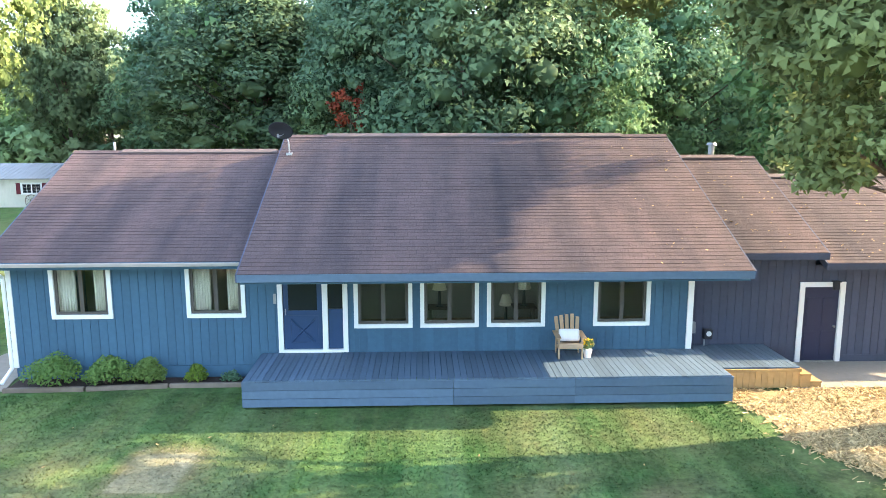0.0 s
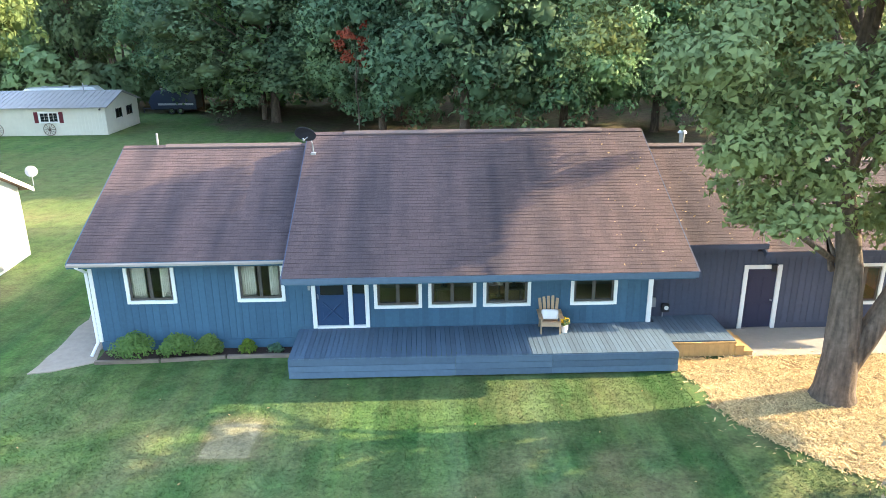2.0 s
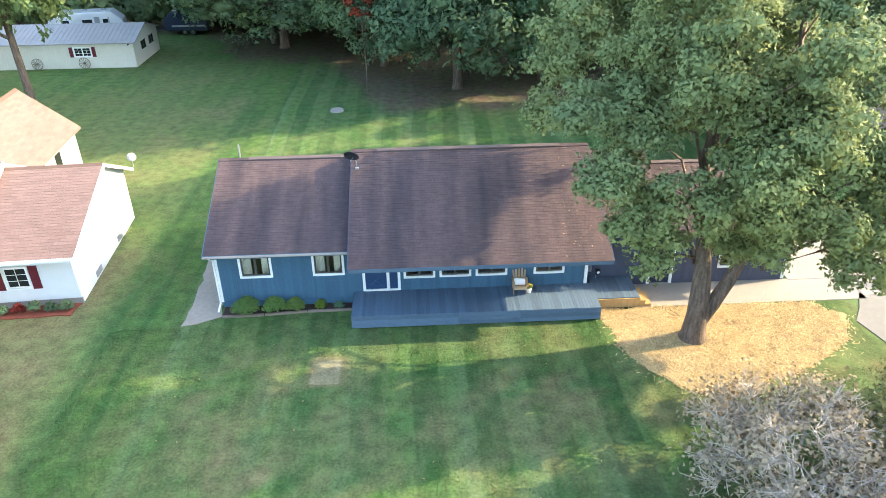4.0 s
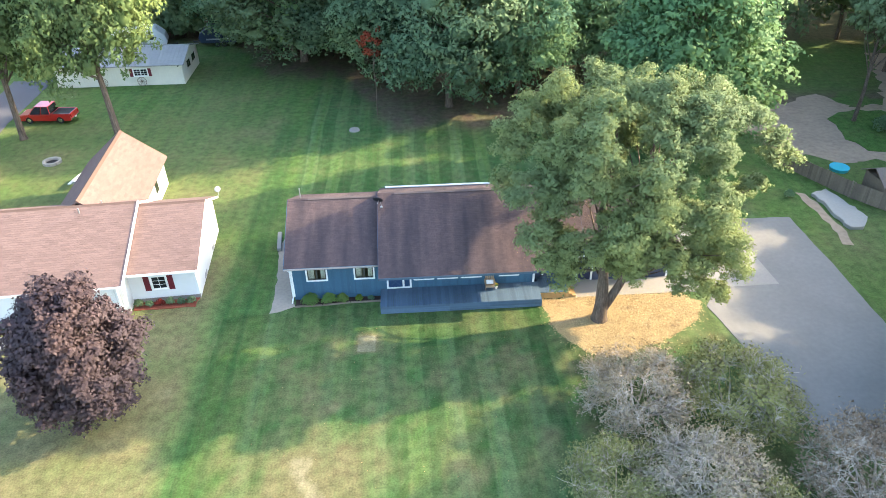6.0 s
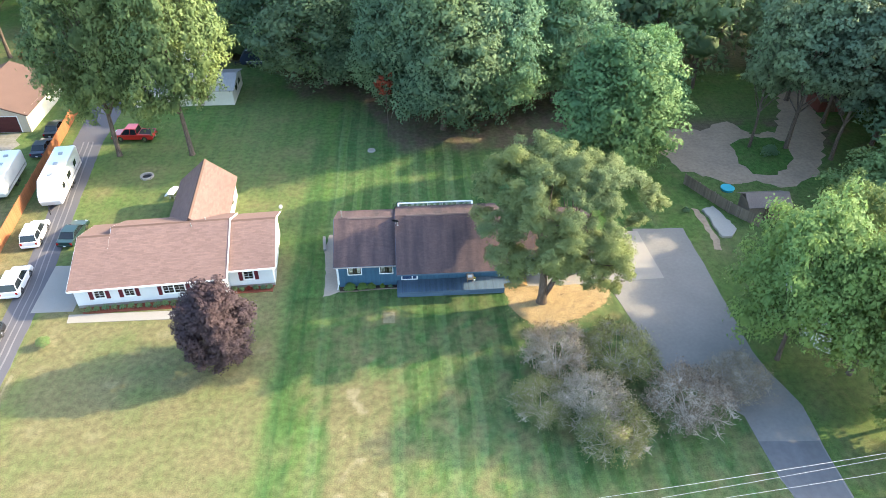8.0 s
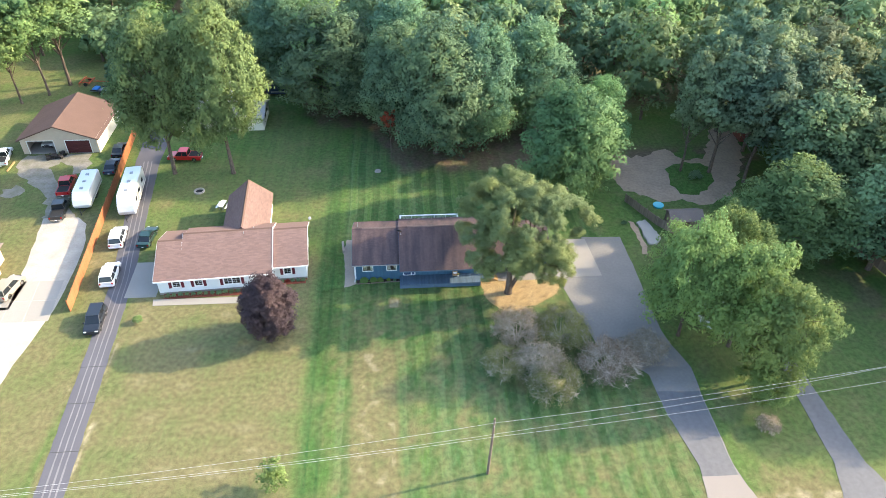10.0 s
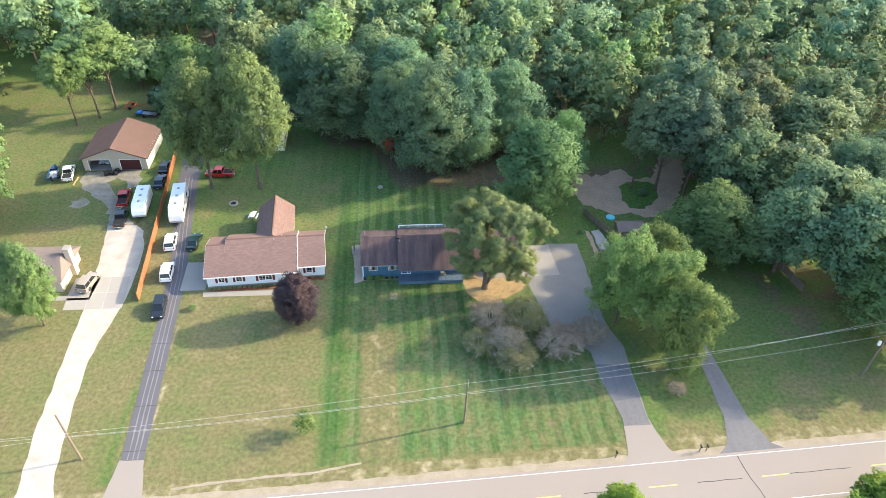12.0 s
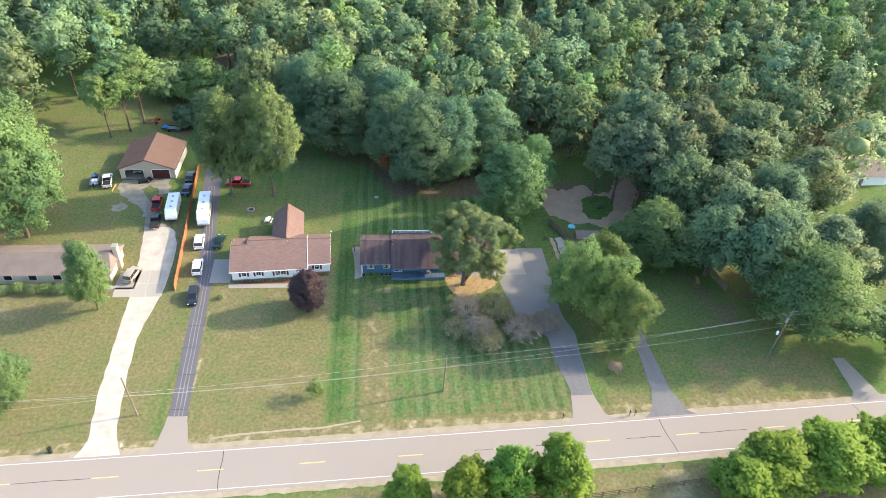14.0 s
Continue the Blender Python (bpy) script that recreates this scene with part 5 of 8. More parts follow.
part("back_wall", boxes((-10.2, 15.8, 8.65, 8.8, 0, 2.6)), M_siding, house)
part("inner_wall", boxes((-10.19, 6.09, 3.4, 3.5, 0.5, 3.1)), M_interior, house)
part("inner_floor", boxes((-10.19, 6.09, 0.16, 3.39, 0.5, 0.6)), M_chairwood, house)
part("inner_ceiling", boxes((-10.19, 6.09, 0.16, 3.39, 3.0, 3.08)), M_interior, house)
part("skirting_board", boxes((-10.37, -4.42, -0.022, -0.002, 0.10, 0.36)), M_siding, house)
part("soffit", boxes((-4.36, 6.70, -2.0, -0.02, 2.80, 2.83)), M_siding, house)
part("garage_skirting", boxes((6.7, 9.3, 0.728, 0.748, 0.0, 0.2), (10.56, 15.95, 0.728, 0.748, 0.0, 0.2)), M_siding_dark, house)

siding(house, -10.35, 6.1, 0.37, 3.05, 0.0, [(h[0] - 0.001, h[1] + 0.001, h[2], h[3] + 0.4) for h in wing_win] + main_win + [(DOOR[0], DOOR[1], 0.0, DOOR[3]), (-4.4, 6.1, 0.0, 0.6), (-4.35, 6.2, 2.79, 3.2)], M_siding)
siding(house, 6.42, 15.84, 0.2, 2.6, 0.75, [(GDOOR[0], GDOOR[1], 0.0, GDOOR[3]), GWIN], M_siding_dark)

for h in wing_win:
    window(house, h[0], h[1], h[2], h[3], -0.014)
for k, h in enumerate(main_win):
    window(house, h[0], h[1], h[2], h[3], -0.014)
window(house, *GWIN, 0.736, sashes=2)
# corner trims
part("corner_trim", boxes((6.11, 6.25, -0.045, 0.14, 0.60, 2.8)), M_white, house, "white corner trim board")
part("corner_trim", boxes((15.84, 15.99, 0.705, 0.86, 0.05, 2.6)), M_white, house, "white corner trim board")
part("corner_trim", boxes((-10.42, -10.31, -0.045, 0.1, 0.36, 3.0)), M_white, house, "white corner trim board")

for k in range(16):
    part("frieze_board", boxes((6.42 + 0.205 * k, 6.615 + 0.205 * k, 0.728, 0.75, 2.6, 3.1)), M_siding_dark, house)
part("frieze_backing", boxes((6.42, 9.7, 0.75, 0.9, 2.625, 3.1)), M_siding_dark, house)

# roofs
WING = ((-0.5, 3.05), (4.5, 5.47), (9.3, 3.15))
MAIN = ((-2.05, 3.04), (4.0, 5.92), (9.6, 3.25))
MID = ((0.25, 3.03), (4.6, 5.26), (9.3, 2.9))
GAR = ((0.25, 2.76), (4.5, 4.68), (9.2, 2.6))
roofs = []
for nm, xa, xb, (f, r, b), fas, seed, singles in (("wing_roof", -10.72, -4.42, WING, M_siding, 1, None), ("main_roof", -4.40, 6.75, MAIN, M_deck, 2, (-1.4, 4.8, 2, 17)), ("middle_roof", 6.41, 9.72, MID, M_siding_dark, 3, None), ("garage_roof", 9.74, 16.3, GAR, M_siding_dark, 4, None)):
    ob = roof(house, xa, xb, f, r, b, 0.13, M_felt, fas, nm)
    shingles(ob, xa, xb, b, r, M_shingle, seed + 20)
    shingles(ob, xa, xb, f, r, M_shingle, seed, singles, single_mat=M_shingle_piece)
    ridge_cap(ob, xa, xb, r[0], r[1] + 0.005, M_shingle)
    roofs.append(ob)
ridge_cap(roofs[0], -9.3, -4.75, 4.5, 5.505, M_vent, "ridge_vent", 0.15, 0.035)
ridge_cap(roofs[1], -3.2, 5.4, 4.0, 5.955, M_vent, "ridge_vent", 0.15, 0.035)
ridge_cap(roofs[2], 6.8, 9.1, 4.6, 5.295, M_vent, "ridge_vent", 0.15, 0.035)
ridge_cap(roofs[3], 10.1, 15.6, 4.5, 4.715, M_vent, "ridge_vent", 0.15, 0.035)
part("flashing", profile([(-0.5, 3.06), (4.5, 5.48), (4.5, 5.56), (-0.5, 3.14)], -4.44, -4.425), M_dark, roofs[0])

M_gutter = material("cream_gutter_paint", (0.40, 0.36, 0.32), 0.5, 0.1, 4, 0.8, 0.05, 20)
# gutter and downspout on the wing
gut = part("gutter", profile([(-0.65, 3.025), (-0.63, 2.95), (-0.56, 2.95), (-0.54, 3.025), (-0.55, 3.025), (-0.57, 2.962), (-0.62, 2.962), (-0.64, 3.025)], -10.72, -4.46), M_gutter, house, "cream metal gutter")
bm = bmesh.new()
for a, b in (((-10.46, -0.58, 2.93), (-10.46, -0.1, 2.62)), ((-10.46, -0.09, 2.64), (-10.46, -0.07, 0.35)), ((-10.46, -0.07, 0.36), (-10.52, -0.45, 0.10))):
    rod(bm, a, b, 0.045, seg=8)
part("downspout", bm, M_white, house, "white downspout")

# front door with its side light
d0 = empty("front_door", "", "")
d0.parent = house
part("door_casing", boxes((-3.99, -3.87, -0.05, 0.02, 0.67, 2.84), (-2.41, -2.29, -0.05, 0.02, 0.67, 2.84), (-3.87, -2.41, -0.048, 0.02, 2.72, 2.84), (-2.91, -2.78, -0.05, 0.02, 0.74, 2.72)), M_white, d0, "white painted casing")
part("threshold", boxes((-3.87, -2.41, -0.07, 0.1, 0.67, 0.74)), M_white, d0)
leaf = part("door_leaf", boxes((-3.86, -2.92, 0.0, 0.045, 0.75, 1.72), (-3.86, -3.74, 0.0, 0.045, 1.72, 2.71), (-3.04, -2.92, 0.0, 0.045, 1.72, 2.71), (-3.74, -3.04, 0.0, 0.045, 2.58, 2.71)), M_door, d0, "navy storm door with a crossbuck")
part("screen", boxes((-3.74, -3.04, 0.015, 0.02, 1.72, 2.58)), M_darkglass, leaf, "dark screen")
bm = boxes((-3.76, -3.02, -0.012, 0.0, 0.84, 0.92), (-3.76, -3.02, -0.012, 0.0, 1.52, 1.60), (-3.76, -3.68, -0.012, 0.0, 0.92, 1.52), (-3.10, -3.02, -0.012, 0.0, 0.92, 1.52))
rod(bm, (-3.68, -0.006, 0.93), (-3.10, -0.006, 1.51), 0.03, seg=4)
rod(bm, (-3.68, -0.006, 1.51), (-3.10, -0.006, 0.93), 0.03, seg=4)
part("crossbuck", bm, M_door, leaf)
part("door_handle", rods(((-3.8, -0.05, 1.62), (-3.8, -0.05, 1.78), 0.012), ((-3.8, -0.05, 1.7), (-3.8, 0.0, 1.7), 0.01)), M_grey, leaf)
part("sidelight_panel", boxes((-2.77, -2.42, 0.0, 0.04, 0.75, 1.75)), M_door, d0)
part("sidelight_pane", boxes((-2.77, -2.42, 0.01, 0.02, 1.76, 2.71)), M_darkglass, d0)
part("house_number", boxes((-4.09, -4.02, -0.03, -0.016, 1.9, 2.15)), M_grey, house, "pale vertical plaque")
# garage side door
d1 = empty("side_door", "", "")
d1.parent = house
part("door_casing", boxes((9.33, 9.46, 0.70, 0.77, 0.02, 2.17), (10.40, 10.53, 0.70, 0.77, 0.02, 2.17), (9.46, 10.40, 0.702, 0.77, 2.04, 2.17)), M_white, d1, "white painted casing")
leaf = part("door_leaf", boxes((9.47, 10.39, 0.76, 0.80, 0.05, 2.03)), M_door_dark, d1, "dark navy panelled door")
for xa, xb in ((9.57, 9.88), (9.98, 10.29)):
    for za, zb in ((0.2, 0.85), (1.0, 1.75)):
        part("door_panel", boxes((xa, xb, 0.748, 0.762, za, zb), bevel=0.006), M_door_dark, leaf)
part("door_knob", rods(((10.31, 0.70, 0.98), (10.31, 0.76, 0.98), 0.03)), M_grey, leaf)
part("threshold", boxes((9.46, 10.40, 0.68, 0.8, 0.02, 0.05)), M_concrete, d1)
lantern = tagged(part("wall_lantern", boxes((10.17, 10.31, 0.60, 0.70, 1.98, 2.18), (10.15, 10.33, 0.58, 0.735, 2.18, 2.21), bevel=0.01), M_dark), "dark metal wall lantern above the side door", "lantern")
# gas meter by the corner
gm = empty("gas_meter", "grey gas meter with pipes on the wall", "gas meter")
part("meter_body", boxes((6.80, 7.02, 0.50, 0.68, 0.72, 0.98), bevel=0.03), M_dark, gm)
part("meter_dial", rods(((6.91, 0.48, 0.88), (6.91, 0.51, 0.88), 0.07)), M_white, gm)
part("meter_pipe", rods(((6.84, 0.6, 0.5), (6.84, 0.6, 0.75), 0.022), ((6.99, 0.6, 0.75), (6.99, 0.73, 0.75), 0.022)), M_grey, gm)
bx = tagged(part("meter_box", boxes((6.46, 6.62, 0.64, 0.74, 0.85, 1.15), bevel=0.01), M_grey), "grey electric box on the siding", "electric box")
# roof dish
dish = empty("satellite_dish", "dark satellite dish on a bent pipe at the roof edge", "satellite dish")
bm = bmesh.new()
bmesh.ops.create_uvsphere(bm, u_segments=24, v_segments=12, radius=1.0)
for v in bm.verts:
    v.co = Vector((v.co.x * 0.37, v.co.y * 0.045 + 0.10 * (v.co.x ** 2 + v.co.z ** 2) * -1.0, v.co.z * 0.27))
ob = part("reflector", bm, M_dark, dish, "dark grey oval reflector", True)
ob.matrix_basis = pose(-4.3, 2.98, 6.12, 28, 0, -18)
part("mast", rods(((-4.12, 3.0, 5.44), (-4.14, 3.0, 5.78), 0.022), ((-4.14, 3.0, 5.77), (-4.25, 3.05, 6.1), 0.022)), M_grey, dish)
part("feed_arm", rods(((-4.25, 3.05, 5.98), (-4.35, 2.65, 5.92), 0.012), ((-4.35, 2.65, 5.90), (-4.35, 2.62, 5.98), 0.03)), M_grey, dish)
part("foot_plate", boxes((-4.2, -4.04, 2.9, 3.1, 5.38, 5.47)), M_grey, dish)
fl = empty("flue_pipe", "galvanised flue pipe with a rain cap on the roof", "flue")
part("pipe", rods(((8.55, 5.0, 4.9), (8.55, 5.0, 5.62), 0.09), seg=14), M_grey, fl)
part("rain_cap", rods(((8.55, 5.0, 5.62), (8.55, 5.0, 5.70), 0.16, 0.12), seg=14), M_grey, fl)
vp = tagged(part("vent_pipe", rods(((-10.0, 5.6, 4.7), (-10.0, 5.6, 5.75), 0.04)), M_grey), "thin grey vent pipe on the wing roof", "vent pipe")

# curtains and lamps behind the windows
def curtain(x0, x1, z0, z1, y):
    n = 22
    xs = [x0 + (x1 - x0) * k / n for k in range(n + 1)]
    pts = [(x, y + 0.03 * math.sin(k * 2.1)) for k, x in enumerate(xs)]
    verts = [(x, yy, z) for z in (z0, z1) for x, yy in pts]
    faces = [(k, k + 1, n + 2 + k, n + 1 + k) for k in range(n)]
    me = mesh_from("curtain", verts, faces, M_curtain, True)
    bm = bmesh.new()
    bm.from_mesh(me)
    bmesh.ops.solidify(bm, geom=bm.faces[:], thickness=0.008)
    return tagged(part("curtain", bm, M_curtain), "cream cloth curtain drawn aside behind the window", "curtain", "curtains")


for xa, xb in ((-9.32, -8.86), (-8.42, -8.03), (-6.09, -5.62), (-5.22, -4.84)):
    curtain(xa, xb, 1.5, 2.93, 0.13)
def table_lamp(x, y, z):
    ob = empty("table_lamp", "table lamp with a cream cone shade by the window", "lamp", "lamps")
    part("shade", rods(((x, y, z), (x, y, z + 0.28), 0.19, 0.10), seg=20), M_shade, ob)
    part("lamp_base", rods(((x, y, z - 0.42), (x, y, z), 0.05, 0.03), ((x, y, z - 0.45), (x, y, z - 0.42), 0.1), seg=12), M_dark, ob)
    part("side_table", boxes((x - 0.3, x + 0.3, y - 0.25, y + 0.25, z - 0.49, z - 0.451), (x - 0.26, x - 0.21, y - 0.2, y - 0.15, 0.6, z - 0.49), (x + 0.21, x + 0.26, y - 0.2, y - 0.15, 0.6, z - 0.49), (x - 0.26, x - 0.21, y + 0.15, y + 0.2, 0.6, z - 0.49), (x + 0.21, x + 0.26, y + 0.15, y + 0.2, 0.6, z - 0.49)), M_bark, ob)


table_lamp(-0.02, 1.0, 2.0)
table_lamp(2.15, 0.8, 2.05)
table_lamp(1.75, 1.3, 1.5)

# ---- deck ----
deck = empty("deck", "low blue-grey stained wooden porch deck along the house", "deck")
bm = boxes((-0.066, 0.066, -1.02, 0.97, -0.019, 0.019), bevel=0.004)
board = bpy.data.meshes.new("deck_board")
bm.to_mesh(board)
bm.free()
board.materials.append(M_deck)
for k in range(77):
    piece("deck_board", board, deck, pose(-4.33 + k * 0.1405, -1.005, 0.641))
for k, (za, zb) in enumerate(((0.44, 0.62), (0.25, 0.43), (0.06, 0.24))):
    for xa, xb in ((-4.42, 0.2), (0.206, 2.9), (2.906, 6.45)):
        part("skirt_board", boxes((xa, xb, -2.035 - 0.006 * k, -2.0, za, zb), bevel=0.003), M_deck, deck)
    part("skirt_board", boxes((6.43, 6.465, -1.999, -0.02, za, zb), bevel=0.003), M_deck, deck)
    part("skirt_board", boxes((-4.435, -4.40, -1.999, -0.03, za, zb), bevel=0.003), M_deck, deck)
part("joists", boxes(*[(-4.3 + 1.3 * k, -4.26 + 1.3 * k, -1.97, -0.05, 0.1, 0.618) for k in range(9)]), M_bark, deck)
side = empty("side_deck", "small blue-grey side deck with raw pine skirting", "deck")
bm = boxes((-0.93, 0.93, -0.066, 0.066, -0.019, 0.019), bevel=0.004)
b2 = bpy.data.meshes.new("deck_board")
bm = boxes((-0.066, 0.066, -0.92, 0.92, -0.019, 0.019), bevel=0.004)
bm.to_mesh(b2)
bm.free()
b2.materials.append(M_deck)
for k in range(14):
    piece("deck_board", b2, side, pose(6.55 + k * 0.1405, -0.215, 0.511))
for k in range(13):
    part("skirt_board", boxes((6.49 + k * 0.148, 6.63 + k * 0.148, -1.165, -1.14, 0.03, 0.488)), M_rawwood, side)
part("skirt_board", boxes((8.43, 8.455, -1.14, 0.7, 0.03, 0.488)), M_rawwood, side)
part("skirt_trim", boxes((6.48, 8.46, -1.19, -1.166, 0.42, 0.49)), M_rawwood, side)
st = empty("pine_steps", "two raw pine steps beside the side deck", "steps")
for k, (xa, xb, z) in enumerate(((8.46, 8.72, 0.36), (8.46, 8.98, 0.18))):
    part("tread", boxes((xa if k == 0 else 8.70, xb, -1.18, -0.1, z - 0.035, z), bevel=0.004), M_rawwood, st)
    part("riser", boxes((xb - 0.03, xb - 0.005, -1.16, -0.12, 0.03, z - 0.036)), M_rawwood, st)
    part("stringer", boxes((8.46 if k == 0 else 8.70, xb - 0.031, -1.16, -1.12, 0.03, z - 0.036)), M_rawwood, st)

# back deck with its white railing
bd = empty("back_deck", "raised back deck with a white railing", "deck")
part("deck_floor", boxes((-4.1, 4.5, 8.82, 12.4, 0.45, 0.6)), M_deck, bd)
for xa, xb, ya, yb in ((-4.1, 4.5, 12.3, 12.38), (-4.1, -4.02, 8.9, 12.22), (4.42, 4.5, 8.9, 12.22)):
    part("top_rail", boxes((xa - 0.06, xb + 0.06, ya - 0.07, yb + 0.07, 1.80, 1.86)), M_white, bd)
    part("bottom_rail", boxes((xa, xb, ya, yb, 0.70, 0.74)), M_white, bd)
    rows = []
    n = int(max(xb - xa, yb - ya) / 0.14)
    for k in range(1, n):
        if xb - xa > 1:
            x = xa + (xb - xa) * k / n
            rows.append((x - 0.017, x + 0.017, ya + 0.02, yb - 0.02, 0.74, 1.80))
        else:
            y = ya + (yb - ya) * k / n
            rows.append((xa + 0.02, xb - 0.02, y - 0.017, y + 0.017, 0.74, 1.80))
    part("balusters", boxes(*rows), M_white, bd)
for k in range(6):
    part("rail_post", boxes((-4.12 + k * 1.704, -4.02 + k * 1.704, 12.28, 12.4, 0.0, 1.80)), M_white, bd)

# ---- on the porch and along the front ----
def adirondack(x, y, z, turn):
    ob = empty("adirondack_chair", "pale cedar adirondack chair on the porch deck", "chair")
    for k in range(5):
        a = (k - 2) * 0.115
        h = 0.78 - 0.045 * abs(k - 2) ** 1.4
        s = part("back_slat", boxes((-0.05, 0.05, -0.011, 0.011, 0, h), bevel=0.01), M_chairwood, ob)
        s.matrix_basis = pose(a, 0.27, 0.30, -24, (k - 2) * 3.0, 0)
    for k in range(6):
        s = part("seat_slat", boxes((-0.27, 0.27, -0.042, 0.042, -0.01, 0.01), bevel=0.004), M_chairwood, ob)
        s.matrix_basis = pose(0, -0.28 + k * 0.098, 0.40 - k * 0.022, -12, 0, 0)
    for sx in (-1, 1):
        part("front_leg", boxes((sx * 0.30 - 0.02, sx * 0.30 + 0.02, -0.30, -0.20, 0, 0.55), bevel=0.005), M_chairwood, ob)
        part("armrest", boxes((sx * 0.33 - 0.07, sx * 0.33 + 0.07, -0.38, 0.38, 0.55, 0.575), bevel=0.01), M_chairwood, ob)
        s = part("side_rail", boxes((-0.015, 0.015, -0.45, 0.5, -0.05, 0.05), bevel=0.005), M_chairwood, ob)
        s.matrix_basis = pose(sx * 0.262, 0.14, 0.23, -21, 0, 0)
        part("back_leg", boxes((sx * 0.30 - 0.015, sx * 0.30 + 0.015, 0.28, 0.36, 0, 0.55), bevel=0.005), M_chairwood, ob)
    part("front_apron", boxes((-0.30, 0.30, -0.33, -0.305, 0.28, 0.40), bevel=0.004), M_chairwood, ob)
    part("back_brace", boxes((-0.33, 0.33, 0.36, 0.40, 0.50, 0.55)), M_chairwood, ob)
    ob.matrix_basis = pose(x, y, z, 0, 0, turn) @ Matrix.Diagonal((0.92, 0.92, 0.95, 1))
    return ob


adirondack(3.07, -0.52, 0.66, -3)
M_floral = material("floral_cushion_print", (0.80, 0.78, 0.76), 0.9, 0.05, 3, 9.0, 0.1, 20, tone=(0.45, 0.16, 0.20))
bm = boxes((-0.25, 0.25, -0.07, 0.07, -0.15, 0.15), bevel=0.06)
cu = part("cushion", bm, M_floral, None, "", True)
cu.matrix_basis = pose(3.07, -0.50, 1.18, -24, 0, -3)
tagged(cu, "white floral cushion leaning on the chair back", "cushion")
pot = empty("flower_pot", "small pot of yellow flowers beside the chair", "flower pot")
part("pot", rods(((3.50, -0.62, 0.66), (3.50, -0.62, 0.86), 0.08, 0.11), seg=14), M_white, pot)
rng = np.random.RandomState(5)
v, f = sprays(rng, [(3.50, -0.62, 1.0)], [0.14], 160, 0.08)
piece("foliage", mesh_from("foliage", v, f, M_leaf_lit), pot)
M_petal = leaf_material("yellow_petals", (0.70, 0.42, 0.02), (0.85, 0.60, 0.05))
v, f = sprays(rng, [(3.50, -0.62, 1.04)], [0.13], 60, 0.07)
piece("blossom", mesh_from("blossom", v, f, M_petal), pot)

bed = sheet("mulch_bed", [(-10.3, -0.01), (-10.3, -0.72), (-8.5, -0.66), (-6.6, -0.5), (-4.45, -0.5), (-4.45, -0.01)], M_mulch, "dark bark mulch bed along the wall", 0.06, 0.1, uneven=0.02, step=0.3, category="flower bed")
for k, (xa, ya, xb, yb) in enumerate(((-10.3, -0.78, -8.45, -0.74), (-8.4, -0.73, -6.55, -0.58), (-6.5, -0.58, -4.47, -0.56))):
    ob = part("edging_timber", boxes((0, math.hypot(xb - xa, yb - ya), -0.05, 0.05, 0, 0.11), bevel=0.012), M_fence_old)
    ob.matrix_basis = pose(xa, ya, 0.0, 0, 0, math.degrees(math.atan2(yb - ya, xb - xa)))
    tagged(ob, "weathered landscape timber edging the bed", "timber", "bed edging")


M_leaf_bush = leaf_material("garden_shrub_leaves", (0.092, 0.185, 0.050), (0.195, 0.300, 0.085))


def bush(x, y, r, h, seed, mat, label, leaf=0.07, count=2600):
    rng = np.random.RandomState(seed)
    ob = empty("bush", label, "bush", "bushes along the wall")
    c, rr = [], []
    for k in range(14):
        a, q = k * 2.4, math.sqrt((k + 0.5) / 14)
        c.append((q * r * 0.7 * math.cos(a), q * r * 0.7 * math.sin(a), h * (0.75 - 0.42 * q) + rng.uniform(-0.05, 0.05)))
        rr.append(r * rng.uniform(0.3, 0.45))
    v, f = sprays(rng, c, rr, count, leaf, 0.85, 0.3)
    v[:, 2] = np.maximum(v[:, 2], 0.02)
    piece("foliage", mesh_from("foliage", v, f, mat), ob)
    bm = bmesh.new()
    for k in range(7):
        a = k * 0.9
        rod(bm, (0.04 * math.cos(a), 0.04 * math.sin(a), -0.05), (r * 0.5 * math.cos(a), r * 0.5 * math.sin(a), h * 0.6), 0.012, 0.005, seg=5)
    part("stems", bm, M_bark, ob)
    ob.matrix_basis = pose(x, y, 0.05)
    return ob


bush(-9.25, -0.45, 0.64, 0.92, 1, M_leaf_bush, "round green shrub in the mulch bed")
bush(-8.0, -0.40, 0.56, 0.82, 2, M_leaf_bush, "round green shrub in the mulch bed")
bush(-7.08, -0.37, 0.46, 0.74, 3, M_leaf_bush, "round green shrub in the mulch bed")
bush(-5.95, -0.32, 0.30, 0.46, 4, M_leaf_lime, "small lime-green shrub in the mulch bed", 0.06, 900)
bush(-5.15, -0.28, 0.26, 0.26, 5, M_leaf_dark, "low blue-green plant in the mulch bed", 0.05, 700)


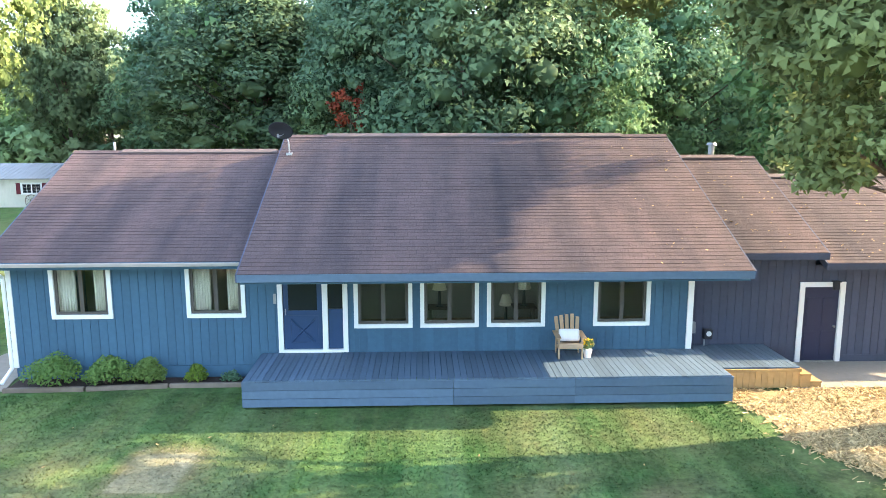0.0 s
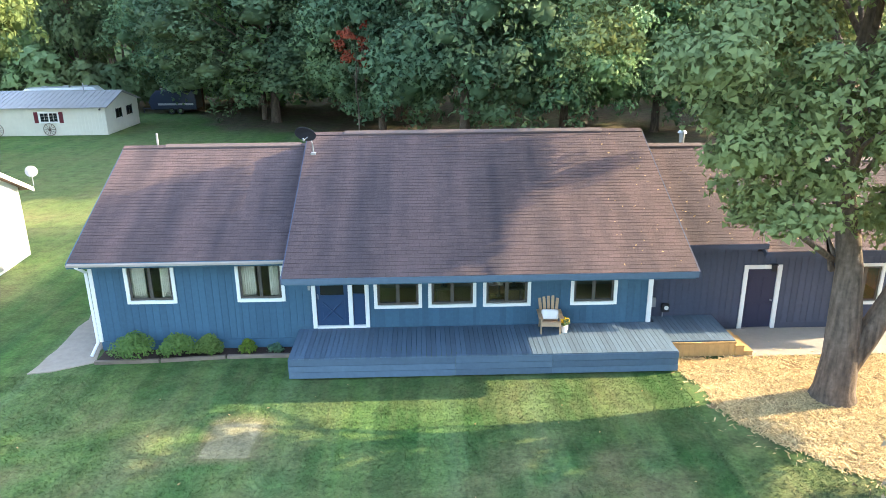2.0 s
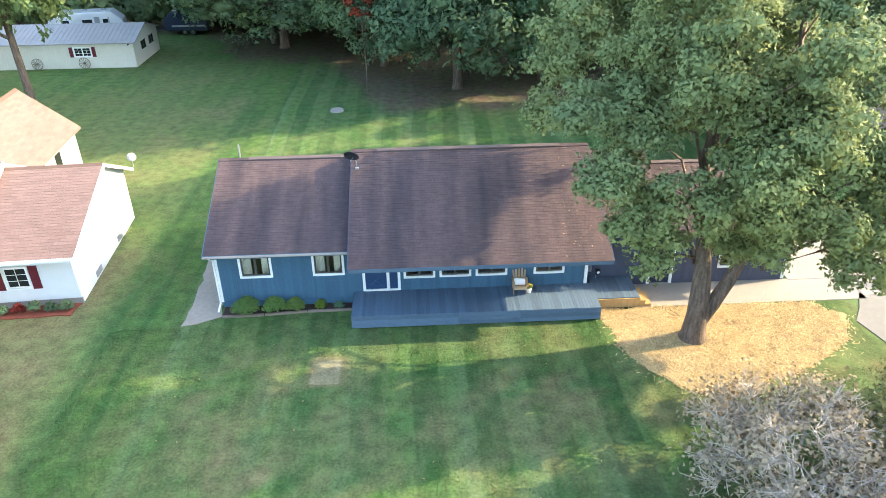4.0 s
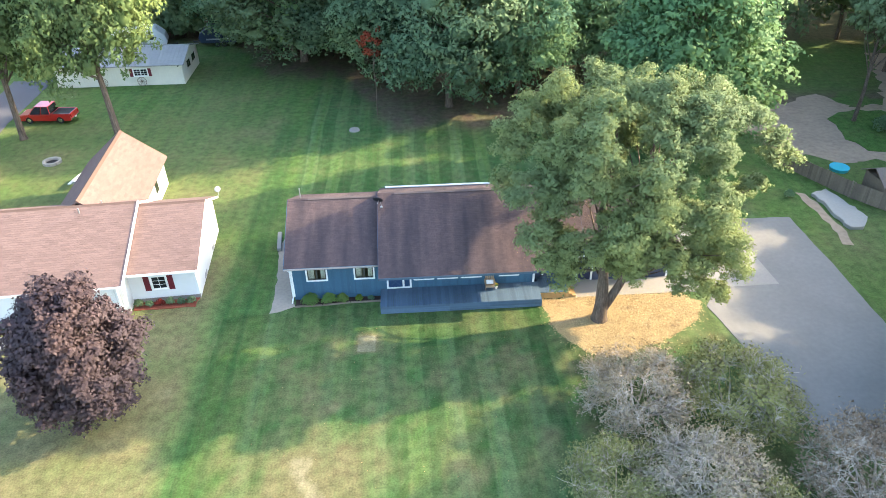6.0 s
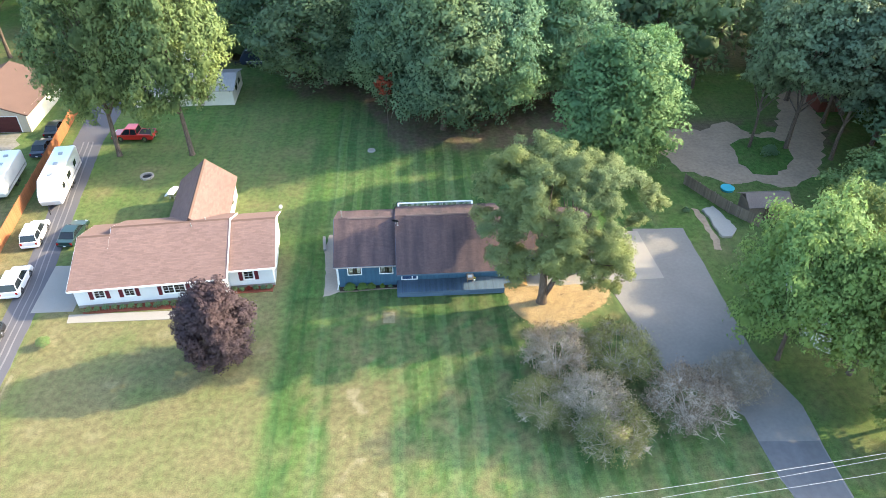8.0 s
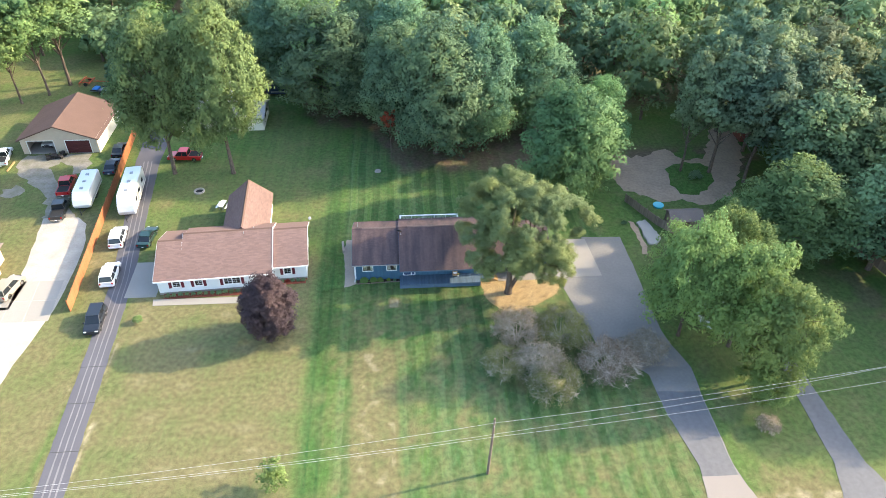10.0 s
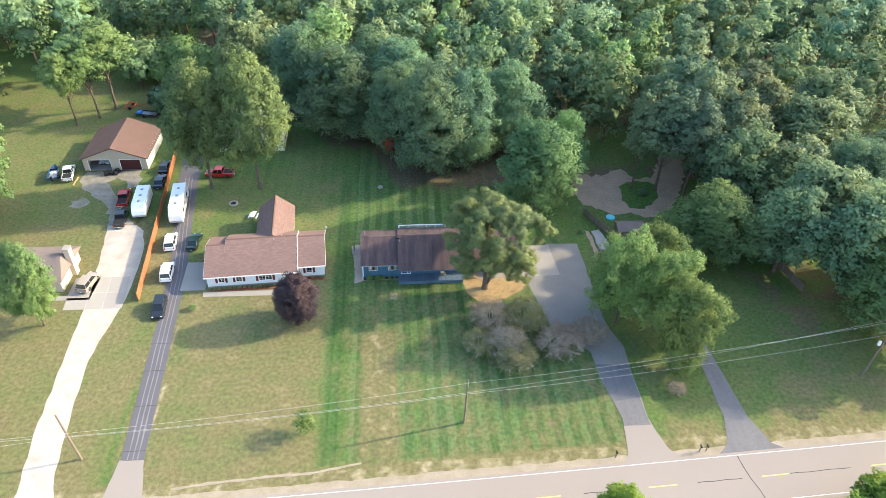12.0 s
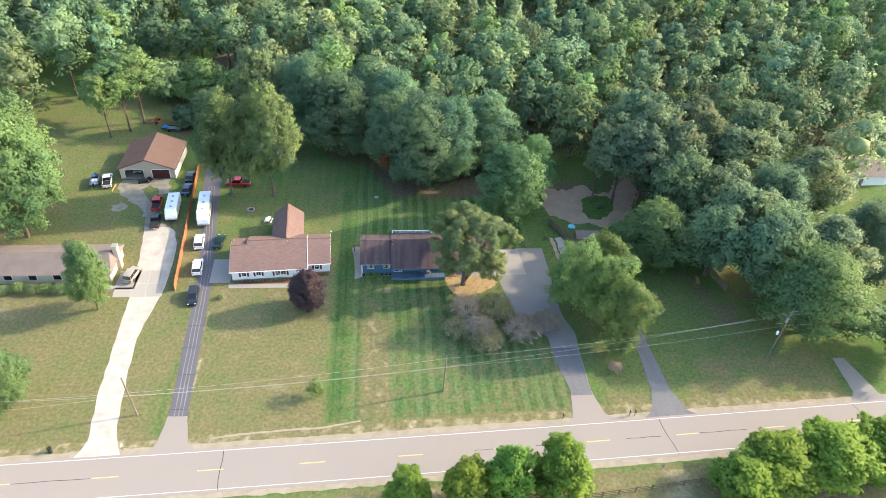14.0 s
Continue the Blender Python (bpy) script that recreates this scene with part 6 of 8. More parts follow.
# straw-coloured wood chips round the oak
def chips():
    outline = [(6.5, -1.75), (6.55, -1.22), (8.45, -1.22), (9.0, -1.25), (16.2, -1.25), (17.3, -2.6), (16.4, -4.2), (14.6, -5.3), (13.4, -6.2), (12.0, -6.4), (11.2, -7.3), (9.6, -7.2), (8.6, -6.8), (7.6, -5.6), (6.9, -4.4), (6.6, -2.4)]
    tagged(sheet("wood_chip_bed", outline, M_chipbed, "", 0.018, 0.1, uneven=0.22, step=0.28, seed=4), "golden straw and wood chips spread round the tree", "wood chips")
    rng = np.random.RandomState(9)
    n = 40000
    x, y = rng.uniform(6.4, 17.2, n * 2), rng.uniform(-7.6, -1.25, n * 2)
    poly = np.array(outline)
    inside = np.zeros(len(x), bool)
    j = len(poly) - 1
    for i in range(len(poly)):
        xi, yi, xj, yj = *poly[i], *poly[j]
        hit = ((yi > y) != (yj > y)) & (x < (xj - xi) * (y - yi) / (yj - yi + 1e-9) + xi)
        inside ^= hit
        j = i
    x, y = x[inside], y[inside]
    thick = patchy(x, y, 1.6, 21) + 0.35 * rng.uniform(size=len(x)) > 0.42
    x, y = x[thick][:n], y[thick][:n]
    stray = np.where(rng.uniform(size=len(x)) < 0.15, 0.38, 0.07)
    x, y = x + rng.normal(size=len(x)) * stray, y + rng.normal(size=len(y)) * stray
    n = len(x)
    a, s = rng.uniform(0, 6.28, n), rng.uniform(0.02, 0.075, n)
    z = rng.uniform(0.02, 0.055, n)
    dx, dy = np.cos(a) * s, np.sin(a) * s
    wx, wy = -np.sin(a) * s * 0.22, np.cos(a) * s * 0.22
    t = rng.uniform(-0.03, 0.03, n)
    v = np.stack([np.stack([x - dx - wx, y - dy - wy, z - t], 1), np.stack([x + dx - wx, y + dy - wy, z + t], 1), np.stack([x + dx + wx, y + dy + wy, z + t], 1), np.stack([x - dx + wx, y - dy + wy, z - t + 0.01], 1)], 1).reshape(-1, 3)
    me = mesh_from("wood_chips", v, np.arange(4 * n).reshape(-1, 4), M_chip)
    tagged(new("wood_chips", me), "loose golden straw and wood chips", "wood chips", "", "stuff")


M_chip = material("golden_wood_chips", (0.56, 0.41, 0.205), 0.9, 0.25, 14, 0.8, 0.5, 30, tone=(0.42, 0.29, 0.13), per=0.4, by="island")
M_chipbed = material("trodden_straw_and_soil", (0.40, 0.275, 0.13), 0.95, 0.45, 5, 0.9, 0.9, 18, tone=(0.15, 0.095, 0.05))
chips()

# ---- the white house next door ----
def lap_wall(bm_parent, name, x0, x1, z0, z1, y0, y1, holes, mat, label=""):
    return part(name, wall_slab(x0, x1, z0, z1, y0, y1, holes), mat, bm_parent, label)


def lap_boards(parent, x0, x1, z0, z1, y, holes, mat, pitch=0.2):
    """Horizontal laps on a wall that faces -y, cut round the openings: one mesh a run."""
    bm = bmesh.new()
    z = z0
    while z < z1 - 0.02:
        runs = [(x0, x1)]
        for a, b, c, d in holes:
            if z + pitch > c and z < d:
                runs = [r for p, q in runs for r in ((p, min(q, a)), (max(p, b), q)) if r[1] - r[0] > 0.03]
        for p, q in runs:
            vs = [bm.verts.new(v) for v in ((p, y - 0.018, z), (q, y - 0.018, z), (q, y - 0.003, z + pitch), (p, y - 0.003, z + pitch), (p, y, z), (q, y, z))]
            bm.faces.new(vs[:4])
            bm.faces.new((vs[4], vs[5], vs[1], vs[0]))
        z += pitch
    ob = part("siding_lap", bm, mat, parent)
    ob["kind"] = "stuff"
    return ob


def shuttered_window(parent, x, z0, z1, w, y, shutters=True, sashes=1):
    window(parent, x - w / 2, x + w / 2, z0, z1, y - 0.02, 0.07, sashes, M_white, True, M_white, M_darkglass)
    if shutters:
        for s in (-1, 1):
            sh = part("shutter", boxes((x + s * (w / 2 + 0.22) - 0.19, x + s * (w / 2 + 0.22) + 0.19, y - 0.06, y - 0.021, z0, z1)), M_shutter, parent, "maroon louvred shutter")
            part("louvres", boxes(*[(x + s * (w / 2 + 0.22) - 0.14, x + s * (w / 2 + 0.22) + 0.14, y - 0.072, y - 0.06, z0 + 0.08 + 0.1 * k, z0 + 0.14 + 0.1 * k) for k in range(int((z1 - z0 - 0.12) / 0.1))]), M_shutter, sh)


def gable_end(parent, x0, x1, pts, mat, name="end_wall"):
    return part(name, profile(pts, x0, x1), mat, parent)


def courses(parent, x0, x1, low, high, mat, seed, exposure=0.3, width=1.0):
    return shingles(parent, x0, x1, low, high, mat, seed, None, exposure, width)


def white_house():
    h = empty("house", "long white vinyl-sided ranch house with tan shingle roof and maroon shutters", "house", at=(-36.1, -1.45, 0), turn=3.6)
    wins = [(2.35, 1.0, 2.15, 1.15), (5.2, 1.0, 2.15, 1.15), (9.5, 0.9, 2.15, 2.3)]
    holes = [(x - w / 2 + 0.07, x + w / 2 - 0.07, a + 0.07, b - 0.07) for x, a, b, w in wins]
    part("front_wall", wall_slab(0, 14.7, 0, 2.75, 0, 0.15, holes), M_vinyl, h)
    lap_boards(h, 0, 14.7, 0.35, 2.6, 0.0, [(x - w / 2, x + w / 2, a, b) for x, a, b, w in wins], M_vinyl)
    for x, a, b, w in wins:
        shuttered_window(h, x, a, b, w, 0.0, True, 2 if w > 2 else 1)
    part("foundation", boxes((-0.01, 14.71, -0.012, 0.1, 0, 0.33)), M_concrete, h)
    part("right_front_wall", wall_slab(14.7, 19.2, 0, 2.75, 1.1, 1.25, [(16.2, 17.2, 1.05, 2.1)]), M_vinyl, h)
    lap_boards(h, 14.72, 19.2, 0.35, 2.6, 1.1, [(16.12, 17.28, 0.98, 2.17)], M_vinyl)
    shuttered_window(h, 16.7, 0.98, 2.17, 1.14, 1.1)
    part("foundation", boxes((14.72, 19.21, 1.088, 1.2, 0, 0.33)), M_concrete, h)
    part("porch_return", boxes((14.55, 14.7, 0.15, 1.25, 0, 2.7)), M_vinyl, h)
    gable_end(h, 0, 0.15, [(0.16, 0), (9.95, 0), (9.95, 2.85), (5.7, 4.45), (0.16, 2.65)], M_vinyl)
    gable_end(h, 19.05, 19.2, [(1.26, 0), (9.95, 0), (9.95, 2.98), (6.6, 4.50), (1.26, 2.78)], M_vinyl)
    for y in (3.2, 6.8):
        part("basement_window", boxes((19.2, 19.225, y, y + 0.8, 0.12, 0.42)), M_grey, h)
    part("back_wall", boxes((0.15, 19.05, 9.8, 9.95, 0, 2.8)), M_vinyl, h)
    r1 = roof(h, 2.9, 14.88, (-0.45, 2.62), (6.6, 4.98), (10.5, 3.05), 0.14, M_roof_n, M_white)
    courses(r1, 2.9, 14.88, (-0.45, 2.62), (6.6, 4.98), M_roof_n, 11, 0.2, 0.6)
    r2 = roof(h, -0.35, 2.9, (-0.45, 2.62), (5.7, 4.66), (10.5, 2.75), 0.14, M_roof_n, M_white)
    courses(r2, -0.35, 2.9, (-0.45, 2.62), (5.7, 4.66), M_roof_n, 12, 0.2, 0.6)
    r3 = roof(h, 14.9, 19.55, (0.65, 2.70), (6.6, 4.70), (10.5, 2.85), 0.14, M_roof_n, M_white)
    courses(r3, 14.9, 19.55, (0.65, 2.70), (6.6, 4.70), M_roof_n, 13, 0.2, 0.6)
    for r, a, b, y, z in ((r1, 2.9, 14.88, 6.6, 4.985), (r2, -0.35, 2.9, 5.7, 4.665), (r3, 14.9, 19.55, 6.6, 4.705)):
        ridge_cap(r, a, b, y, z, M_roof_b, w=0.2)
    part("rake_trim", profile([(-0.5, 2.66), (6.6, 5.03), (6.6, 5.06), (-0.5, 2.69)], 14.86, 14.96), M_white, r1)
    # the rear wing, its ridge running away from the road
    wing = part("rear_wing_roof", profile([(7.35, 2.55), (10.65, 5.25), (13.95, 2.55), (13.95, 2.41), (10.65, 5.09), (7.35, 2.41)], 6.8, 19.0, "Y"), M_roof_n, h)
    ridge_cap_y(wing, 10.65, 6.8, 19.0, 5.255, M_roof_b)
    run = math.hypot(3.3, 2.7)
    verts, faces = [], []
    for s in (-1, 1):
        for c in range(int(run / 0.2)):
            for k in range(20):
                a, b = (c * 0.2) / run, (c * 0.2 + 0.21) / run
                y0, y1 = 6.8 + k * 0.6 + 0.3 * (c % 2), 6.8 + k * 0.6 + 0.59 + 0.3 * (c % 2)
                n = len(verts)
                for f, y, up in ((a, y0, 0.02), (a, y1, 0.02), (b, y1, 0.006), (b, y0, 0.006)):
                    verts.append((10.65 + s * 3.3 * (1 - f), min(y, 19.0), 2.55 + 2.7 * f + up))
                faces.append((n, n + 1, n + 2, n + 3) if s > 0 else (n, n + 3, n + 2, n + 1))
    piece("shingle_field", mesh_from("shingle_field", verts, faces, M_roof_n), wing)["kind"] = "stuff"
    part("rear_wing_wall", boxes((7.7, 7.85, 9.95, 18.7, 0, 2.55)), M_vinyl, h)
    part("rear_wing_wall", boxes((13.45, 13.6, 9.95, 18.7, 0, 2.55)), M_vinyl, h)
    part("rear_gable", profile([(7.7, 0), (13.6, 0), (13.6, 2.5), (10.65, 4.95), (7.7, 2.5)], 18.55, 18.7, "Y"), M_vinyl, h)
    part("wing_window", boxes((13.6, 13.62, 14.9, 15.8, 1.0, 2.1)), M_darkglass, h)
    part("plumbing_vent", rods(((11.0, 5.9, 4.6), (11.0, 5.9, 5.15), 0.05), ((12.3, 6.9, 4.7), (12.3, 6.9, 5.1), 0.05)), M_grey, h)
    # porch posts and door in the corner
    part("porch_post", boxes((14.25, 14.40, -0.25, -0.10, 0, 2.6)), M_white, h)
    part("porch_post", boxes((14.25, 14.40, 0.75, 0.90, 0, 2.6)), M_white, h)
    part("entry_door", boxes((13.1, 14.05, -0.03, 0.0, 0.3, 2.35)), M_white, h)
    part("soffit_gutter", boxes((-0.3, 14.88, -0.58, -0.49, 2.45, 2.56)), M_white, h, "white gutter")
    part("soffit_gutter", boxes((14.9, 19.5, 0.52, 0.61, 2.53, 2.64)), M_white, h, "white gutter")
    return h


def ridge_cap_y(parent, x, y0, y1, z, mat):
    return part("ridge_cap", profile([(x - 0.2, z - 0.12), (x, z + 0.03), (x + 0.2, z - 0.12), (x, z - 0.01)], y0, y1, "Y"), mat, parent)


white_house()
M_dish = material("weathered_dish_paint", (0.30, 0.31, 0.32), 0.6, 0.1, 6, 1.0, 0.05, 30)
nb_dish = empty("satellite_dish", "pale satellite dish on the white house's gable", "satellite dish", at=(-17.05, 10.0, 3.25), turn=30)
bm = bmesh.new()
bmesh.ops.create_cone(bm, cap_ends=True, segments=18, radius1=0.24, radius2=0.12, depth=0.05, matrix=pose(0, 0, 0.32, 70, 0, 0))
part("reflector", bm, M_dish, nb_dish)
part("mast", rods(((0, 0.05, -0.3), (0, 0.02, 0.32), 0.02)), M_grey, nb_dish)

# planting along the white house
M_redmulch = material("red_bark_mulch", (0.22, 0.06, 0.035), 0.95, 0.35, 25, 1.2, 0.8, 30)
sheet("mulch_bed", [(-35.6, -1.5), (-35.5, -2.35), (-23.6, -2.0), (-22.6, -1.2), (-23.4, -0.75)], M_redmulch, "red bark mulch bed along the white house", 0.05, 0.1, uneven=0.05, step=0.5, category="flower bed")
sheet("mulch_bed", [(-21.4, 0.5), (-21.3, -0.3), (-17.2, -0.15), (-17.1, 0.85)], M_redmulch, "red bark mulch bed along the white house", 0.05, 0.1, uneven=0.05, step=0.5, category="flower bed")
rng = random.Random(14)
for k in range(15):
    x = -35.0 + k * 0.82
    y = -1.95 + (x + 35) * 0.055 + rng.uniform(-0.1, 0.1)
    mat, say = rng.choice(((M_leaf, "dark green foundation shrub by the white house"), (M_leaf_dark, "dark green foundation shrub by the white house"), (M_leaf_lime if k == 4 else M_leaf, "bright foundation shrub by the white house")))
    bush(x, y, rng.uniform(0.28, 0.5), rng.uniform(0.4, 0.75), 60 + k, mat, say, 0.12, 260)["group"] = "foundation planting"
for k in range(6):
    x = -21.0 + k * 0.7
    bush(x, 0.1 + (x + 21) * 0.06, rng.uniform(0.28, 0.45), rng.uniform(0.4, 0.7), 90 + k, (M_leaf, M_leaf_dark, M_leaf_red)[k % 3 if k != 5 else 0], "foundation shrub by the white house", 0.12, 260)["group"] = "foundation planting"
bush(-37.6, -6.6, 0.75, 1.3, 99, M_leaf_lit, "round clipped evergreen by the drive", 0.12, 900)["group"] = ""


# ---- the garage barn, the cream shed, the far house ----
M_maroon = material("dark_maroon_door_paint", (0.070, 0.018, 0.020), 0.55, 0.12, 5, 0.8, 0.05, 20)


def barn():
    b = empty("barn", "beige steel garage barn with a rust-brown roof, one door open", "barn")
    x0, x1, y0, y1, e, rz, rx = -68.0, -55.3, 36.5, 49.0, 2.95, 5.35, -61.7
    open_door, shut = (-66.9, -62.6, 0.0, 2.45), (-60.6, -56.6, 0.0, 2.45)
    part("front_wall", wall_slab(x0, x1, 0, e, y0, y0 + 0.15, [open_door, shut]), M_beige, b)
    part("gable", profile([(x0, e), (x1, e), (rx, rz - 0.15)], y0, y0 + 0.15, "Y"), M_beige, b)
    part("back_gable", profile([(x0, 0), (x1, 0), (x1, e), (rx, rz - 0.15), (x0, e)], y1 - 0.15, y1, "Y"), M_beige, b)
    part("side_wall", boxes((x0, x0 + 0.15, y0 + 0.15, y1 - 0.15, 0, e)), M_beige, b)
    part("side_wall", boxes((x1 - 0.15, x1, y0 + 0.15, y1 - 0.15, 0, e)), M_cream, b)
    part("floor_slab", boxes((x0 + 0.15, x1 - 0.15, y0, y1 - 0.15, 0, 0.06)), M_concrete, b)
    dr = part("garage_door", boxes(*[(shut[0], shut[1], y0 + 0.04, y0 + 0.1, 0.06 + 0.4 * k, 0.44 + 0.4 * k) for k in range(6)]), M_maroon, b, "dark maroon sectional door")
    part("door_trim", boxes((shut[0] - 0.12, shut[0], y0 - 0.03, y0, 0, 2.57), (shut[1], shut[1] + 0.12, y0 - 0.03, y0, 0, 2.57), (shut[0], shut[1], y0 - 0.03, y0, 2.45, 2.57)), M_white, b)
    part("door_trim", boxes((open_door[0] - 0.12, open_door[0], y0 - 0.03, y0, 0, 2.57), (open_door[1], open_door[1] + 0.12, y0 - 0.03, y0, 0, 2.57), (open_door[0], open_door[1], y0 - 0.03, y0, 2.45, 2.57)), M_white, b)
    for s, xe in ((-1, x0 - 0.4), (1, x1 + 0.4)):
        ze = e - 0.4 * (rz - e) / (rx - x0)
        r = part("roof_slope", profile([(xe, ze), (rx, rz), (rx, rz - 0.12), (xe, ze - 0.12)], y0 - 0.35, y1 + 0.3, "Y"), M_roof_b, b)
        part("gutter", boxes((min(xe, xe + s * 0.1), max(xe, xe + s * 0.1), y0 - 0.35, y1 + 0.3, ze - 0.13, ze - 0.03)), M_roof_b, r)
    for xe, m in ((x0 - 0.4, -1), (x1 + 0.4, 1)):
        ze = e - 0.4 * (rz - e) / (rx - x0)
        part("rake_trim", profile([(xe, ze - 0.02), (rx, rz - 0.02), (rx, rz - 0.2), (xe, ze - 0.2)], y0 - 0.39, y0 - 0.352, "Y"), M_roof_b, b)
    ridge_cap_y(b, rx, y0 - 0.3, y1 + 0.3, rz, M_roof_b)


barn()


def wagon_wheel(x, y, z, r):
    w = empty("wagon_wheel", "grey wooden wagon wheel leaning on the shed", "wheel", "wagon wheels", (x, y, z))
    bm = bmesh.new()
    seg, tr = 28, 0.03
    for k in range(seg):
        a, c = 6.2832 * k / seg, 6.2832 * (k + 1) / seg
        rod(bm, (r * math.cos(a), 0, r * math.sin(a)), (r * math.cos(c), 0, r * math.sin(c)), tr, seg=6)
    part("rim", bm, M_fence_old, w)
    for k in range(6):
        a = 6.2832 * k / 12
        part("spoke", rods(((-r * math.cos(a), 0, -r * math.sin(a)), (r * math.cos(a), 0, r * math.sin(a)), 0.018), seg=5), M_fence_old, w)
    part("hub", rods(((0, -0.07, 0), (0, 0.07, 0), 0.09), seg=10), M_fence_old, w)


def shed():
    s = empty("shed", "cream ribbed metal shed with a grey metal roof", "shed")
    x0, x1, y0, y1, e, rz = -43.0, -28.2, 43.2, 50.6, 2.45, 3.55
    win = (-33.9, -32.3, 1.15, 2.0)
    part("front_wall", wall_slab(x0, x1, 0, e, y0, y0 + 0.12, [win]), M_cream, s)
    rib_me = part("rib", boxes((0, 0.05, y0 - 0.02, y0, 0.05, e)), M_cream, s)
    rib_me.location.x = x0
    for k in range(1, int((x1 - x0) / 0.3)):
        if not (win[0] - 0.5 < x0 + 0.3 * k < win[1] + 0.45):
            piece("rib", rib_me.data, s, pose(x0 + 0.3 * k, 0, 0))
    window(s, win[0] - 0.07, win[1] + 0.07, win[2] - 0.07, win[3] + 0.07, y0 - 0.02, 0.07, 2, M_white, True, M_white, M_darkglass)
    for a in (win[0] - 0.45, win[1] + 0.1):
        part("shutter", boxes((a, a + 0.35, y0 - 0.05, y0 - 0.021, win[2] - 0.05, win[3] + 0.05)), M_shutter, s, "maroon shutter")
    for a, b2 in ((x0, x0 + 0.12), (x1 - 0.12, x1)):
        part("end_wall", profile([(y0 + 0.121, 0), (y1, 0), (y1, e), ((y0 + y1) / 2, rz - 0.12), (y0 + 0.121, e)], a, b2), M_cream, s)
    for y in (45.4, 47.8):
        part("end_window", boxes((x1, x1 + 0.02, y, y + 1.2, 1.2, 2.0)), M_darkglass, s)
        part("end_casing", boxes((x1, x1 + 0.03, y - 0.06, y, 1.14, 2.06), (x1, x1 + 0.03, y + 1.2, y + 1.26, 1.14, 2.06), (x1, x1 + 0.03, y + 0.57, y + 0.63, 1.2, 2.0)), M_bronze, s)
    part("back_wall", boxes((x0 + 0.12, x1 - 0.12, y1 - 0.12, y1, 0, e)), M_cream, s)
    r = part("roof", profile([(y0 - 0.3, e - 0.02), ((y0 + y1) / 2, rz), (y1 + 0.3, e - 0.02), (y1 + 0.3, e - 0.1), ((y0 + y1) / 2, rz - 0.09), (y0 - 0.3, e - 0.1)], x0 - 0.3, x1 + 0.3), M_metalroof, s)
    sl = (rz - e + 0.02) / ((y1 - y0) / 2 + 0.3)
    n = int((x1 - x0 + 0.6) / 0.45)
    bm = bmesh.new()
    for k in range(n):
        x = x0 - 0.28 + 0.45 * k
        q = profile([(y0 - 0.3, e - 0.02), ((y0 + y1) / 2, rz), ((y0 + y1) / 2, rz + 0.03), (y0 - 0.3, e + 0.01)], x, x + 0.05)
        me = bpy.data.meshes.new("t")
        q.to_mesh(me)
        q.free()
        bm.from_mesh(me)
        bpy.data.meshes.remove(me)
    part("roof_rib", bm, M_metalroof, r)
    part("vent", rods(((-31.2, 46.4, 3.3), (-31.2, 46.4, 4.2), 0.06)), M_grey, s)
    part("lamp", rods(((x1 - 0.4, y0 - 0.2, 2.2), (x1 - 0.4, y0, 2.25), 0.07)), M_dark, s)
    wagon_wheel(-33.1, 43.02, 0.55, 0.52)
    wagon_wheel(-37.6, 43.02, 0.55, 0.52)


shed()


def tan_house():
    h = empty("house", "low tan house with a grey-brown hipped roof", "house")
    part("wall", boxes((-86, -59.5, -1.2, 7.2, 0, 2.6)), M_beige, h)
    for k in range(5):
        x = -84 + k * 4.6
        part("window", boxes((x, x + 1.5, -1.23, -1.2, 0.9, 2.1)), M_darkglass, h)
        part("window_frame", boxes((x - 0.08, x, -1.24, -1.2, 0.82, 2.18), (x + 1.5, x + 1.58, -1.24, -1.2, 0.82, 2.18), (x, x + 1.5, -1.24, -1.2, 0.82, 0.9), (x, x + 1.5, -1.24, -1.2, 2.1, 2.18)), M_white, h)
    bm = bmesh.new()
    lo = [bm.verts.new(v) for v in ((-86.6, -1.9, 2.55), (-58.9, -1.9, 2.55), (-58.9, 7.8, 2.55), (-86.6, 7.8, 2.55))]
    hi = [bm.verts.new(v) for v in ((-83.0, 2.95, 4.5), (-60.2, 2.95, 4.5))]
    for f in ((lo[0], lo[1], hi[1], hi[0]), (lo[2], lo[3], hi[0], hi[1]), (lo[1], lo[2], hi[1]), (lo[3], lo[0], hi[0]), (lo[3], lo[2], lo[1], lo[0])):
        bm.faces.new(f)
    part("roof", bm, M_roof_g, h)
    part("chimney", boxes((-59.6, -58.7, 3.0, 4.2, 0, 5.4)), M_beige, h)
    part("chimney_cap", boxes((-59.7, -58.6, 2.9, 4.3, 5.4, 5.5)), M_concrete, h)
    part("roof_vent", boxes((-66.4, -66.0, 3.6, 4.0, 4.2, 4.75)), M_grey, h)
    sheet("front_walk", [(-62, -2.2), (-62, -3.4), (-54.8, -3.4), (-54.6, 2.2), (-58.6, 2.2), (-58.6, -2.2)], M_concrete, "pale concrete apron beside the tan house", 0.04, 0.1, category="pad")
    for k in range(9):
        bush(-84 + 2.6 * k, -3.9 + 0.5 * (k % 2), 1.7, 2.3 - 0.4 * (k % 3), 130 + k, M_leaf_lit if k % 2 else M_leaf, "loose green shrub before the tan house", 0.26, 700)["group"] = "shrubs by the tan house"


tan_house()


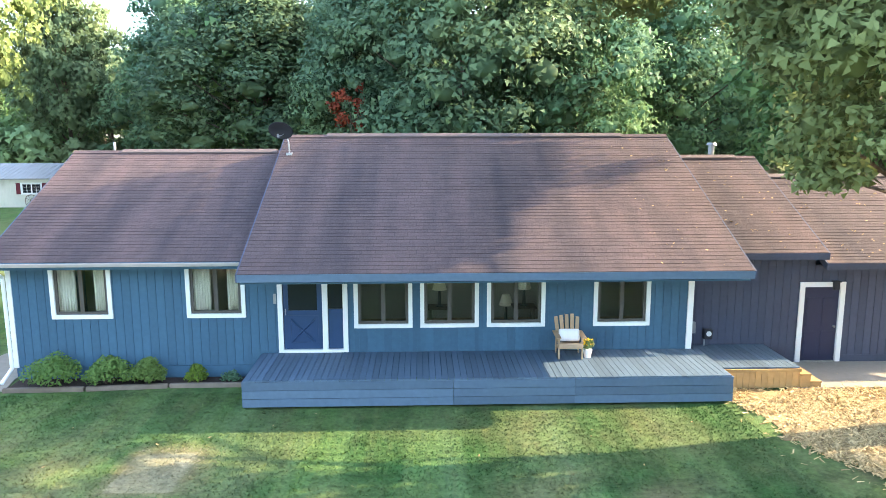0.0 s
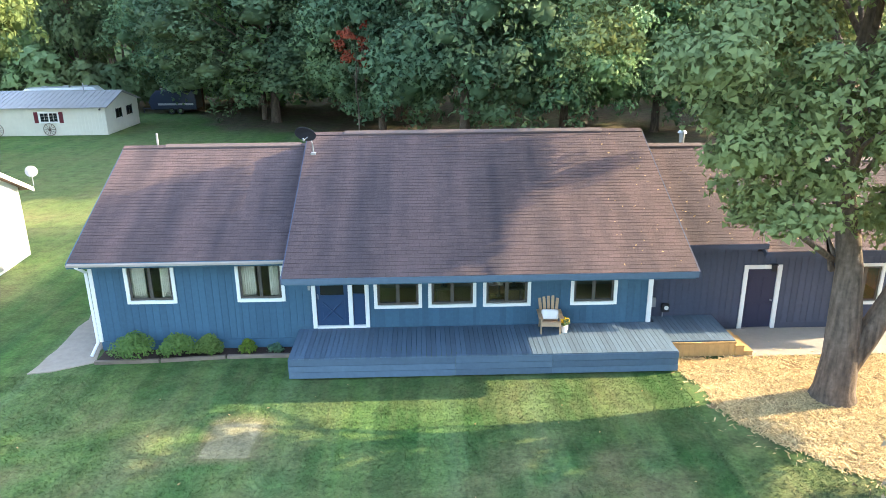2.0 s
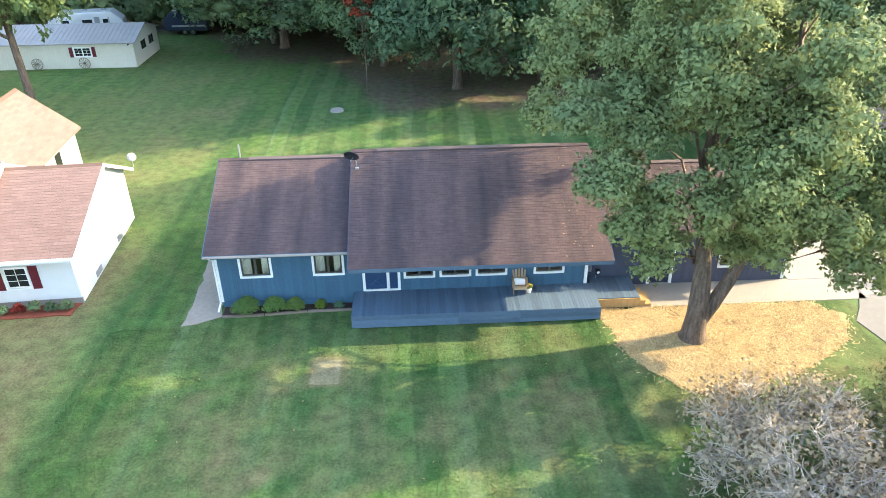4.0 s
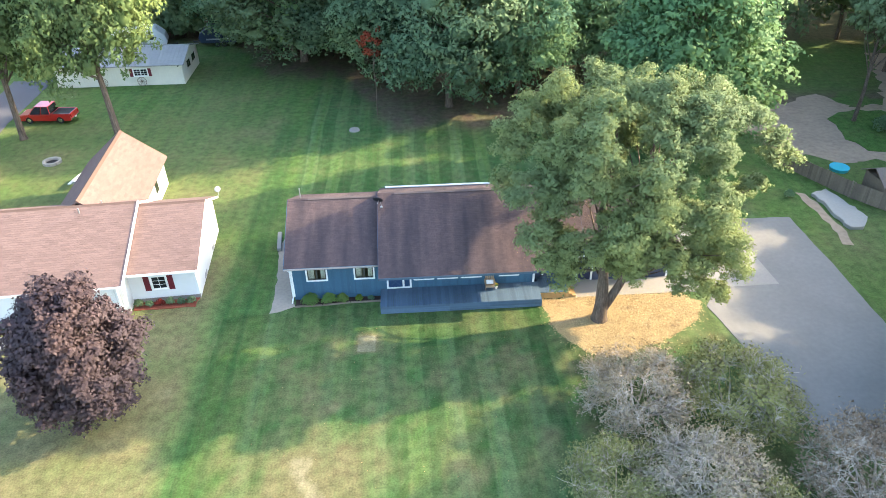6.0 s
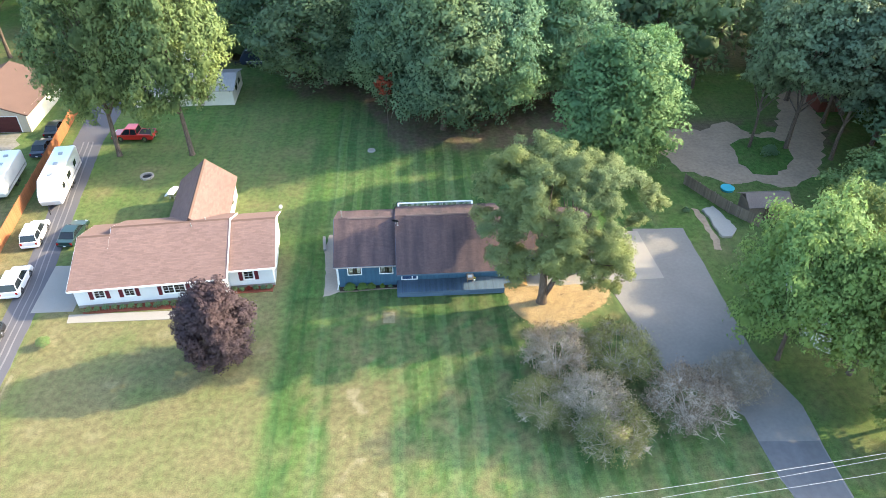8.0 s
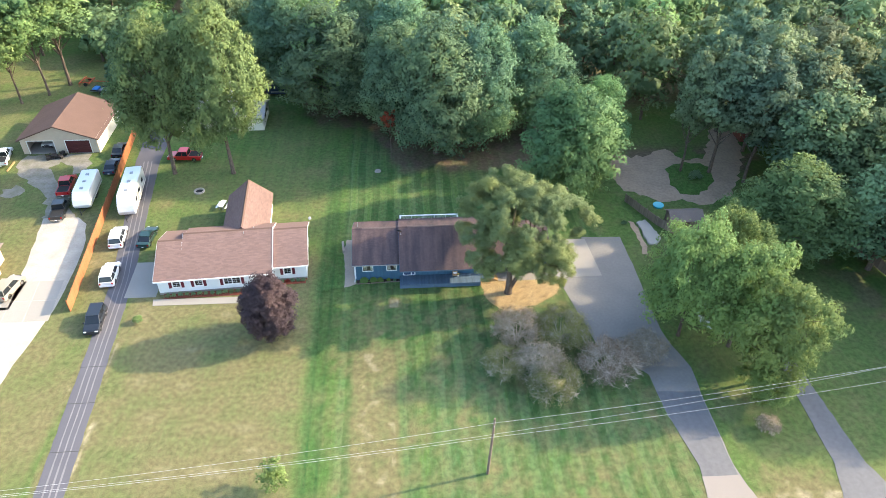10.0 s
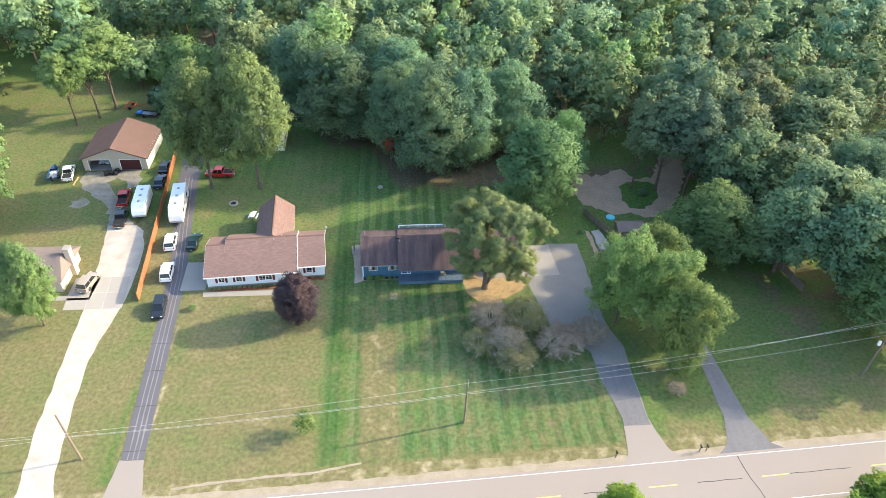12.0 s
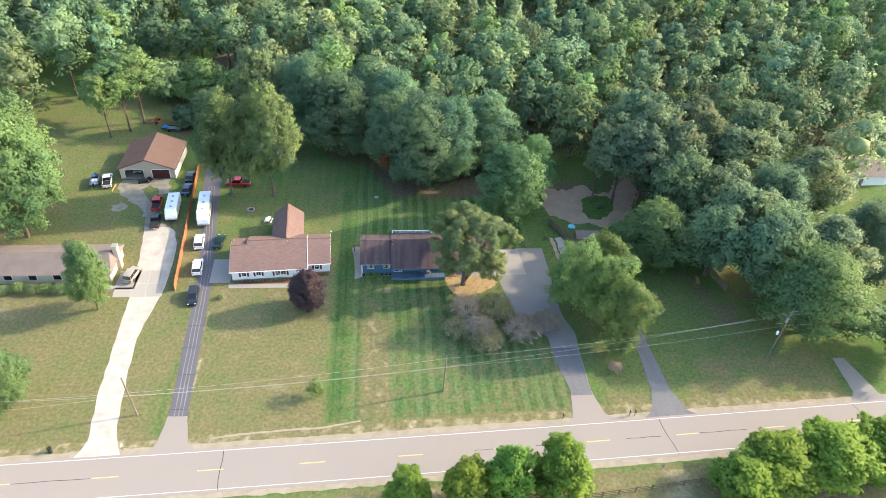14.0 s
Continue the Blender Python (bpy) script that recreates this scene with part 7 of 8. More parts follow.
def small_building(name, label, x0, x1, y0, y1, e, rz, wall, top):
    b = empty(name, label, "shed")
    part("wall", boxes((x0, x1, y0, y1, 0, e)), wall, b)
    part("roof", profile([(y0 - 0.3, e - 0.05), ((y0 + y1) / 2, rz), (y1 + 0.3, e - 0.05), (y1 + 0.3, e - 0.15), ((y0 + y1) / 2, rz - 0.1), (y0 - 0.3, e - 0.15)], x0 - 0.3, x1 + 0.3), top, b)
    part("door", boxes(((x0 + x1) / 2 - 0.5, (x0 + x1) / 2 + 0.5, y0 - 0.03, y0, 0, 2)), M_bark, b)
    return b


small_building("red_shed", "small rust-red shed at the wood edge", 57.8, 62.0, 34.8, 38.4, 1.9, 2.7, material("red_board_paint", (0.17, 0.05, 0.035), 0.7, 0.2, 6, 0.8, 0.2, 20), M_roof_g)
small_building("garden_shed", "small weathered shed with a brown roof under trees", 36.2, 40.8, 8.6, 11.4, 2.1, 3.0, M_fence_old, M_roof_g)
small_building("red_shed", "small red shed beneath the trees", 50.5, 53.5, 1.8, 4.6, 2.2, 3.0, material("barn_red_paint", (0.22, 0.03, 0.02), 0.7, 0.2, 6, 0.8, 0.2, 20), M_roof_g)
small_building("grey_house", "grey-roofed house far off among the trees", 108, 122, 32, 42, 2.8, 4.6, M_vinyl, M_roof_g)


# ---- vehicles ----
def paint(colour):
    return gloss_material("car_paint", colour, 0.28, 0.15, 0.7)


M_chrome = gloss_material("chrome", (0.6, 0.6, 0.6), 0.15, 1.0, 0.0)
M_tail = gloss_material("red_lens", (0.35, 0.01, 0.01), 0.2)
M_head = gloss_material("clear_lens", (0.75, 0.75, 0.75), 0.1)


def wheel(parent, x, y, r, w):
    s = 1 if y > 0 else -1
    wh = empty("wheel", "", "")
    wh.parent = parent
    bm = bmesh.new()
    rod(bm, (x, y - s * w, r), (x, y, r), r, seg=22)
    bmesh.ops.bevel(bm, geom=[e for e in bm.edges if e.calc_length() < r], offset=0.03, segments=2, affect="EDGES")
    part("tyre", bm, M_black, wh)
    part("rim", rods(((x, y - s * 0.02, r), (x, y + s * 0.012, r), r * 0.62, r * 0.55), seg=14), M_chrome, wh)


def vehicle(name, label, kind, colour, x, y, turn, category="car"):
    """Front towards +x of its own axes."""
    L, Wd, H = {"suv": (4.75, 1.9, 1.75), "car": (4.7, 1.8, 1.42), "pickup": (5.7, 1.95, 1.85)}[kind]
    ob = empty(name, label, category, "parked vehicles")
    p = colour
    r = 0.36 if kind != "car" else 0.33
    f, b = L / 2, -L / 2
    zb, belt = 0.32, (1.02 if kind != "car" else 0.88)
    wb = L * 0.29
    hood = f - (1.25 if kind != "pickup" else 1.35)
    side = [(b, zb + 0.12), (b + 0.05, belt - 0.02), (b + 0.2, belt), (hood, belt), (f - 0.25, belt - 0.12), (f - 0.03, belt - 0.3), (f, zb + 0.1), (f - 0.15, zb)]
    arch = []
    for cx in (wb, -wb):
        arch += [(cx + (r + 0.06) * math.cos(t), zb + max(0.0, (r + 0.06) * math.sin(t)) + 0.0) for t in [k * math.pi / 8 for k in range(0, 9)]]
    bm = profile(side + arch + [(b + 0.1, zb)], -Wd / 2, Wd / 2, "Y")
    bmesh.ops.bevel(bm, geom=[e for e in bm.edges if abs(e.verts[0].co.y - e.verts[1].co.y) < 1e-4 and min(e.verts[0].co.z, e.verts[1].co.z) > belt - 0.35], offset=0.06, segments=3, affect="EDGES")
    part("body", bm, p, ob)
    part("underbody", boxes((b + 0.1, f - 0.1, -Wd / 2 + 0.12, Wd / 2 - 0.12, 0.22, zb + 0.25)), M_black, ob)
    if kind == "pickup":
        cab0, cab1, roof0, roof1 = -0.75, hood + 0.05, -0.62, hood - 0.75
    elif kind == "suv":
        cab0, cab1, roof0, roof1 = b + 0.15, hood + 0.1, b + 0.45, hood - 0.75
    else:
        cab0, cab1, roof0, roof1 = b + 0.65, hood + 0.1, b + 1.35, hood - 0.85
    inset = 0.2
    bm = bmesh.new()
    lo = [bm.verts.new(v) for v in ((cab0, -Wd / 2 + 0.07, belt), (cab1, -Wd / 2 + 0.07, belt), (cab1, Wd / 2 - 0.07, belt), (cab0, Wd / 2 - 0.07, belt))]
    hi = [bm.verts.new(v) for v in ((roof0, -Wd / 2 + inset, H - 0.04), (roof1, -Wd / 2 + inset, H - 0.04), (roof1, Wd / 2 - inset, H - 0.04), (roof0, Wd / 2 - inset, H - 0.04))]
    for k in range(4):
        bm.faces.new((lo[k], lo[(k + 1) % 4], hi[(k + 1) % 4], hi[k]))
    bm.faces.new(hi)
    part("glazing", bm, M_darkglass, ob, "dark tinted glazing")
    rf = boxes((roof0 - 0.06, roof1 + 0.06, -Wd / 2 + inset - 0.05, Wd / 2 - inset + 0.05, H - 0.06, H), bevel=0.03)
    part("roof_panel", rf, p, ob)
    for s in (-1, 1):
        for xl, xh in ((cab0 + 0.03, roof0), (cab1 - 0.02, roof1), ((cab0 + cab1) / 2 - 0.1, (roof0 + roof1) / 2)):
            part("pillar", rods(((xl, s * (Wd / 2 - 0.065), belt - 0.02), (xh, s * (Wd / 2 - inset + 0.005), H - 0.04), 0.04), seg=6), p, ob)
    if kind == "pickup":
        part("bed_liner", boxes((b + 0.1, -0.85, -Wd / 2 + 0.12, Wd / 2 - 0.12, belt - 0.005, belt + 0.012)), M_black, ob, "dark open cargo bed")
        part("bed_rail", boxes((b + 0.05, -0.8, -Wd / 2 + 0.01, -Wd / 2 + 0.12, belt, belt + 0.05), (b + 0.05, -0.8, Wd / 2 - 0.12, Wd / 2 - 0.01, belt, belt + 0.05), (b + 0.02, b + 0.1, -Wd / 2 + 0.05, Wd / 2 - 0.05, belt - 0.02, belt + 0.05)), p, ob)
    for cx in (wb, -wb):
        for s in (-1, 1):
            wheel(ob, cx, s * (Wd / 2 - 0.01), r, 0.22)
    for s in (-1, 1):
        part("headlight", boxes((f - 0.12, f - 0.01, s * (Wd / 2 - 0.28) - 0.16, s * (Wd / 2 - 0.28) + 0.16, belt - 0.36, belt - 0.22), bevel=0.02), M_head, ob)
        part("tail_light", boxes((b - 0.01, b + 0.06, s * (Wd / 2 - 0.16) - 0.1, s * (Wd / 2 - 0.16) + 0.1, belt - 0.35, belt - 0.08), bevel=0.015), M_tail, ob)
        part("wing_mirror", boxes((hood - 0.2, hood - 0.05, s * (Wd / 2 + 0.1) - 0.09, s * (Wd / 2 + 0.1) + 0.09, belt, belt + 0.14), bevel=0.02), p, ob)
    part("front_bumper", boxes((f - 0.1, f + 0.06, -Wd / 2 + 0.06, Wd / 2 - 0.06, zb + 0.02, zb + 0.24), bevel=0.04), M_dark, ob)
    part("rear_bumper", boxes((b - 0.07, b + 0.1, -Wd / 2 + 0.06, Wd / 2 - 0.06, zb + 0.02, zb + 0.24), bevel=0.04), M_chrome if kind == "pickup" else p, ob)
    part("grille", boxes((f - 0.06, f + 0.01, -0.45, 0.45, zb + 0.28, belt - 0.24)), M_dark, ob)
    part("plate_blank", boxes((b - 0.085, b - 0.07, -0.15, 0.15, zb + 0.06, zb + 0.2)), M_white, ob)
    ob.matrix_basis = pose(x, y, 0.03, 0, 0, turn)
    return ob


P_black, P_white, P_red, P_tan, P_green, P_navy = paint((0.012, 0.013, 0.015)), paint((0.72, 0.73, 0.74)), paint((0.42, 0.012, 0.012)), paint((0.33, 0.28, 0.22)), paint((0.01, 0.035, 0.028)), paint((0.02, 0.03, 0.06))
vehicle("suv", "black sport utility vehicle parked on the asphalt drive", "suv", P_black, -42.75, -6.5, 94 + 180)
vehicle("suv", "white sport utility vehicle parked on the asphalt drive", "suv", P_white, -43.6, 2.5, 95)
vehicle("suv", "white crossover parked on the asphalt drive", "suv", P_white, -44.9, 10.9, 96)
vehicle("sedan", "dark green sedan parked on the lawn", "car", P_green, -40.7, 10.8, 86)
vehicle("pickup_truck", "red pickup truck parked by the gravel", "pickup", P_red, -57.0, 25.3, 96, "truck")
vehicle("pickup_truck", "black pickup truck parked on the gravel", "pickup", P_black, -55.7, 18.6, 96, "truck")
vehicle("pickup_truck", "white pickup truck parked on the grass", "pickup", P_white, -70.6, 34.8, 102, "truck")
vehicle("suv", "tan sport utility vehicle beside the tan house", "suv", P_tan, -56.0, 0.4, 80)
vehicle("pickup_truck", "red pickup truck parked under the trees", "pickup", P_red, -40.2, 33.6, 176, "truck")
vehicle("pickup_truck", "white truck standing inside the open barn", "pickup", P_white, -64.6, 41.0, -92, "truck")
vehicle("sedan", "dark car parked beyond the gravel", "car", P_navy, -51.6, 31.0, 92)
vehicle("sedan", "black car parked by the fence", "car", P_black, -51.9, 36.4, 92)
vehicle("suv", "silver vehicle parked beneath the trees", "suv", paint((0.35, 0.36, 0.38)), 36.6, -2.0, 60)


def travel_trailer(x, y, turn, L, label, nose, win=True, H=3.1, name="travel_trailer", coat=None):
    ob = empty(name, label, "trailer", "parked vehicles")
    Wd = 2.45
    side = [(-L / 2, 0.55), (-L / 2 + 0.08, H - 0.2), (-L / 2 + 0.3, H), (L / 2 - nose - 0.3, H), (L / 2 - 0.25, H - 0.9 * nose / 1.2 - 0.2), (L / 2, 1.2), (L / 2 - 0.3, 0.55)]
    bm = profile(side, -Wd / 2, Wd / 2, "Y")
    bmesh.ops.bevel(bm, geom=[e for e in bm.edges if abs(e.verts[0].co.y - e.verts[1].co.y) < 1e-4], offset=0.07, segments=3, affect="EDGES")
    part("body", bm, coat or P_white, ob)
    for s in (-1, 1):
        yy = s * (Wd / 2 + 0.006)
        if win:
            for a, b in ((-L * 0.32, -L * 0.22), (-L * 0.05, L * 0.08), (L * 0.22, L * 0.3)):
                part("window", boxes((a, b, min(yy, yy - s * 0.02), max(yy, yy - s * 0.02), 1.6, 2.25)), M_darkglass, ob)
            part("door", boxes((L * 0.11, L * 0.18, min(yy, yy - s * 0.02), max(yy, yy - s * 0.02), 0.7, 2.5)), M_grey, ob)
        part("stripe", boxes((-L / 2 + 0.3, L / 2 - 1.0, min(yy, yy - s * 0.015), max(yy, yy - s * 0.015), 0.95, 1.15)), M_grey, ob, "grey stripe")
        for cx in (-0.75, 0.15):
            wheel(ob, cx, s * (Wd / 2 - 0.02), 0.36, 0.24)
    for k in range(3):
        part("roof_vent", boxes((-L * 0.3 + k * L * 0.25, -L * 0.3 + k * L * 0.25 + 0.5, -0.25, 0.25, H, H + 0.14), bevel=0.03), M_grey, ob)
    part("chassis", boxes((-L / 2 + 0.2, L / 2 - 0.4, -0.8, 0.8, 0.4, 0.56)), M_dark, ob)
    part("drawbar", rods(((L / 2 - 0.5, -0.6, 0.48), (L / 2 + 1.1, 0, 0.48), 0.05), ((L / 2 - 0.5, 0.6, 0.48), (L / 2 + 1.1, 0, 0.48), 0.05), ((L / 2 + 1.0, 0, 0.03), (L / 2 + 1.0, 0, 0.7), 0.05)), M_dark, ob)
    ob.matrix_basis = pose(x, y, 0.03, 0, 0, turn)
    return ob


travel_trailer(-45.6, 21.3, -84, 10.0, "long white fifth-wheel travel trailer on the drive", 1.3, True, 3.3)
travel_trailer(-52.7, 22.4, -85, 8.0, "white enclosed cargo trailer on the gravel", 1.0, False, 2.9, "cargo_trailer")
travel_trailer(-37.5, 56.5, 10, 8.0, "white camper under the trees behind the shed", 1.0, True, 3.0)
tr = travel_trailer(-27.0, 58.0, 180, 5.0, "small dark enclosed trailer behind the shed", 0.6, False, 2.5, "cargo_trailer", P_navy)


def boat(x, y, turn):
    ob = empty("boat", "small blue-hulled boat on a trailer", "boat")
    bm = bmesh.new()
    rows = []
    for k in range(9):
        f = k / 8
        w = 0.95 * (1 - max(0, f - 0.5) ** 1.6 * 2.6)
        rows.append([bm.verts.new((-2.6 + 5.2 * f, s * w * c, z + 0.25 * f * f)) for s, c, z in ((-1, 1.0, 1.25), (-1, 0.8, 0.75), (1, 0.0, 0.5), (1, 0.8, 0.75), (1, 1.0, 1.25))])
    for k in range(8):
        for j in range(4):
            bm.faces.new((rows[k][j], rows[k][j + 1], rows[k + 1][j + 1], rows[k + 1][j]))
    bm.faces.new(rows[0])
    bmesh.ops.solidify(bm, geom=bm.faces[:], thickness=0.05)
    part("hull", bm, paint((0.05, 0.14, 0.30)), ob)
    part("inner_deck", boxes((-2.4, 1.2, -0.75, 0.75, 0.85, 0.9)), M_grey, ob)
    part("windshield", boxes((0.3, 0.36, -0.7, 0.7, 1.2, 1.6)), M_darkglass, ob)
    for yy in (-0.35, 0.35):
        part("boat_seat", boxes((-0.9, -0.4, yy - 0.25, yy + 0.25, 0.9, 1.35), bevel=0.05), M_white, ob)
    part("motor", boxes((-2.95, -2.6, -0.2, 0.2, 0.7, 1.6), bevel=0.06), M_black, ob)
    part("boat_trailer", boxes((-2.4, 3.4, -0.06, 0.06, 0.4, 0.5), (-1.0, -0.9, -1.0, 1.0, 0.35, 0.45)), M_grey, ob)
    for s in (-1, 1):
        wheel(ob, -0.95, s * 1.1, 0.3, 0.18)
    ob.matrix_basis = pose(x, y, 0, 0, 0, turn)


boat(-73.3, 34.6, 100)

# ---- fences ----
def board_fence(name, label, pts, h, mat, pitch=0.15, bay=2.4, group=""):
    f = empty(name, label, "fence", group)
    bm = boxes((0, pitch - 0.012, -0.01, 0.01, 0.05, h))
    me = bpy.data.meshes.new("fence_board")
    bm.to_mesh(me)
    bm.free()
    me.materials.append(mat)
    left = 290
    rest = bmesh.new()
    for (xa, ya), (xb, yb) in zip(pts, pts[1:]):
        run = math.dist((xa, ya), (xb, yb))
        a = math.atan2(yb - ya, xb - xa)
        for k in range(int(run / pitch)):
            d = k * pitch
            m = pose(xa + math.cos(a) * d, ya + math.sin(a) * d, random.uniform(-0.02, 0.02), 0, 0, math.degrees(a))
            if left > 0:
                piece("fence_board", me, f, m)
                left -= 1
            else:
                n0 = len(rest.verts)
                rest.from_mesh(me)
                rest.verts.ensure_lookup_table()
                for v in rest.verts[n0:]:
                    v.co = m @ v.co
        for k in range(int(run / bay) + 1):
            d = min(run, k * bay)
            q = part("fence_post", boxes((-0.05, 0.05, -0.05, 0.05, 0, h + 0.05)), mat, f)
            q.matrix_basis = pose(xa + math.cos(a) * d - math.sin(a) * 0.07, ya + math.sin(a) * d + math.cos(a) * 0.07, 0, 0, 0, math.degrees(a))
        for z in (0.35, h - 0.3):
            q = part("fence_rail", boxes((0, run, 0.012, 0.05, z, z + 0.09)), mat, f)
            q.matrix_basis = pose(xa, ya, 0, 0, 0, math.degrees(a))
    if rest.verts:
        part("fence_boards_beyond", rest, mat, f)["kind"] = "stuff"
    else:
        rest.free()
    return f


board_fence("board_fence", "orange-stained cedar privacy fence between the drives", [(-46.7, -4.1), (-48.6, 17.0), (-50.9, 43.0)], 1.85, M_fence, 0.15)
board_fence("board_fence", "weathered grey board fence on the dirt yard", [(31.6, 17.0), (34.8, 10.3), (37.2, 7.2)], 1.5, M_fence_old, 0.16)
board_fence("board_fence", "weathered grey board fence along the wood", [(61.2, 8.0), (63.9, -7.4)], 1.7, M_fence_old, 0.16)


def rail_fence(pts):
    f = empty("rail_fence", "dark brown three-rail post fence across the road", "fence")
    for (xa, ya), (xb, yb) in zip(pts, pts[1:]):
        run, a = math.dist((xa, ya), (xb, yb)), math.atan2(yb - ya, xb - xa)
        n = max(1, int(run / 2.5))
        for k in range(n):
            d0, d1 = run * k / n, run * (k + 1) / n
            q = part("fence_post", boxes((-0.07, 0.07, -0.07, 0.07, 0, 1.45)), M_bark, f)
            q.matrix_basis = pose(xa + math.cos(a) * d0, ya + math.sin(a) * d0, 0, 0, 0, math.degrees(a))
            for z in (0.35, 0.8, 1.22):
                q = part("fence_rail", boxes((d0, d1, -0.09, -0.072, z, z + 0.14)), M_bark, f)
                q.matrix_basis = pose(xa, ya, 0, 0, 0, math.degrees(a))


rail_fence([(-8, -54.6), (26.4, -52.5), (47.5, -50.3), (70, -48.4)])


# ---- power poles and lines ----
def pole(x, y, h, lean=0.0, gear=False):
    p = empty("utility_pole", "weathered wooden utility pole" + (" carrying a grey transformer" if gear else " beside the road"), "utility pole", "utility poles")
    part("shaft", rods(((x, y, -0.2), (x + lean, y, h), 0.16, 0.11), seg=12), M_pole, p)
    for z in (0.35, 1.0, 2.3):
        part("insulator", rods(((x + lean, y - 0.1, h - z), (x + lean, y - 0.24, h - z), 0.04)), M_grey, p)
    if gear:
        part("transformer", rods(((x + lean * 0.8 - 0.32, y - 0.1, h - 3.0), (x + lean * 0.8 - 0.32, y - 0.1, h - 2.1), 0.24), seg=16), M_grey, p)
        part("street_light_arm", rods(((x, y, h - 3.4), (x - 1.6, y - 0.5, h - 3.0), 0.03)), M_grey, p)
        part("equipment_box", boxes((x - 0.45, x - 0.1, y - 0.3, y, h - 6.0, h - 5.2), bevel=0.03), M_white, p)
    return (x + lean, y - 0.2, h)


pole(-46.1, -34.3, 9.0, -0.5)
pole(3.9, -31.2, 8.8, 0.25)
pole(64.3, -25.7, 12.5, 0.9, True)
for spans in ([(-150, -40.5, 5.5), (-46.4, -34.55, 5.0), (4.1, -31.45, 6.3), (65.0, -25.95, 8.8), (140, -19, 9)], [(-120, -38.8, 9.5), (4.1, -31.45, 8.45), (65.2, -25.95, 11.5), (140, -19, 11)], [(-120, -39.4, 11.5), (65.2, -25.95, 12.15), (140, -19, 11.8)]):
    line = empty("power_line", "sagging aluminium power line between the poles", "cable", "power lines")
    for (xa, ya, za), (xb, yb, zb) in zip(spans, spans[1:]):
        pts = []
        sag = 0.00022 * (xb - xa) ** 2
        for k in range(25):
            f = k / 24
            pts.append((xa + (xb - xa) * f, ya + (yb - ya) * f, za + (zb - za) * f - sag * 4 * f * (1 - f)))
        v, fc = tube(pts, [0.013] * 25, 5)
        piece("wire", mesh_from("wire", v, fc, M_wire, True), line)

# ---- small things about the yards ----
fp = empty("fire_ring", "round concrete fire ring on the lawn", "fire pit", at=(-35.9, 23.2, 0))
for k in range(12):
    a = 6.2832 * k / 12
    q = part("ring_stone", boxes((-0.19, 0.19, -0.12, 0.12, 0, 0.28), bevel=0.03), M_concrete, fp)
    q.matrix_basis = pose(0.72 * math.cos(a), 0.72 * math.sin(a), 0, 0, 0, math.degrees(a) + 90)
part("ash", prism([(0.6 * math.cos(k * 0.5236), 0.6 * math.sin(k * 0.5236)) for k in range(12)], 0, 0.05), M_black, fp)
mh = tagged(part("well_cover", rods(((-7.5, 28.0, 0), (-7.5, 28.0, 0.14), 0.55, 0.5), seg=22), M_concrete), "round concrete well cover in the lawn", "well cover")
tb = empty("picnic_table", "grey picnic table on the lawn", "table", at=(-31.4, 18.6, 0), turn=80)
part("tabletop", boxes((-0.9, 0.9, -0.38, 0.38, 0.72, 0.77)), M_white, tb)
for s in (-1, 1):
    part("bench", boxes((-0.9, 0.9, s * 0.72 - 0.13, s * 0.72 + 0.13, 0.42, 0.46)), M_white, tb)
    part("trestle", boxes((s * 0.7 - 0.04, s * 0.7 + 0.04, -0.75, 0.75, 0.36, 0.42), (s * 0.7 - 0.04, s * 0.7 + 0.04, -0.3, -0.2, 0, 0.72), (s * 0.7 - 0.04, s * 0.7 + 0.04, 0.2, 0.3, 0, 0.72)), M_grey, tb)
can = tagged(part("dustbin", rods(((-57.3, -41.0, 0), (-57.3, -41.0, 1.0), 0.28, 0.33), ((-57.3, -41.0, 1.0), (-57.3, -41.0, 1.06), 0.36), seg=16), M_black), "black wheeled dustbin by the road", "dustbin")


def mailbox(x, y, colour):
    m = empty("mailbox", "small mailbox on a wooden post by the road", "mailbox", "mailboxes", (x, y, 0))
    part("post", boxes((-0.05, 0.05, -0.05, 0.05, 0, 1.05)), M_pole, m)
    bm = profile([(-0.09, 0), (0.09, 0), (0.09, 0.14), (0.06, 0.2), (-0.06, 0.2), (-0.09, 0.14)], -0.26, 0.22, "Y")
    q = part("box", bm, colour, m)
    q.matrix_basis = pose(0, 0, 1.05)


mailbox(34.9, -37.6, M_black)
mailbox(35.8, -37.6, M_dark)
mailbox(23.4, -37.9, M_black)
mailbox(-46.6, -41.0, M_white)
pads = empty("stone_slab", "long ragged pale stone slab on the lawn by the drive", "stone")
part("slab", prism(wobble([(31.9, 11.1), (33.4, 11.6), (34.4, 7.0), (33.1, 5.4), (32.1, 5.6)], 0.14, 0.5, 31), 0, 0.28), M_slab, pads)
sheet("side_path", [(30.8, 11.6), (31.6, 11.3), (31.85, 5.4), (31.4, 3.4), (30.6, 3.6), (31.0, 5.9)], M_dirt, "bare trodden dirt path beside the stone slab", 0.014, 0.1, uneven=0.15, step=0.6, seed=8, category="path")
kp = tagged(part("paddling_pool", rods(((36.6, 15.4, 0), (36.6, 15.4, 0.3), 0.8, 0.85), seg=24), gloss_material("turquoise_plastic", (0.05, 0.42, 0.50), 0.4)), "small turquoise paddling pool on the grass", "pool")
sg = tagged(part("road_sign", boxes((-0.3, 0.3, -0.01, 0.01, 1.5, 2.1), (-0.03, 0.03, 0.012, 0.05, 0, 2.1)), M_grey), "small grey road sign on a post", "sign")
sg.matrix_basis = pose(36.8, -48.7, 0)

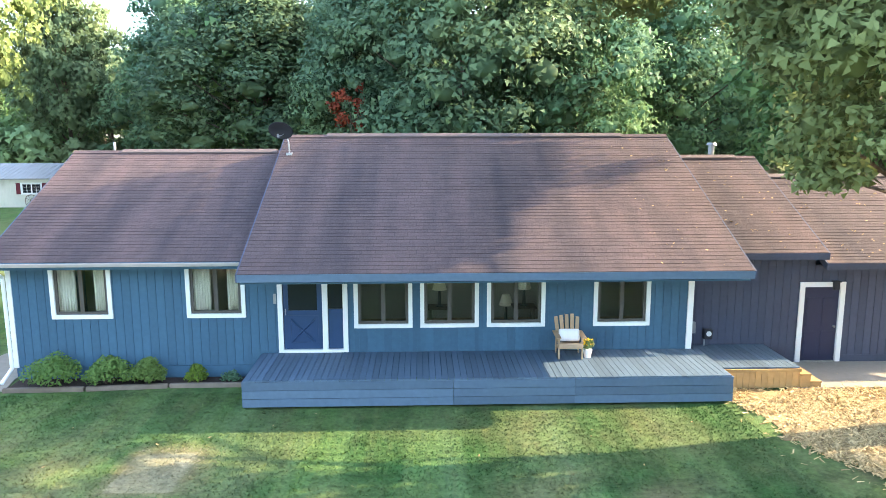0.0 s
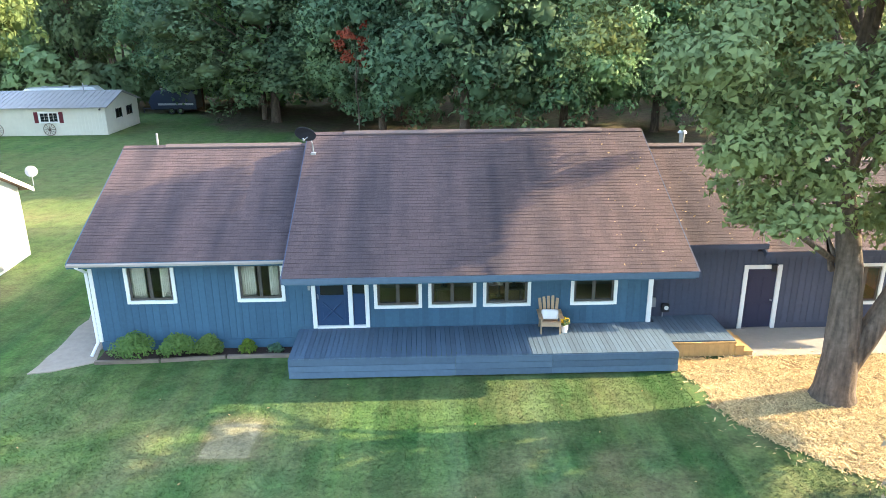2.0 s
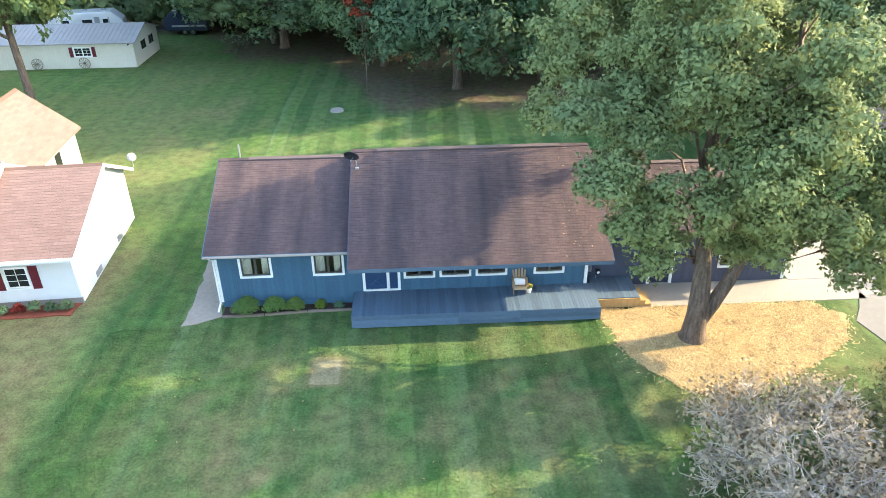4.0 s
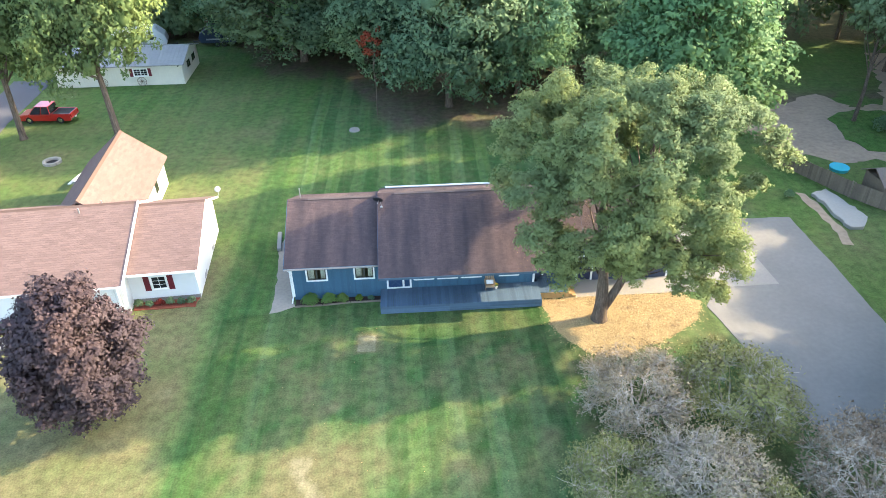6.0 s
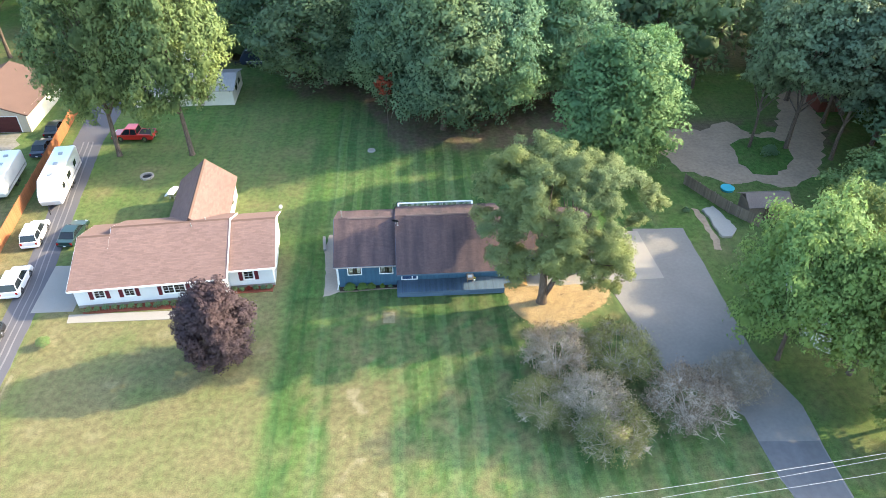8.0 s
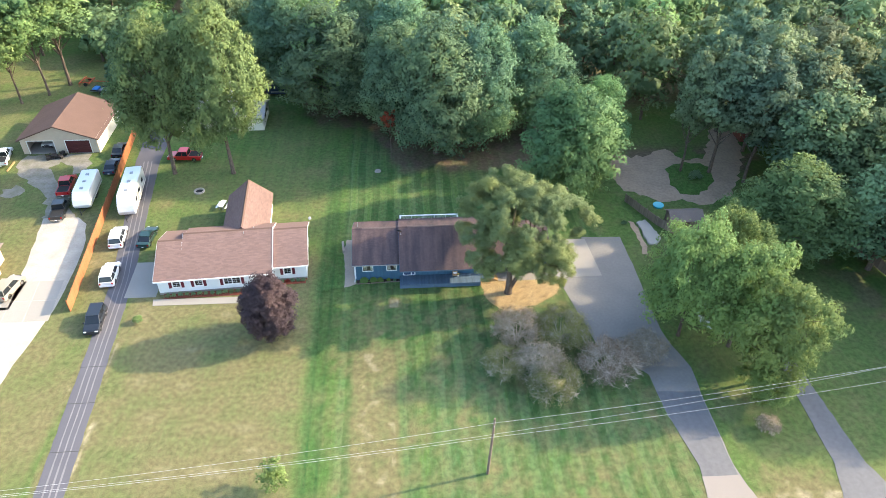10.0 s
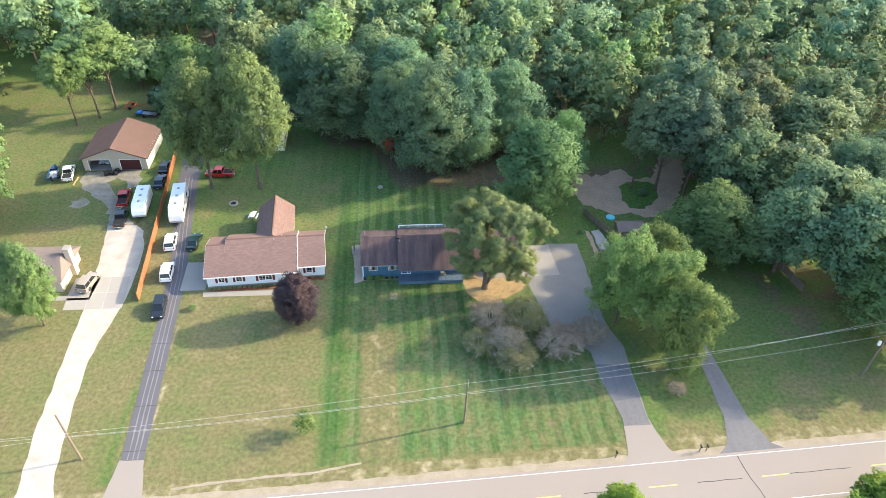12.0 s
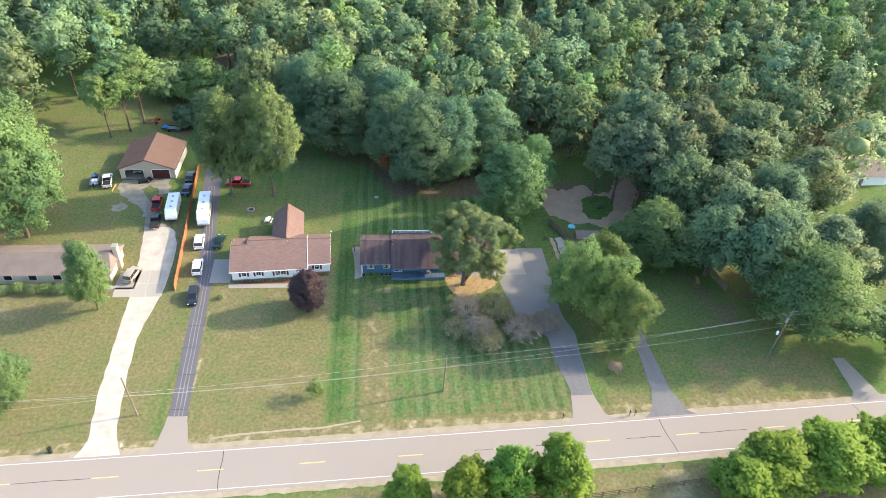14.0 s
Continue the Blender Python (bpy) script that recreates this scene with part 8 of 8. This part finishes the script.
island = sheet("planting_island", [(41.4, 26.0), (40.7, 21.6), (41.3, 18.6), (43.2, 18.0), (45.9, 19.6), (48.3, 22.1), (49.2, 26.4), (47.6, 27.6), (45.3, 28.2), (43.0, 27.6)], M_lawn, "grassy island in the dirt turnaround", 0.06, 0.1, uneven=0.3, step=1.0, category="lawn")
bush(45.2, 23.0, 1.3, 1.7, 171, M_leaf_dark, "dark green shrub on the grassy island", 0.2, 900)["group"] = ""
bush(29.8, 10.9, 0.5, 0.9, 172, M_leaf, "green shrub by the board fence", 0.15, 300)["group"] = ""
bush(-3.9, 13.3, 0.9, 1.9, 173, M_leaf, "green shrub behind the white railing", 0.14, 900)["group"] = ""
tagged(part("planter_wall", boxes((-0.16, 0.16, -1.2, 1.2, 0, 0.3), bevel=0.04), M_concrete), "low pale stone edging by the house", "stone edging").matrix_basis = pose(-12.4, 7.4, 0, 0, 0, 6)


def litter():
    """Fallen leaves on the right-hand roofs and the lawn."""
    rng = np.random.RandomState(41)
    c, z = [], []
    n = 420
    x = rng.uniform(4.6, 15.8, n)
    d = rng.uniform(0.02, 0.98, n)
    p = np.zeros((n, 3))
    for i in range(n):
        f, r = (MAIN if x[i] < 6.6 else MID if x[i] < 9.6 else GAR)[:2]
        p[i] = (x[i], f[0] + (r[0] - f[0]) * d[i], f[1] + (r[1] - f[1]) * d[i] + 0.035)
    g = np.stack([rng.uniform(-12, 16, 140), rng.uniform(-16, -2.2, 140), np.full(140, 0.03)], 1)
    p = np.concatenate([p, g])
    n = len(p)
    a, s = rng.uniform(0, 6.28, n), rng.uniform(0.02, 0.05, n)
    t = np.stack([np.cos(a), np.sin(a), rng.uniform(-0.2, 0.6, n)], 1) * s[:, None]
    b = np.stack([-np.sin(a), np.cos(a), rng.uniform(0.0, 0.5, n)], 1) * s[:, None] * 0.6
    v = np.stack([p - t, p - b, p + t, p + b], 1).reshape(-1, 3)
    tagged(new("leaf_litter", mesh_from("leaf_litter", v, np.arange(4 * n).reshape(-1, 4), M_litter)), "scattered fallen tan leaves on roof and lawn", "leaves", "", "stuff")


M_litter = material("fallen_tan_leaves", (0.34, 0.23, 0.10), 0.9, 0.2, 9, 1.0, 0, per=0.4, by="island")
litter()


# ---- behind and before the barn ----
M_implement = material("faded_orange_paint", (0.42, 0.085, 0.035), 0.6, 0.2, 6, 0.8, 0.1, 20)
M_tarp = gloss_material("blue_plastic_tarp", (0.02, 0.16, 0.50), 0.4, 0.0, 0.1)


def farm_implement(x, y, turn):
    ob = empty("farm_implement", "faded orange folding farm implement on the grass behind the barn", "farm implement", at=(x, y, 0), turn=turn)
    part("drawbar", rods(((-4.4, 0, 0.55), (1.0, 0, 0.62), 0.08), ((-4.4, 0, 0.55), (-4.6, 0, 0.0), 0.05)), M_implement, ob)
    part("toolbar", boxes((0.2, 0.4, -1.5, 1.5, 0.62, 0.80), (2.2, 2.4, -1.5, 1.5, 0.62, 0.80), (0.4, 2.2, -1.0, -0.85, 0.64, 0.76), (0.4, 2.2, 0.85, 1.0, 0.64, 0.76), bevel=0.02), M_implement, ob)
    for k in range(8):
        yy = -1.4 + 0.4 * k
        part("tine", rods(((2.3, yy, 0.7), (2.6, yy, 0.45), 0.03), ((2.6, yy, 0.45), (2.35, yy, 0.02), 0.025)), M_implement, ob)
    part("upright_frame", rods(((1.3, -0.9, 0.75), (1.3, -0.3, 1.5), 0.05), ((1.3, 0.9, 0.75), (1.3, 0.3, 1.5), 0.05), ((1.3, -0.3, 1.5), (1.3, 0.3, 1.5), 0.05), ((1.3, 0, 1.5), (-1.0, 0, 0.7), 0.035)), M_implement, ob)
    for yy in (-1.2, 1.2):
        part("tyre", rods(((1.2, yy - 0.1, 0.36), (1.2, yy + 0.1, 0.36), 0.36), seg=18), M_black, ob)


def utility_trailer(x, y, turn):
    ob = empty("utility_trailer", "grey flat trailer with a blue tarp behind the barn", "trailer", at=(x, y, 0), turn=turn)
    part("deck", boxes((-2.4, 2.4, -1.0, 1.0, 0.55, 0.64), bevel=0.015), M_grey, ob)
    part("side_rail", boxes((-2.4, 2.4, -1.03, -0.98, 0.64, 0.9), (-2.4, 2.4, 0.98, 1.03, 0.64, 0.9)), M_dark, ob)
    part("drawbar", rods(((-2.4, -0.7, 0.52), (-3.9, 0, 0.48), 0.05), ((-2.4, 0.7, 0.52), (-3.9, 0, 0.48), 0.05), ((-3.8, 0, 0.48), (-3.8, 0, 0.0), 0.035)), M_dark, ob)
    for yy in (-1.12, 1.12):
        part("tyre", rods(((0.2, yy - 0.1, 0.33), (0.2, yy + 0.1, 0.33), 0.33), seg=18), M_black, ob)
    bm = boxes((1.0, 2.2, -0.75, 0.75, 0.64, 1.05), bevel=0.2)
    part("tarp", bm, M_tarp, ob, "crumpled blue tarp")


def lawn_tractor(x, y, turn, paint, label):
    ob = empty("lawn_tractor", label, "mower", "mowers by the barn", (x, y, 0), turn)
    part("hood", boxes((0.15, 0.95, -0.27, 0.27, 0.38, 0.82), bevel=0.08), paint, ob)
    part("fender", boxes((-0.75, 0.05, -0.45, 0.45, 0.42, 0.58), bevel=0.06), paint, ob)
    part("seat", boxes((-0.62, -0.2, -0.22, 0.22, 0.58, 0.68), (-0.68, -0.58, -0.22, 0.22, 0.62, 1.0), bevel=0.04), M_black, ob)
    part("mower_deck", boxes((-0.35, 0.45, -0.55, 0.55, 0.12, 0.28), bevel=0.06), paint, ob)
    part("steering_wheel", rods(((0.12, 0, 0.8), (0.02, 0, 1.0), 0.02), ((0.03, 0, 0.98), (0.0, 0, 1.02), 0.18), seg=14), M_black, ob)
    for xx, r in ((0.68, 0.19), (-0.5, 0.26)):
        for yy in (-0.42, 0.42):
            part("tyre", rods(((xx, yy - 0.09, r), (xx, yy + 0.09, r), r), seg=16), M_black, ob)


farm_implement(-65.0, 64.4, 176)
utility_trailer(-61.6, 60.2, 168)
lawn_tractor(-62.9, 34.8, 20, M_dark, "dark ride-on mower parked before the barn")
lawn_tractor(-61.4, 35.2, 75, M_dark, "dark ride-on mower parked before the barn")
lumber = tagged(part("timber_beam", boxes((-68.75, -68.5, 30.9, 33.9, 0.0, 0.16), bevel=0.01), M_rawwood), "pale timber beam lying on the grass by the barn", "timber")
ash = sheet("ash_patch", [(-66.9, 23.4), (-64.9, 22.9), (-63.6, 23.9), (-63.8, 25.6), (-65.4, 26.4), (-66.9, 25.4)], M_yard, "pale ash patch burnt into the lawn", 0.012, 0.1, uneven=0.35, step=0.8, category="ash")
